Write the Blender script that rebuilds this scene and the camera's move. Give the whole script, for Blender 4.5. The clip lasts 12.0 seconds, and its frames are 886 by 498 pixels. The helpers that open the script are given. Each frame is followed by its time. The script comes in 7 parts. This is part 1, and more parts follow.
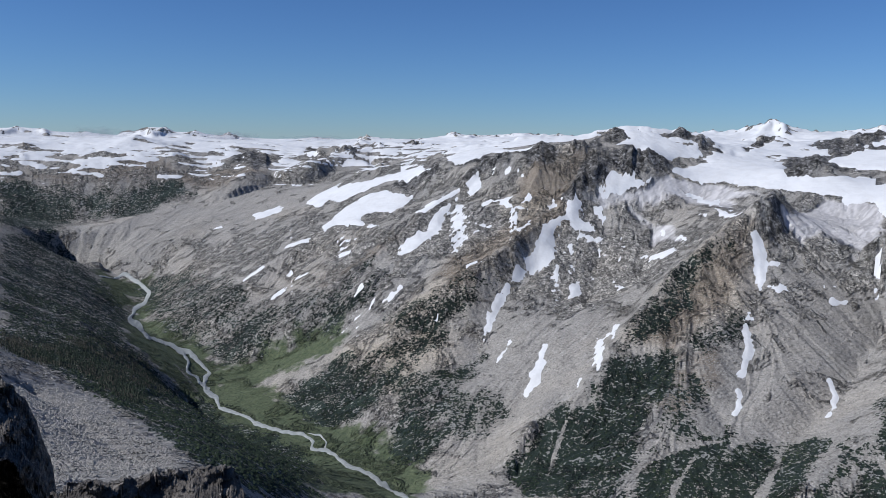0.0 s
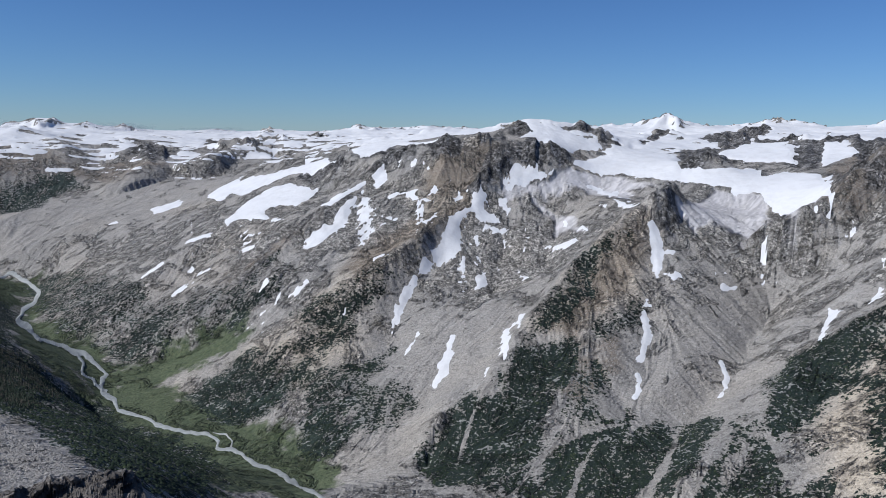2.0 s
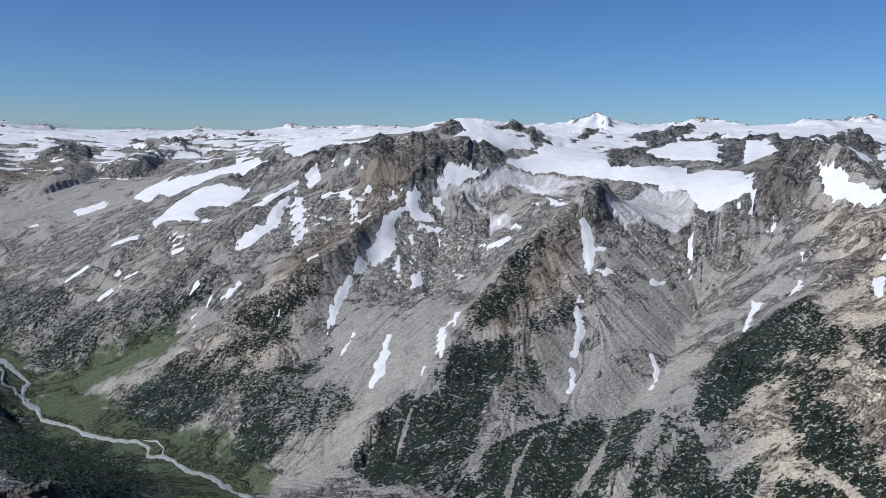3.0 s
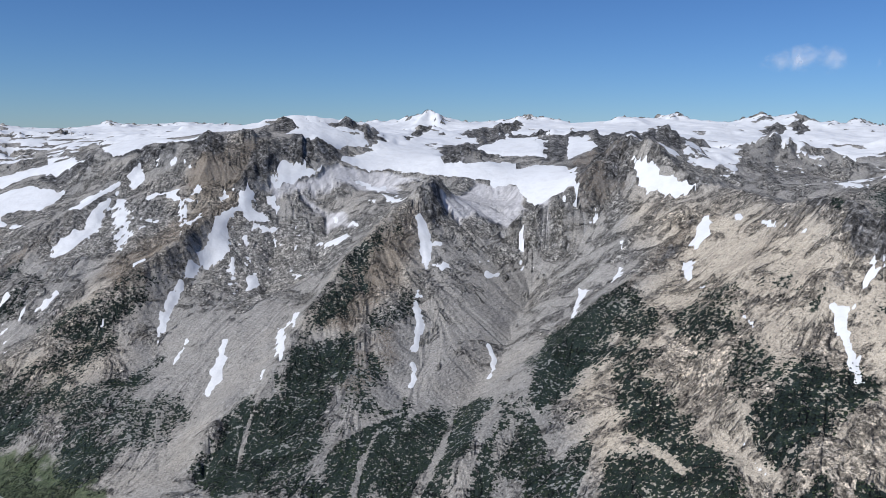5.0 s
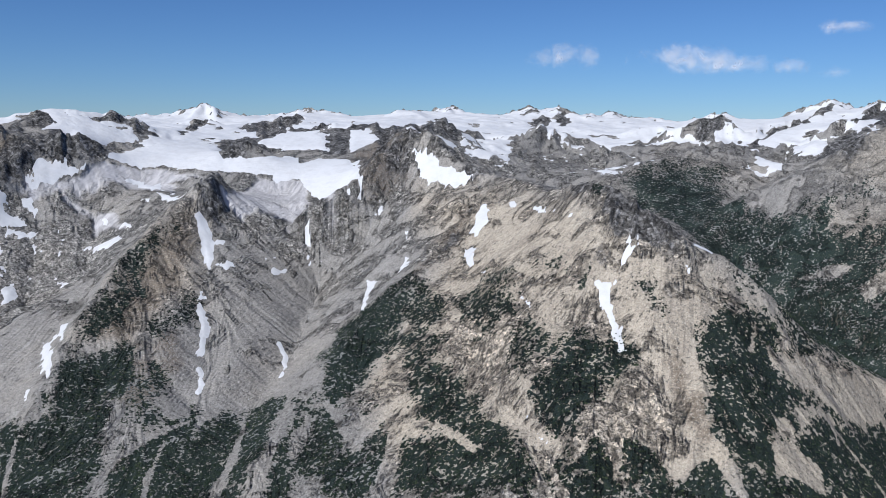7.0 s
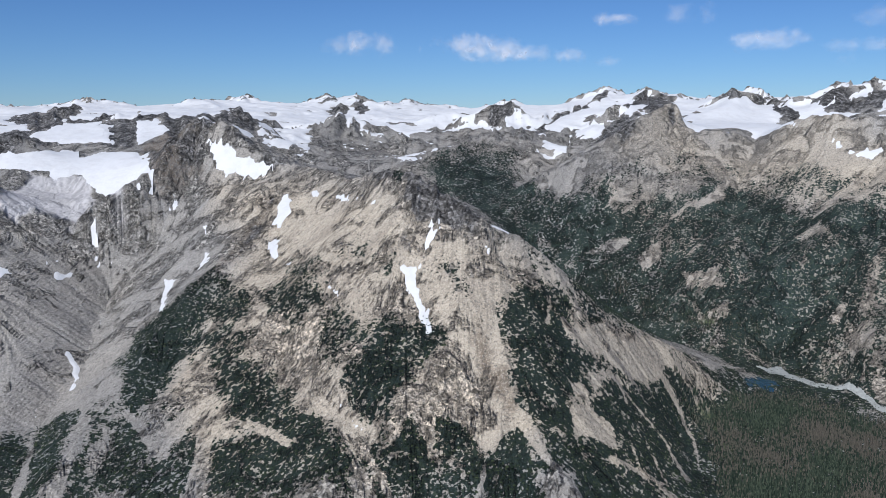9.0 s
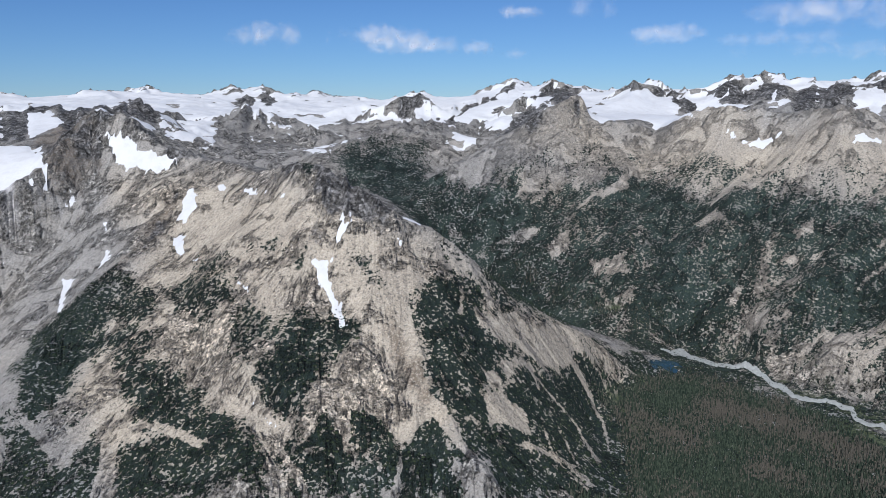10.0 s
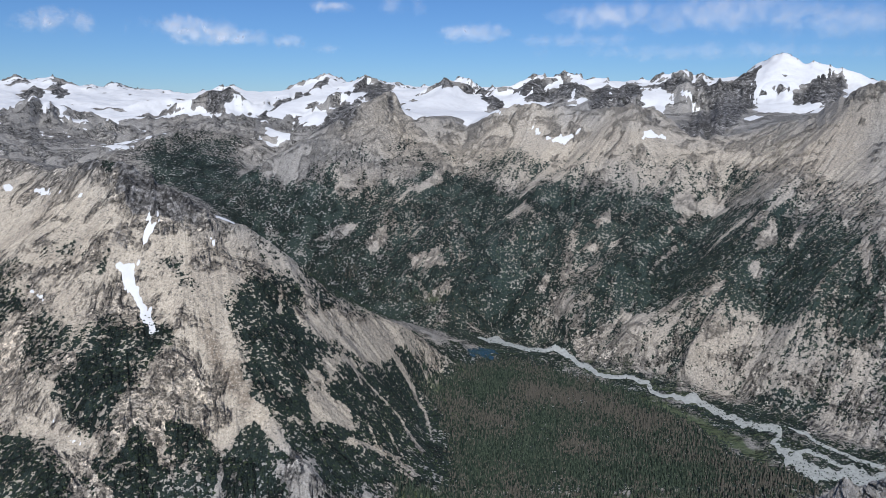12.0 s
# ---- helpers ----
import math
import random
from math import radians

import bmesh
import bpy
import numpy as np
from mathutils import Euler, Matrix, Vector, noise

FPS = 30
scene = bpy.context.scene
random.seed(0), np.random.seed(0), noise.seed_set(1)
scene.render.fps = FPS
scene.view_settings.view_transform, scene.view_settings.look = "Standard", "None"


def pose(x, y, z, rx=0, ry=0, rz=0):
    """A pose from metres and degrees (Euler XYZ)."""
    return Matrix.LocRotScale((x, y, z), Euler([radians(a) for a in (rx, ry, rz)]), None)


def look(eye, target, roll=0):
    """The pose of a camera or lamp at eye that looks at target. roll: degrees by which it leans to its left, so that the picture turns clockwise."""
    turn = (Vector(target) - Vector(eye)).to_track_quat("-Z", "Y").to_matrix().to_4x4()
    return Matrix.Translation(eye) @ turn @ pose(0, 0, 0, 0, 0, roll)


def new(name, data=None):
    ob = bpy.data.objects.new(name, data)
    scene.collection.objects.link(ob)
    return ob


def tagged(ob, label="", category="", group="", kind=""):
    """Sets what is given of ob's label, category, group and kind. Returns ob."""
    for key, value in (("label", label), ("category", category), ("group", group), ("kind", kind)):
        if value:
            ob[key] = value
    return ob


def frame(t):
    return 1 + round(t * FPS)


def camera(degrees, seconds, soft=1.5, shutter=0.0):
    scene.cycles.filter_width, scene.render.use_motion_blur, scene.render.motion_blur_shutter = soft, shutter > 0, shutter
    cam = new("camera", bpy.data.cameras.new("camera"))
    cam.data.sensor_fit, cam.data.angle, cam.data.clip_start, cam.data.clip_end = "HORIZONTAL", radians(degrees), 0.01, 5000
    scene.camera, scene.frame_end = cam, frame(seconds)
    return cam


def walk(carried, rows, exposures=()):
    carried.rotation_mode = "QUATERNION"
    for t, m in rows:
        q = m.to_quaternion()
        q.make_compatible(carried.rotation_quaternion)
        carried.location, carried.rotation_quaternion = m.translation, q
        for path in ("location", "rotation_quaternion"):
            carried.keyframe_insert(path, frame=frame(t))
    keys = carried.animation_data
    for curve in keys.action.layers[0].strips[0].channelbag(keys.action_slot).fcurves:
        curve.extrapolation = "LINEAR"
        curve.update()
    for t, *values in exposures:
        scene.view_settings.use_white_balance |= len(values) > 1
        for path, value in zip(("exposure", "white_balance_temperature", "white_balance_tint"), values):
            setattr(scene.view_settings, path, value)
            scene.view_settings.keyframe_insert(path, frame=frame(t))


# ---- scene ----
cam = camera(58.35, 12.0, soft=0.6)
# seconds, tilt, lean, turn: the camera stands on a summit and turns to its right
ROWS = [
    (0.0, 82.000, -0.800, 0.000),
    (0.5, 81.917, -0.903, -1.121),
    (1.0, 81.788, -0.956, -2.698),
    (1.5, 81.661, -0.996, -4.622),
    (2.0, 81.571, -0.992, -6.757),
    (2.5, 81.536, -0.991, -9.047),
    (3.0, 81.585, -0.963, -11.506),
    (5.0, 81.579, -0.812, -23.324),
    (5.5, 81.416, -0.772, -26.678),
    (6.0, 81.317, -0.682, -30.343),
    (6.5, 81.284, -0.594, -34.457),
    (7.0, 81.281, -0.437, -38.834),
    (7.5, 81.253, -0.264, -43.114),
    (9.5, 80.123, 0.329, -56.209),
    (10.0, 79.851, 0.290, -59.548),
    (10.5, 79.690, 0.184, -63.029),
    (11.0, 79.634, 0.014, -66.430),
    (11.5, 79.620, -0.131, -69.692),
    (12.0, 79.554, -0.319, -72.690),
]
walk(cam, [(t, pose(0, 0, 700, tilt, lean, turn)) for t, tilt, lean, turn in ROWS], [(0.0, 0.0, 5900, 10), (12.0, 0.0, 5900, 10)])

# ---- world and sun ----
SUN_TURN, SUN_UP = -103.0, 42.0
sky = bpy.data.worlds.new("sky")
scene.world = sky
sky.use_nodes = True
nodes, links = sky.node_tree.nodes, sky.node_tree.links
air = nodes.new("ShaderNodeTexSky")
air.sky_type, air.sun_disc = "NISHITA", False
air.sun_elevation, air.sun_rotation = radians(SUN_UP), radians(SUN_TURN)
air.altitude, air.air_density, air.dust_density, air.ozone_density = 1800, 1.0, 0.0, 3.0
nodes["Background"].inputs["Strength"].default_value = 0.065
clear = nodes.new("ShaderNodeMix")
clear.data_type, clear.blend_type = "RGBA", "MULTIPLY"
clear.inputs[0].default_value, clear.inputs[7].default_value = 1.0, (0.63, 0.85, 1.15, 1)
links.new(air.outputs[0], clear.inputs[6])
links.new(clear.outputs[2], nodes["Background"].inputs["Color"])
sun = new("sun", bpy.data.lights.new("sun", "SUN"))
sun.data.energy, sun.data.angle, sun.data.color = 4.5, radians(0.53), (1.0, 0.95, 0.88)
a, e = radians(SUN_TURN), radians(SUN_UP)
sun.matrix_world = look((math.sin(a) * math.cos(e), math.cos(a) * math.cos(e), math.sin(e)), (0, 0, 0))

# ---- the shape of the land: ridges, gullies and valley floors ----
EYE = 700.0
R_IN, R_OUT, NA, NV = 1.5, 4950.0, 720, 640
STEP_A, STEP_V = 360.0 / NA, math.log(R_OUT / R_IN) / NV
FORMS = []


def ridge(name, owner, points):
    FORMS.append((name, "R", owner, points))


def gully(name, owner, points):
    FORMS.append((name, "V", owner, points))


def shelf(name, owner, points):
    FORMS.append((name, "P", owner, points))


PEAKS = []


def peak(x, y, z, steep):
    PEAKS.append((x, y, z, steep))


ridge("crag_crest", "snow_massif", [(-25, 2600, 624), (82, 2479, 603), (150, 2445, 645), (282, 2404, 683), (341, 2396, 674), (414, 2384, 695), (464,
    2375, 666), (497, 2368, 655), (582, 2380, 673), (643, 2385, 657), (696, 2401, 618)])
ridge("dome_crest", "snow_massif", [(-298, 2935, 569), (-130, 2897, 604), (-7, 2850, 647), (153, 2846, 680), (292, 2835, 707), (403, 2771, 699), (494,
    2736, 714), (576, 2720, 747), (623, 2720, 755), (698, 2712, 739), (801, 2735, 741), (872, 2713, 723), (896, 2653, 678), (944, 2583, 647)])
ridge("west_skirt", "snow_massif", [(-494, 2858, 454), (-414, 2870, 489), (-298, 2935, 569)])
shelf("glacier_shelf", "snow_massif", [(726, 2455, 613), (878, 2447, 629), (1026, 2345, 622)])
shelf("glacier_shelf_east", "snow_massif", [(1046, 2337, 589), (1158, 2238, 593), (1261, 2065, 600)])
shelf("glacier_toe", "snow_massif", [(713, 2239, 530), (802, 2102, 530), (879, 1962, 523), (1012, 1953, 513), (1110, 1842, 512)])
ridge("ice_rocks", "snow_massif", [(965, 2285, 618), (1037, 2275, 648), (1092, 2226, 625), (1140, 2203, 612)])
ridge("brown_spur", "snow_massif", [(464, 2375, 666), (402, 2295, 599), (352, 2222, 546), (268, 2103, 471), (137, 1925, 412), (26, 1790, 332), (-97,
    1677, 260), (-213, 1626, 204)])
ridge("north_spur", "snow_massif", [(150, 2445, 645), (46, 2380, 556), (-66, 2209, 470), (-195, 2061, 387), (-315, 1975, 304), (-443, 1899, 218)])
ridge("outer_spur", "snow_massif", [(-118, 2647, 556), (-259, 2547, 487), (-337, 2457, 449), (-430, 2290, 374), (-553, 2181, 292), (-642, 2052, 208)])
gully("snow_gully_a", "snow_massif", [(115, 2407, 555), (13, 2260, 490), (-91, 2068, 410), (-183, 1941, 348), (-292, 1827, 225), (-415, 1834, 166)])
gully("snow_gully_b", "snow_massif", [(317, 2066, 438), (223, 1937, 376), (144, 1804, 331), (99, 1667, 271), (83, 1588, 244)])
gully("snow_gully_c", "snow_massif", [(-40, 2480, 513), (-158, 2395, 475), (-285, 2313, 431), (-412, 2192, 324), (-515, 2087, 248)])
ridge("scree_fan", "snow_massif", [(202, 1517, 266), (124, 1364, 205), (59, 1239, 172), (13, 1150, 157)])
shelf("bench_a", "snow_massif", [(419, 2190, 510), (401, 2082, 445), (387, 1952, 376), (333, 1799, 321)])
shelf("bench_b", "snow_massif", [(574, 2186, 505), (533, 2011, 426), (466, 1842, 368)])
gully("bench_gully", "snow_massif", [(717, 2059, 533), (564, 1919, 440), (393, 1633, 333), (264, 1426, 271), (176, 1298, 229), (91, 1156, 181)])
ridge("knob_spur", "snow_massif", [(800, 1898, 585), (725, 1821, 545), (612, 1746, 483), (488, 1649, 410), (376, 1514, 337), (288, 1390, 282), (170,
    1248, 209), (113, 1165, 168)])
gully("cirque_wall", "snow_massif", [(805, 1820, 522), (726, 1713, 458), (627, 1515, 386), (547, 1364, 315), (474, 1211, 265), (372, 1046, 226)])
gully("moraine_stream", "snow_massif", [(1055, 1839, 506), (1026, 1670, 409), (864, 1522, 323), (667, 1276, 270), (538, 1161, 248), (441, 1040, 231),
    (370, 951, 213)])
ridge("cirque_hump", "snow_massif", [(958, 1846, 486), (1019, 1836, 504), (1069, 1772, 474)])
ridge("spur_west", "spur_mountain", [(1212, 1397, 576), (1129, 1324, 525), (1062, 1302, 465), (943, 1293, 409), (833, 1247, 364), (733, 1204, 318),
    (589, 1125, 262), (462, 1026, 224), (373, 938, 209)])
ridge("spur_crest", "spur_mountain", [(1209, 1897, 585), (1218, 1747, 661), (1231, 1689, 695), (1252, 1636, 683), (1265, 1562, 659), (1260, 1449,
    614), (1236, 1350, 589), (1209, 1251, 591), (1157, 1105, 575), (1120, 983, 596), (1089, 896, 599), (1077, 831, 581), (1073, 769, 556), (1078, 727,
    530), (1100, 664, 501), (1119, 622, 467), (1163, 581, 407), (1250, 536, 335), (1353, 492, 286), (1503, 417, 160)])
ridge("spur_rib", "spur_mountain", [(1086, 900, 599), (1029, 795, 532), (1043, 725, 517)])
gully("upper_bowl", "spur_mountain", [(1054, 1039, 502), (947, 990, 460), (851, 956, 414)])
gully("scree_chute", "spur_mountain", [(1038, 679, 485), (958, 619, 418), (895, 567, 373), (848, 511, 333), (805, 445, 295), (777, 391, 262)])
gully("spur_foot", "spur_mountain", [(1392, 437, 190), (1185, 416, 190), (1030, 317, 175)])
ridge("spur_mid", "spur_mountain", [(957, 894, 468), (812, 786, 375), (713, 715, 319), (617, 642, 275)])
ridge("north_ridge", "ice_ridge", [(1379, 2664, 696), (1465, 2618, 681), (1531, 2557, 712), (1589, 2426, 700), (1573, 2194, 685), (1963, 2399, 718),
    (1972, 2261, 667)])
ridge("dome_mountain", "grey_peak", [(2134, 2451, 599), (2242, 2422, 657), (2330, 2337, 678), (2375, 2291, 702), (2386, 2206, 639), (2407, 2108, 578),
    (2394, 1970, 500)])
gully("dome_foot", "grey_peak", [(1770, 2039, 543), (1876, 1942, 516), (1942, 1803, 479), (2054, 1752, 498)])
gully("glacier_tongue", "far_range", [(2718, 2511, 682), (2633, 2305, 586), (2595, 2118, 559), (2575, 1983, 553)])
ridge("forest_ridge", "dark_ridge", [(2099, 1777, 519), (2245, 1755, 566), (2347, 1704, 593), (2542, 1686, 633), (2673, 1667, 659), (2805, 1641, 635),
    (2828, 1498, 539)])
gully("forest_ridge_foot", "dark_ridge", [(2070, 1574, 458), (1999, 1328, 415), (2364, 1405, 477), (2651, 1404, 535)])
gully("valley_head", "valley", [(1975, 1291, 428), (1888, 1049, 278), (1801, 835, 205), (1730, 656, 180), (1714, 517, 169)])
ridge("face_crest", "long_mountain", [(2021, 1332, 430), (2168, 1245, 513), (2279, 1165, 579), (2355, 1102, 627), (2445, 1021, 702), (2526, 953, 744),
    (2518, 918, 657), (2581, 792, 639), (2651, 732, 613), (2587, 619, 692), (2558, 464, 693), (2578, 340, 676), (2495, 161, 703), (2519, 60, 654), (2599,
    -59, 585), (2495, -163, 624), (2378, -324, 676), (2270, -370, 730), (2206, -442, 756)])
gully("face_bowl", "long_mountain", [(2539, 459, 644), (2449, 389, 586), (2324, 350, 511)])
ridge("face_rib_a", "long_mountain", [(2651, 732, 613), (2252, 672, 456), (1960, 600, 339), (1843, 637, 226)])
ridge("face_rib_b", "long_mountain", [(2495, 161, 703), (2174, 159, 482), (1952, 176, 336), (1740, 263, 213)])
ridge("face_rib_c", "long_mountain", [(2378, -324, 676), (1990, -204, 474), (1745, -126, 332), (1580, 1, 197)])
ridge("face_rib_d", "long_mountain", [(2056, -426, 606), (1611, -356, 399)])
gully("face_gully_a", "long_mountain", [(2212, 411, 470), (2002, 442, 341), (1785, 488, 195)])
gully("face_gully_b", "long_mountain", [(2198, -99, 489), (1950, 16, 347), (1635, 127, 192)])
gully("face_gully_c", "long_mountain", [(1822, -322, 451), (1582, -237, 310)])
gully("river_east", "valley", [(1759, 445, 150), (1729, 337, 150), (1664, 224, 150), (1594, 155, 150), (1591, 64, 149), (1539, -3, 149), (1506, -75,
    149), (1435, -111, 148), (1392, -164, 148), (1333, -165, 148), (1296, -214, 147), (1269, -258, 147), (1256, -308, 147)])
gully("river_bank", "valley", [(1591, 383, 154), (1449, 258, 155), (1368, 140, 155), (1321, 40, 155), (1262, -51, 153), (1163, -166, 152)])
gully("river_north", "valley", [(-1369, 2789, 230), (-1166, 2687, 210), (-980, 2552, 195), (-895, 2381, 180), (-878, 2234, 170), (-780, 2064, 160),
    (-710, 2026, 157), (-601, 1891, 154), (-511, 1699, 152), (-453, 1572, 151), (-362, 1493, 151), (-244, 1416, 150), (-207, 1344, 150), (-139, 1273,
    150), (-77, 1200, 149), (-31, 1160, 148)])
gully("river_far_bank", "valley", [(1804, 436, 152), (1788, 336, 152), (1709, 231, 152), (1634, 160, 151), (1627, 67, 151), (1586, -23, 151), (1557,
    -107, 150), (1494, -163, 150), (1422, -239, 149), (1371, -324, 149)])
gully("meadow_west", "valley", [(-510, 1541, 155), (-370, 1395, 154), (-240, 1251, 153)])
gully("meadow_east", "valley", [(-669, 2038, 165), (-475, 1804, 160), (-295, 1550, 155), (-137, 1352, 153), (-52, 1237, 152)])
ridge("left_brow", "near_slope", [(-1496, 2484, 430), (-1465, 2618, 402), (-1424, 2754, 371), (-1367, 2838, 342)])
ridge("left_slope", "near_slope", [(-796, 1272, 399), (-668, 1173, 388), (-560, 1062, 386), (-420, 907, 398), (-310, 792, 398), (-227, 683, 413)])
ridge("left_slope_mid", "near_slope", [(-1088, 1796, 408), (-968, 1807, 355), (-757, 1578, 330), (-567, 1335, 308), (-414, 1126, 301)])
shelf("scree_face", "near_slope", [(-435, 822, 420), (-329, 707, 427), (-238, 605, 434)])
shelf("scree_low", "near_slope", [(-314, 557, 467), (-239, 484, 471), (-222, 514, 453)])
gully("west_plain", "snow_massif", [(-1300, 2869, 339), (-1090, 3168, 413), (-862, 3341, 473), (-643, 3440, 494), (-438, 3372, 508)])
gully("plain_edge", "snow_massif", [(-1180, 2594, 264), (-1053, 2756, 300), (-816, 2835, 374), (-633, 2932, 419)])
gully("far_foot", "far_range", [(-1780, 2955, 369), (-1675, 2993, 358), (-1469, 3099, 331), (-1267, 3209, 368), (-1175, 3350, 444), (-945, 3474, 488),
    (-757, 3519, 520)])
ridge("west_front", "far_range", [(-1924, 3219, 546), (-1821, 3278, 531), (-1687, 3383, 547), (-1535, 3476, 570), (-1359, 3602, 625), (-1231, 3595,
    571), (-1102, 3585, 522), (-997, 3667, 533), (-895, 3796, 609), (-783, 3769, 559), (-609, 3852, 599), (-508, 3917, 634), (-357, 3783, 577), (-237,
    3592, 555)])
ridge("west_range", "far_range", [(-2124, 3565, 642), (-2011, 3630, 618), (-1929, 3674, 649), (-1848, 3716, 624), (-1718, 3778, 630), (-1592, 3865,
    658), (-1504, 3922, 694), (-1395, 3962, 663), (-1267, 3952, 623), (-1045, 4068, 653), (-825, 4118, 638), (-598, 4157, 630), (-424, 4179, 676), (-274,
    4141, 646), (-158, 4147, 674), (-40, 4100, 647)])
ridge("skyline_west", "far_range", [(-2427, 4083, 711), (-2296, 4158, 710), (-2227, 4195, 726), (-2122, 4250, 714), (-2039, 4290, 679), (-1937, 4337,
    705), (-1809, 4392, 668), (-1701, 4435, 675), (-1639, 4458, 732), (-1555, 4488, 734), (-1505, 4505, 694), (-1404, 4538, 717), (-1316, 4564, 674),
    (-1226, 4589, 711), (-1151, 4609, 673), (-933, 4657, 666), (-741, 4692, 689), (-546, 4719, 665), (-447, 4729, 703), (-281, 4742, 675), (-80, 4749,
    681), (53, 4750, 726), (187, 4746, 711), (321, 4739, 703), (486, 4725, 729), (715, 4696, 712)])
ridge("skyline_mid", "far_range", [(695, 4598, 702), (981, 4494, 728), (1220, 4435, 723), (1370, 4286, 740), (1587, 4157, 749), (1669, 4071, 811),
    (1802, 4069, 753), (2009, 4027, 738), (2203, 3924, 793), (2393, 3870, 737), (2579, 3749, 734), (2532, 3476, 795), (2748, 3563, 770), (2905, 3566,
    810), (3046, 3447, 772), (3200, 3304, 758), (3190, 3174, 805), (3287, 3073, 806), (3438, 3056, 765), (3562, 2910, 781), (3662, 2784, 750), (3794,
    2601, 741)])
ridge("spire_arm", "far_range", [(1374, 3757, 677), (1478, 3717, 707), (1525, 3698, 727), (1582, 3674, 689)])
ridge("ice_knolls", "far_range", [(1474, 2953, 675), (1515, 2932, 703), (1617, 2876, 670), (1697, 2830, 694), (1775, 2782, 714), (1851, 2611, 693)])
ridge("skyline_east", "far_range", [(3160, 3274, 748), (3197, 3167, 782), (3293, 3067, 801), (3406, 3016, 758), (3511, 2894, 769), (3653, 2795, 748),
    (3771, 2634, 714), (3671, 2426, 728), (3550, 2245, 778), (3678, 2228, 735), (3836, 2154, 722), (3832, 1951, 766), (3794, 1802, 839), (3824, 1737,
    780), (3778, 1592, 824), (3717, 1477, 778), (3841, 1434, 789), (3785, 1294, 738), (3720, 1171, 791), (3745, 1088, 813), (3766, 1014, 752), (3786, 936,
    774), (3802, 868, 707)])
ridge("snow_arm", "far_range", [(2930, 1914, 630), (3077, 1868, 657), (3226, 1812, 694), (3475, 1770, 742)])
ridge("snow_arm_b", "far_range", [(2897, 1581, 578), (3129, 1569, 647), (3272, 1501, 708), (3404, 1449, 741)])
gully("snow_bowl", "far_range", [(3103, 1122, 704), (3052, 961, 672), (3096, 809, 650), (3220, 723, 661)])
ridge("dark_crags", "crag_range", [(3607, 824, 712), (3623, 750, 771), (3642, 651, 826), (3651, 601, 801), (3659, 552, 841), (3668, 488, 776), (3627,
    405, 822), (3639, 286, 776), (3647, 156, 805), (3599, 75, 841), (3599, -64, 810), (3597, -144, 781)])
gully("crag_base", "crag_range", [(3234, 656, 684), (3170, 440, 675), (3142, 222, 677), (3100, 54, 648)])
ridge("big_peak", "big_peak", [(3200, 26, 657), (3349, -75, 722), (3494, -212, 835), (3535, -323, 891), (3525, -423, 848), (3467, -478, 832), (3356,
    -545, 769), (3346, -603, 744)])
ridge("big_peak_rib", "big_peak", [(3535, -323, 891), (3182, -336, 705), (2979, -354, 654)])
ridge("far_east", "far_range", [(4252, -640, 809), (4237, -733, 827), (4216, -845, 813), (4181, -1003, 819)])
shelf("summit", "near_slope", [(0, 1.5, 698.35), (1.5, 0, 698.35), (0, -1.5, 698.35), (-1.5, -0, 698.35), (-0, 1.5, 698.35)])
shelf("summit_edge", "near_slope", [(0, 6, 694.8), (5.2, 3, 694.7), (5.8, -1.6, 694.8)])
shelf("near_a", "near_slope", [(-12.5, 58.7, 655), (30, 52, 652), (56.4, 20.5, 652), (58, -15.5, 654)])
shelf("near_b", "near_slope", [(-90.3, 512.1, 295), (171, 469.8, 300), (367.7, 308.5, 310), (492.4, 86.8, 300), (463.6, -187.3, 310)])
shelf("toe", "valley", [(68, 777, 150), (304.3, 652.5, 152), (495, 495, 160), (670.7, 312.7, 152), (856.7, 75, 148), (965.9, -258.8, 148)])
shelf("valley_out", "valley", [(1145.6, -100.2, 147), (1067.3, -266.1, 147), (952.6, -550, 150)])
shelf("left_near", "near_slope", [(-22.5, 55.6, 662), (-31.8, 50.9, 664), (-42.4, 42.4, 670)])
shelf("back_ring", "near_slope", [(409.6, -286.8, 440), (0, -500, 500), (-433, -250, 500), (-433, 250, 520), (-286.8, 409.6, 380)])
shelf("back_far", "near_slope", [(2030.8, -1079.8, 550), (1285.6, -1532.1, 400), (0, -2000, 450), (-1732.1, -1000, 450), (-1732.1, 1000, 500),
    (-1261.9, 1802.1, 480)])
ridge("back_end", "far_range", [(4357.8, -1760.7, 640), (3021.1, -3600.4, 700), (0, -4700, 670), (-4070.3, -2350, 720), (-4070.3, 2350, 680),
    (-2490.6, 3985.8, 700)])
peak(1531, 2557, 716, 0.72)
peak(1963, 2399, 723, 0.72)
peak(2375, 2291, 707, 0.72)
peak(-1929, 3674, 654, 0.72)
peak(-1504, 3922, 700, 0.72)
peak(-1045, 4068, 659, 0.72)
peak(-424, 4179, 681, 0.72)
peak(-158, 4147, 679, 0.72)
peak(-2227, 4196, 732, 0.72)
peak(-1937, 4337, 711, 0.72)
peak(-1639, 4458, 738, 0.72)
peak(-1555, 4488, 740, 0.72)
peak(-1403, 4538, 724, 0.72)
peak(-1226, 4589, 717, 0.72)
peak(-741, 4692, 695, 0.72)
peak(-447, 4729, 709, 0.72)
peak(53, 4750, 733, 0.72)
peak(486, 4725, 735, 0.72)
peak(981, 4494, 734, 0.72)
peak(1669, 4071, 817, 0.72)
peak(2203, 3924, 800, 0.72)
peak(2531, 3476, 801, 0.72)
peak(2905, 3567, 816, 0.72)
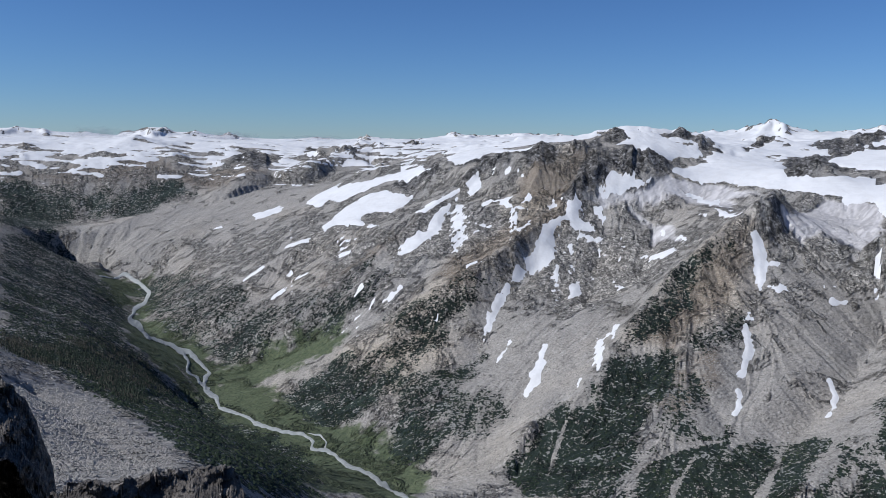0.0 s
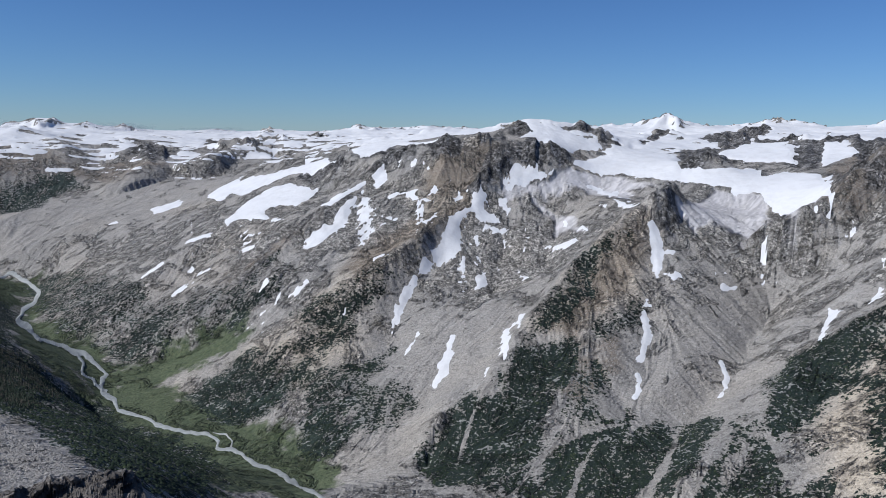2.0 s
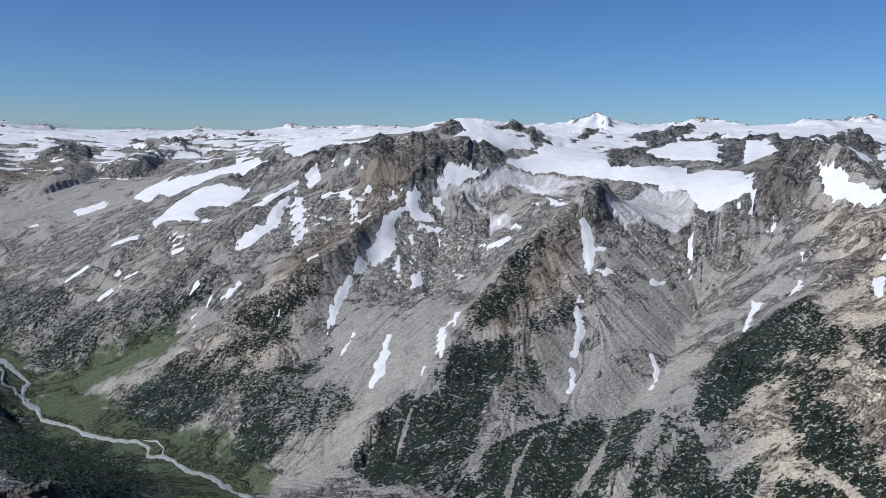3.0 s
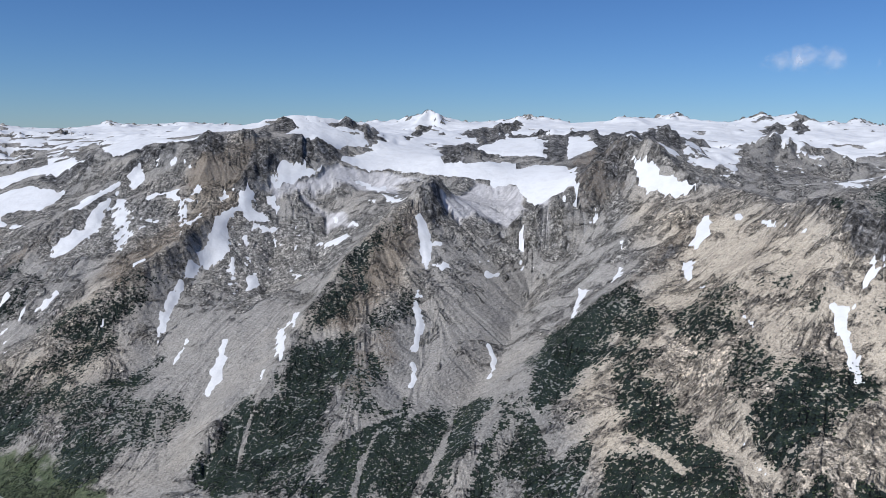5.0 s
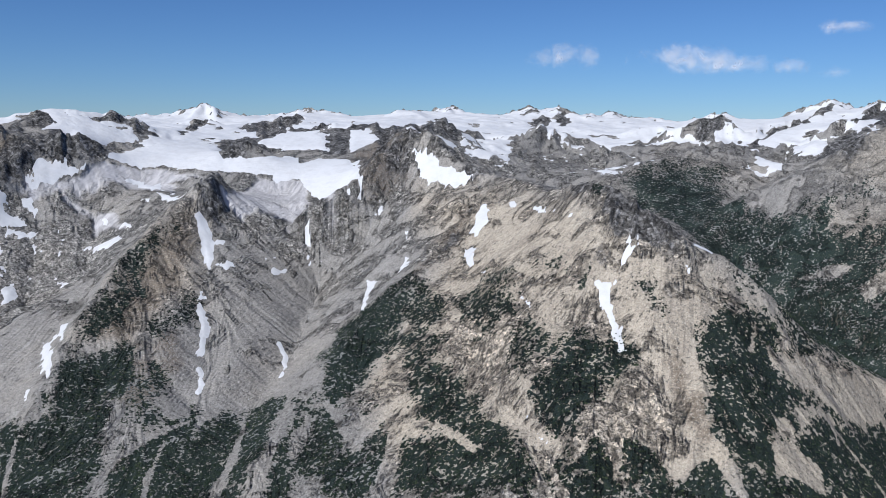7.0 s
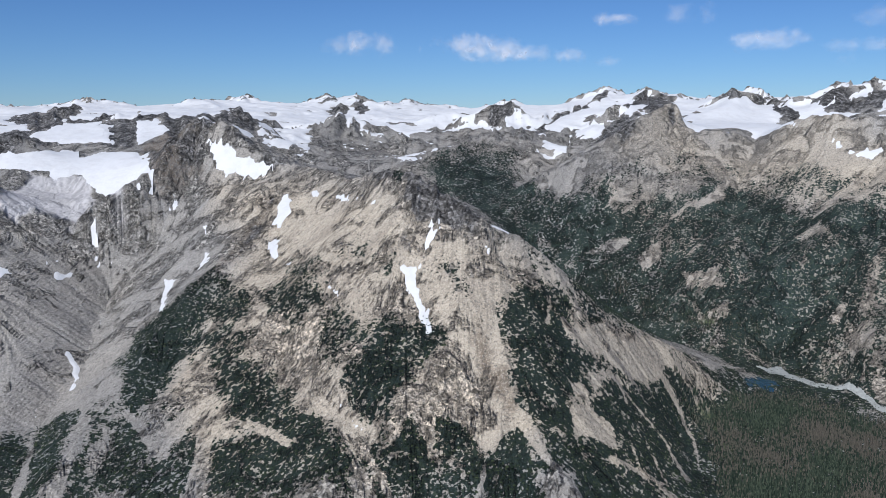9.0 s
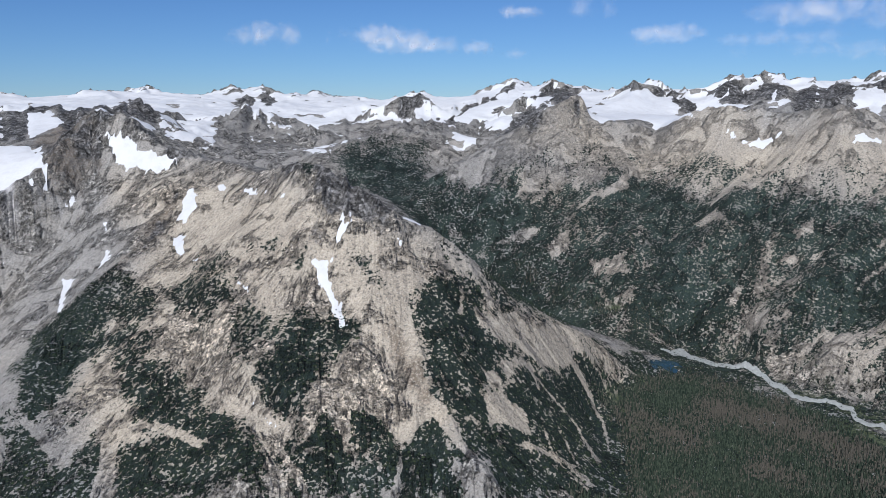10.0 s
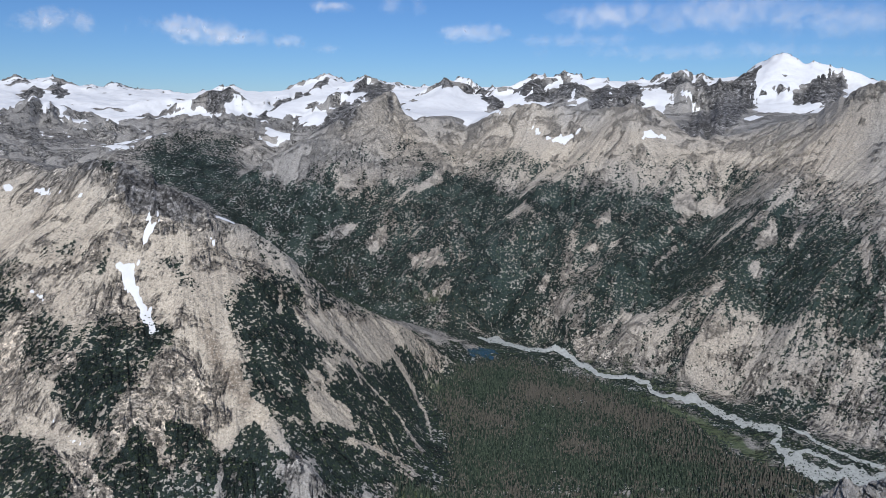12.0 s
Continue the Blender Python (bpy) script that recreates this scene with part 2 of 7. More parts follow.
peak(3190, 3174, 811, 0.72)
peak(3287, 3073, 812, 0.72)
peak(3562, 2911, 787, 0.72)
peak(1525, 3698, 732, 0.72)
peak(1515, 2932, 708, 0.72)
peak(1775, 2782, 718, 0.72)
peak(3293, 3067, 806, 0.72)
peak(3512, 2893, 775, 0.72)
peak(3550, 2245, 783, 0.72)
peak(3794, 1802, 845, 0.72)
peak(3778, 1592, 829, 0.72)
peak(3841, 1434, 795, 0.72)
peak(3745, 1088, 818, 0.72)
peak(3786, 936, 779, 0.72)
peak(3642, 652, 831, 0.72)
peak(3659, 552, 846, 0.72)
peak(3627, 405, 827, 0.72)
peak(3599, 75, 845, 0.72)
peak(3535, -323, 896, 0.72)
peak(4237, -733, 832, 0.72)
peak(1233, 1688, 697, 1.1)
peak(-1587, 4318, 734, 0.75)
peak(-1526, 4361, 735, 0.7)
peak(-1379, 4409, 717, 0.6)
peak(-1200, 4492, 710, 0.6)
peak(-2077, 4160, 722, 0.5)
peak(-2192, 4101, 726, 0.5)
peak(-1504, 3922, 692, 0.5)
peak(-916, 3770, 626, 0.5)
peak(-505, 3887, 654, 0.45)
peak(-437, 4629, 699, 0.5)
peak(-187, 4146, 670, 0.5)
peak(52, 4650, 726, 0.6)
peak(149, 4598, 723, 0.6)
peak(281, 4641, 716, 0.5)
peak(521, 2731, 718, 1.6)
peak(584, 2718, 753, 1.3)
peak(827, 2727, 739, 1.5)
peak(1655, 4055, 812, 0.75)
peak(866, 2663, 713, 1.7)
peak(1506, 3652, 732, 0.6)
peak(1482, 2893, 700, 1.2)
peak(2203, 3924, 797, 0.45)
peak(1701, 2770, 699, 1.2)
peak(2532, 3476, 795, 0.6)
peak(2874, 3528, 812, 0.5)
peak(3115, 3108, 803, 0.6)
peak(3214, 3005, 807, 0.6)
peak(1666, 2495, 707, 0.7)
peak(2451, 3033, 746, 0.7)
peak(2360, 2277, 702, 0.7)
peak(2258, 2406, 668, 0.7)
peak(3123, 1984, 764, 0.8)
peak(3791, 1807, 838, 0.8)
peak(3375, 1746, 743, 0.7)
peak(3690, 1543, 824, 0.7)
peak(3288, 1465, 756, 0.7)
peak(3442, 1055, 807, 0.7)
peak(3534, 913, 768, 0.9)
peak(3181, 3183, 795, 0.5)
peak(3283, 3078, 804, 0.5)
peak(3548, 2928, 786, 0.4)
peak(3157, 2290, 718, 0.5)
peak(3637, 678, 830, 0.9)
peak(3655, 573, 840, 0.9)
peak(3628, 398, 822, 0.9)
peak(3535, -323, 889, 0.75)
peak(3532, -444, 855, 0.8)
peak(3463, -508, 834, 0.8)
peak(3627, 405, 822, 0.9)
peak(3659, 552, 841, 1)
peak(3641, 657, 829, 1)
peak(3599, 75, 843, 0.9)
peak(3600, -29, 833, 1)
peak(3617, 155, 811, 1)
peak(3550, 2245, 781, 0.6)
peak(3794, 1802, 842, 0.8)
peak(3732, 1573, 825, 0.7)
peak(3745, 1088, 816, 0.7)


def lattice(ix, iy, seed):
    h = (ix * 374761393 + iy * 668265263 + seed * 1274126177) & 0xFFFFFFFF
    h = ((h ^ (h >> 13)) * 1103515245) & 0xFFFFFFFF
    return ((h ^ (h >> 16)) & 0xFFFF) / 65535.0


def grain(x, y, seed=0):
    """Smooth value noise, 0 to 1."""
    ix, iy = np.floor(x).astype(np.int64), np.floor(y).astype(np.int64)
    fx, fy = x - ix, y - iy
    fx, fy = fx * fx * fx * (fx * (fx * 6 - 15) + 10), fy * fy * fy * (fy * (fy * 6 - 15) + 10)
    a, b = lattice(ix, iy, seed), lattice(ix + 1, iy, seed)
    c, d = lattice(ix, iy + 1, seed), lattice(ix + 1, iy + 1, seed)
    return (a + (b - a) * fx) * (1 - fy) + (c + (d - c) * fx) * fy


def fractal(x, y, octaves, seed=0, crest=False):
    """Sum of octaves, about -1 to 1; crest: sharp ridges."""
    total, amp, norm = np.zeros_like(x), 1.0, 0.0
    for k in range(octaves):
        n = grain(x, y, seed + k) * 2 - 1
        total += amp * ((1 - 2 * np.abs(n)) if crest else n)
        norm += amp
        x, y, amp = 1.93 * x + 0.61 * y + 7.3, 1.93 * y - 0.61 * x + 3.1, amp * 0.52
    return total / norm


def spread(values, weight):
    """Lets values that are given along lines flow smoothly over the whole polar sheet."""
    ny, nx = weight.shape
    if ny % 2 == 0 and nx % 2 == 0:
        w2 = weight.reshape(ny // 2, 2, nx // 2, 2).sum((1, 3))
        v2 = (values * weight).reshape(ny // 2, 2, nx // 2, 2).sum((1, 3)) / np.maximum(w2, 1e-9)
        guess = np.repeat(np.repeat(spread(v2, np.minimum(w2, 1.0)), 2, 0), 2, 1)
        return relax(values, weight, guess, 90)
    return relax(values, weight, np.full(values.shape, (values * weight).sum() / max(weight.sum(), 1e-9)), 1500)


def relax(values, weight, field, rounds):
    held = weight > 0
    field = np.where(held, values, field)
    q = (STEP_V / math.radians(STEP_A)) ** 2
    for _ in range(rounds):
        side = np.roll(field, 1, 1) + np.roll(field, -1, 1)
        near = np.vstack([field[:1], field[:-1]]) + np.vstack([field[1:], field[-1:]])
        field = np.where(held, values, 0.1 * field + 0.9 * (q * side + near) / (2 * q + 2))
    return field


def along(points):
    """Closely spaced places along a line of points."""
    p = np.array(points, float)
    out = []
    for a, b in zip(p[:-1], p[1:]):
        ra, rb = math.hypot(a[0], a[1]), math.hypot(b[0], b[1])
        ta = math.atan2(a[0], a[1])
        tb = ta + (math.atan2(b[0], b[1]) - ta + math.pi) % (2 * math.pi) - math.pi
        n = 2 + int(max(abs(tb - ta) / 0.003, abs(math.log(rb / ra)) / 0.004))
        s = np.linspace(0, 1, n)
        r, t = np.exp(np.log(ra) + s * math.log(rb / ra)), ta + s * (tb - ta)
        out.append(np.stack([r * np.sin(t), r * np.cos(t), a[2] + s * (b[2] - a[2])], 1))
    return np.vstack(out)


def cell(x, y):
    u = (np.degrees(np.arctan2(x, y)) % 360.0) / STEP_A
    v = np.log(np.maximum(np.hypot(x, y), R_IN) / R_IN) / STEP_V
    return u, v


def land():
    """Base height on the polar sheet."""
    shape = (NV, NA)
    total, count = np.zeros(shape), np.zeros(shape)
    for name, kind, owner, points in FORMS:
        p = along(points)
        u, v = cell(p[:, 0], p[:, 1])
        iu, iv = np.rint(u).astype(int) % NA, np.clip(np.rint(v).astype(int), 0, NV - 1)
        np.add.at(total, (iv, iu), p[:, 2])
        np.add.at(count, (iv, iu), 1)
    held, values = (count > 0) * 1.0, total / np.maximum(count, 1)
    soft = spread(values, held)
    # straight slopes from line to line, seen outwards from the summit
    straight, r = soft.copy(), np.exp(np.arange(NV) * STEP_V)
    for j in range(NA):
        k = np.nonzero(held[:, j])[0]
        if len(k) > 1:
            straight[k[0]:k[-1] + 1, j] = np.interp(r[k[0]:k[-1] + 1], r[k], values[k, j])
    kernel = np.exp(-0.5 * (np.arange(-9, 10) / 4.5) ** 2)
    straight = sum(w * np.roll(straight, s, 1) for s, w in zip(range(-9, 10), kernel / kernel.sum()))
    return relax(values, held, 0.35 * soft + 0.65 * straight, 80)


def crest_field():
    """1 on the ridges, falling off to both sides."""
    field = np.zeros((NV, NA))
    for name, kind, owner, points in FORMS:
        if kind == "R":
            p = along(points)
            u, v = cell(p[:, 0], p[:, 1])
            field[np.clip(np.rint(v).astype(int), 0, NV - 1), np.rint(u).astype(int) % NA] = 1
    for k in range(3):
        near = np.vstack([field[:1], field[:-1]]) + np.vstack([field[1:], field[-1:]]) + np.roll(field, 1, 1) + np.roll(field, -1, 1)
        field = np.maximum(field, 0.28 * near)
    return np.clip(field, 0, 1)


def sample(field, x, y):
    u, v = cell(x, y)
    v = np.clip(v, 0, NV - 1.001)
    iu, iv = np.floor(u).astype(int), np.floor(v).astype(int)
    fu, fv = u - iu, v - iv
    iu, ju = iu % NA, (iu + 1) % NA
    return (field[iv, iu] * (1 - fu) + field[iv, ju] * fu) * (1 - fv) + (field[iv + 1, iu] * (1 - fu) + field[iv + 1, ju] * fu) * fv


BASE = land()
CRESTS = crest_field()


def slope_of(field):
    rows = np.exp((np.arange(NV) * STEP_V))[:, None] * R_IN
    gu = (np.roll(field, -1, 1) - np.roll(field, 1, 1)) / (2 * math.radians(STEP_A)) / rows
    gv = np.gradient(field, STEP_V, axis=0) / rows
    return np.hypot(gu, gv)


STEEP = slope_of(BASE)


def owners(wanted):
    """Which ridge, gully or shelf lies nearest to each place of the polar sheet."""
    mark = np.full((NV, NA), -1)
    for name, kind, owner, points in FORMS:
        p = along(points)
        u, v = cell(p[:, 0], p[:, 1])
        mark[np.clip(np.rint(v).astype(int), 0, NV - 1), np.rint(u).astype(int) % NA] = wanted.index(name)
    while (mark < 0).any():
        for grown in (np.roll(mark, 1, 1), np.roll(mark, -1, 1), np.vstack([mark[:1], mark[:-1]]), np.vstack([mark[1:], mark[-1:]])):
            mark = np.where(mark < 0, grown, mark)
    return mark


def roughness(x, y):
    r = np.hypot(x, y)
    return np.clip(r / 1600.0, 0.05, 2.2), np.clip((sample(STEEP, x, y) - 0.10) / 0.35, 0.0, 1.0), np.clip(r / 700.0, 0.05, 1.0)


def bulk(x, y):
    """The land without its rills: base form, peaks with their arms, and large lumps."""
    size, rough, low = roughness(x, y)
    wx, wy = fractal(x / 210 / size, y / 210 / size, 2, 31), fractal(x / 210 / size, y / 210 / size, 2, 37)
    lumps = fractal(x / 130 / size + 0.5 * wx, y / 130 / size + 0.5 * wy, 5, 23, True)
    z = sample(BASE, x, y) + low * rough * 5.0 * size * lumps
    far = np.clip((np.hypot(x, y) - 2650) / 500, 0, 1) * np.clip(rough, 0.35, 1) * np.clip((np.degrees(np.arctan2(x, y)) + 14) / 14, 0.3, 1)
    z = z + 40.0 * far * (fractal(x / 200 + 0.4 * wx, y / 200 + 0.4 * wy, 5, 77, True) - 0.5)
    jag = fractal(x / 60 / size, y / 60 / size, 4, 29, True)
    for k, (px, py, pz, steep) in enumerate(PEAKS):
        reach = math.hypot(px, py)
        near = np.abs(x - px) + np.abs(y - py) < 0.16 * reach
        if not near.any():
            continue
        dx, dy = x[near] - px, y[near] - py
        d, turn = np.hypot(dx, dy), np.arctan2(dy, dx)
        arms = 1 + 0.38 * np.cos(3 * turn + k * 1.7 + 0.006 * d) + 0.25 * np.cos(5 * turn + k * 2.9)
        s = reach / 1600
        cone = pz - steep * d * arms + np.minimum(d * 0.2, 8 * s) * (jag[near] - 0.35)
        z[near] = np.maximum(z[near], np.minimum(cone, pz))
    return z


# rills: water runs down the bulk of the land and cuts it
RA, RV = np.arange(-36, 110.1, 0.3), np.arange(math.log(230), math.log(4950), 0.006)
RR2 = np.exp(RV)[:, None]
RX, RY = RR2 * np.sin(np.radians(RA))[None, :], RR2 * np.cos(np.radians(RA))[None, :]


def rills():
    z0 = bulk(RX, RY) + 7.0 * roughness(RX, RY)[0] * fractal(RX / 70 / roughness(RX, RY)[0], RY / 70 / roughness(RX, RY)[0], 5, 71)
    size, rough, _ = roughness(RX, RY)
    ny, nx = z0.shape
    cut = np.zeros_like(z0)
    da, dv = math.radians(0.3), 0.006
    around = [(i, j) for i in (-1, 0, 1) for j in (-1, 0, 1) if i or j]
    chance = np.random.default_rng(5)
    index = np.arange(ny * nx).reshape(ny, nx)
    area = (np.broadcast_to(RR2 * RR2, z0.shape) * da * dv).ravel()
    for _ in range(3):
        z = z0 - cut
        best, to = np.zeros_like(z), index.copy()
        pad, ipad = np.pad(z, 1, mode="edge"), np.pad(index, 1, mode="edge")
        for i, j in around:
            zn, idn = pad[1 + i:1 + i + ny, 1 + j:1 + j + nx], ipad[1 + i:1 + i + ny, 1 + j:1 + j + nx]
            fall = (z - zn) / (RR2 * math.hypot(i * dv, j * da)) * chance.uniform(0.45, 1.55, z.shape)
            better = fall > best
            best, to = np.where(better, fall, best), np.where(better, idn, to)
        flow, into = area.tolist(), to.ravel().tolist()
        for k in np.argsort(-z.ravel()).tolist():
            m = into[k]
            if m != k:
                flow[m] += flow[k]
        flow = np.array(flow).reshape(ny, nx)
        depth = np.minimum(0.12 * size ** 0.6 * flow ** 0.36, 4.5 * size) * rough
        p = np.pad(depth, 1, mode="edge")
        depth = 0.5 * depth + 0.125 * (p[:-2, 1:-1] + p[2:, 1:-1] + p[1:-1, :-2] + p[1:-1, 2:])
        cut = 0.5 * cut + 0.75 * depth
    return cut


RILLS = rills()


def rill_depth(x, y):
    field = RILLS
    u = (np.degrees(np.arctan2(x, y)) - RA[0]) / 0.3
    v = (np.log(np.maximum(np.hypot(x, y), 1.0)) - RV[0]) / 0.006
    inside = (u > 0) & (u < len(RA) - 1.01) & (v > 0) & (v < len(RV) - 1.01)
    u, v = np.clip(u, 0, len(RA) - 1.01), np.clip(v, 0, len(RV) - 1.01)
    iu, iv = np.floor(u).astype(int), np.floor(v).astype(int)
    fu, fv = u - iu, v - iv
    d = (field[iv, iu] * (1 - fu) + field[iv, iu + 1] * fu) * (1 - fv) + (field[iv + 1, iu] * (1 - fu) + field[iv + 1, iu + 1] * fu) * fv
    return d * inside


def height(x, y):
    """Height of the land at x, y."""
    size, rough, low = roughness(x, y)
    fine = fractal(x / 22, y / 22, 5, 41, True)
    calm = np.clip((3300 - np.hypot(x, y)) / 900, 0.25, 1)
    return bulk(x, y) - 0.9 * calm * rill_depth(x, y) + low * (0.15 + 1.3 * rough) * np.clip(size, 0.05, 1.6) * fine



# ---- materials ----
class Mix:
    """A short hand for node materials."""

    def __init__(self, name):
        self.m = bpy.data.materials.new(name)
        self.m.use_nodes = True
        self.n, self.l = self.m.node_tree.nodes, self.m.node_tree.links
        self.out = self.n["Principled BSDF"]
        self.place = self.n.new("ShaderNodeNewGeometry").outputs["Position"]

    def put(self, socket, value):
        if isinstance(value, bpy.types.NodeSocket):
            self.l.new(value, socket)
        elif isinstance(value, tuple) and len(value) == 3 and socket.type == "RGBA":
            socket.default_value = (*value, 1)
        else:
            socket.default_value = value

    def math(self, op, a, b=0.0, c=0.0, clamp=False):
        k = self.n.new("ShaderNodeMath")
        k.operation, k.use_clamp = op, clamp
        for s, v in zip(k.inputs, (a, b, c)):
            self.put(s, v)
        return k.outputs[0]

    def ramp(self, value, low, high, to_low=0.0, to_high=1.0):
        k = self.n.new("ShaderNodeMapRange")
        k.interpolation_type = "SMOOTHSTEP"
        for s, v in zip(k.inputs, (value, low, high, to_low, to_high)):
            self.put(s, v)
        return k.outputs[0]

    def blend(self, factor, a, b, how="MIX"):
        k = self.n.new("ShaderNodeMix")
        k.data_type, k.blend_type = "RGBA", how
        self.put(k.inputs[0], factor), self.put(k.inputs[6], a), self.put(k.inputs[7], b)
        return k.outputs[2]

    def noise(self, metres, detail=4.0, rough=0.55, warp=0.0, stretch=None):
        k = self.n.new("ShaderNodeTexNoise")
        k.inputs["Scale"].default_value, k.inputs["Detail"].default_value = 1.0 / metres, detail
        k.inputs["Roughness"].default_value, k.inputs["Distortion"].default_value = rough, warp
        where = self.place
        if stretch:
            s = self.n.new("ShaderNodeMapping")
            s.inputs["Rotation"].default_value, s.inputs["Scale"].default_value = stretch
            self.l.new(self.place, s.inputs["Vector"])
            where = s.outputs[0]
        self.l.new(where, k.inputs["Vector"])
        return k.outputs["Fac"]

    def streaks(self, metres, longer, way, detail=4.0):
        """Noise drawn out along a direction down the slope."""
        d = Vector(way).normalized()
        dot, grow, off = (self.n.new("ShaderNodeVectorMath") for _ in range(3))
        dot.operation, grow.operation, off.operation = "DOT_PRODUCT", "SCALE", "SUBTRACT"
        self.l.new(self.place, dot.inputs[0])
        dot.inputs[1].default_value = d
        grow.inputs[0].default_value = d * (1 - 1 / longer)
        self.l.new(dot.outputs["Value"], grow.inputs["Scale"])
        self.l.new(self.place, off.inputs[0])
        self.l.new(grow.outputs[0], off.inputs[1])
        k = self.n.new("ShaderNodeTexNoise")
        k.inputs["Scale"].default_value, k.inputs["Detail"].default_value, k.inputs["Roughness"].default_value = 1.0 / metres, detail, 0.62
        self.l.new(off.outputs[0], k.inputs["Vector"])
        return k.outputs["Fac"]

    def cells(self, metres, what="Distance", feature="F1"):
        k = self.n.new("ShaderNodeTexVoronoi")
        k.feature = feature
        k.inputs["Scale"].default_value = 1.0 / metres
        self.l.new(self.place, k.inputs["Vector"])
        return k.outputs[what]

    def facets(self, metres, low, high):
        """A grey value of its own for each angular block."""
        k = self.n.new("ShaderNodeTexVoronoi")
        k.inputs["Scale"].default_value = 1.0 / metres
        bend = self.n.new("ShaderNodeVectorMath")
        bend.operation = "MULTIPLY_ADD"
        wild = self.n.new("ShaderNodeTexNoise")
        wild.inputs["Scale"].default_value = 0.7 / metres
        self.l.new(self.place, wild.inputs["Vector"])
        self.l.new(wild.outputs["Color"], bend.inputs[0])
        bend.inputs[1].default_value = (metres, metres, metres)
        self.l.new(self.place, bend.inputs[2])
        self.l.new(bend.outputs[0], k.inputs["Vector"])
        split = self.n.new("ShaderNodeSeparateColor")
        self.l.new(k.outputs["Color"], split.inputs[0])
        return split.outputs[0], self.ramp(split.outputs[1], 0.0, 1.0, low, high)

    def given(self, name):
        k = self.n.new("ShaderNodeAttribute")
        k.attribute_name = name
        return k.outputs["Fac"]

    def bump(self, value, metres, strength=1.0, after=None):
        k = self.n.new("ShaderNodeBump")
        k.inputs["Distance"].default_value, k.inputs["Strength"].default_value = metres, strength
        self.l.new(value, k.inputs["Height"])
        if after:
            self.l.new(after, k.inputs["Normal"])
        return k.outputs[0]

    def done(self, colour, rough=0.9, normal=None, spec=0.25):
        self.put(self.out.inputs["Base Color"], colour)
        self.put(self.out.inputs["Roughness"], rough)
        self.out.inputs["Specular IOR Level"].default_value = spec
        if normal:
            self.l.new(normal, self.out.inputs["Normal"])
        return self.m


def land_material(name, way, drawn, leaf=1.0):
    """Scree, broken rock, turf and shrubs; way: the fall line along which streaks run, drawn: how plain they are, leaf: how pale the shrubs."""
    m = Mix(name)
    fall, swath = m.given("fall"), m.given("swathe")
    streak = m.math("ADD", m.math("MULTIPLY", fall, 0.7), m.math("MULTIPLY", m.streaks(7, 8, way), 0.3))
    broad, mid, small, tiny = m.noise(260, 4), m.noise(42, 5, 0.6), m.noise(9, 5, 0.65), m.noise(2.4, 4, 0.7)
    warm, scree, veg, grass, ice, crag, bare = (m.given(k) for k in ("warm", "scree", "veg", "grass", "ice", "crag", "bare"))
    umber, rocky = m.given("umber"), m.given("rocky")
    speck, pebble, lumpy, chunk = m.noise(5.0, 3, 0.75), m.noise(1.3, 2, 0.8), m.noise(14, 3, 0.55), m.noise(6.5, 2, 0.6)
    tint = m.math("ADD", warm, m.math("MULTIPLY", m.math("SUBTRACT", broad, 0.5), 1.2), clamp=True)
    # where solid rock breaks through the scree
    solid = m.math("ADD", m.noise(80, 6, 0.66, 0.8), m.math("MULTIPLY", m.math("SUBTRACT", streak, 0.5), 0.35))
    solid = m.math("ADD", solid, m.math("SUBTRACT", m.math("MULTIPLY", rocky, 0.2), m.math("MULTIPLY", scree, 0.16)))
    raised, solid = m.ramp(solid, 0.44, 0.62), m.math("MULTIPLY", m.ramp(solid, 0.485, 0.555), 1.0 - 0.7 * max(0.0, drawn - 0.45) / 0.25)
    # scree: fine, streaked down the slope
    loose = m.blend(tint, (0.29, 0.272, 0.246), (0.47, 0.405, 0.315))
    loose = m.blend(m.ramp(mid, 0.4, 0.66, 0.0, 0.5), loose, m.blend(tint, (0.375, 0.352, 0.32), (0.54, 0.47, 0.37)))
    loose = m.blend(m.ramp(swath, 0.5, 0.68, 0.0, 0.3 + 0.25 * drawn), loose, m.blend(tint, (0.155, 0.152, 0.145), (0.24, 0.2, 0.155)))
    loose = m.blend(m.ramp(streak, 0.56, 0.72, 0.0, 0.35 + 0.25 * drawn), loose, (0.13, 0.12, 0.105))
    loose = m.blend(m.ramp(streak, 0.45, 0.3, 0.0, 0.3 + 0.25 * drawn), loose, m.blend(tint, (0.41, 0.405, 0.39), (0.55, 0.49, 0.4)))
    earth = m.math("ADD", umber, m.math("MULTIPLY", m.math("SUBTRACT", mid, 0.5), 0.8))
    loose = m.blend(m.ramp(earth, 0.2, 0.65, 0.0, 0.85), loose, m.blend(m.ramp(streak, 0.4, 0.6), (0.20, 0.158, 0.115), (0.125, 0.097, 0.07)))
    loose = m.blend(m.ramp(speck, 0.57, 0.6, 0.0, 0.75), loose, (0.09, 0.085, 0.075))
    loose = m.blend(m.ramp(tiny, 0.54, 0.58, 0.0, 0.7), loose, m.blend(tint, (0.40, 0.39, 0.37), (0.56, 0.5, 0.41)))
    loose = m.blend(m.ramp(pebble, 0.53, 0.58, 0.0, 0.5), loose, (0.11, 0.104, 0.096))
    step_c, shade_c = m.facets(3.2, 0.5, 1.5)
    stones = m.n.new("ShaderNodeCombineColor")
    for s in stones.inputs:
        m.l.new(shade_c, s)
    loose = m.blend(0.28, loose, m.blend(1.0, loose, stones.outputs[0], "MULTIPLY"))
    # solid rock: angular blocks, pale tops, and clefts whose shade is painted dark
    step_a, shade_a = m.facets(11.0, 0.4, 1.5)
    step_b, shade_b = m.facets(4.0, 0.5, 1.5)
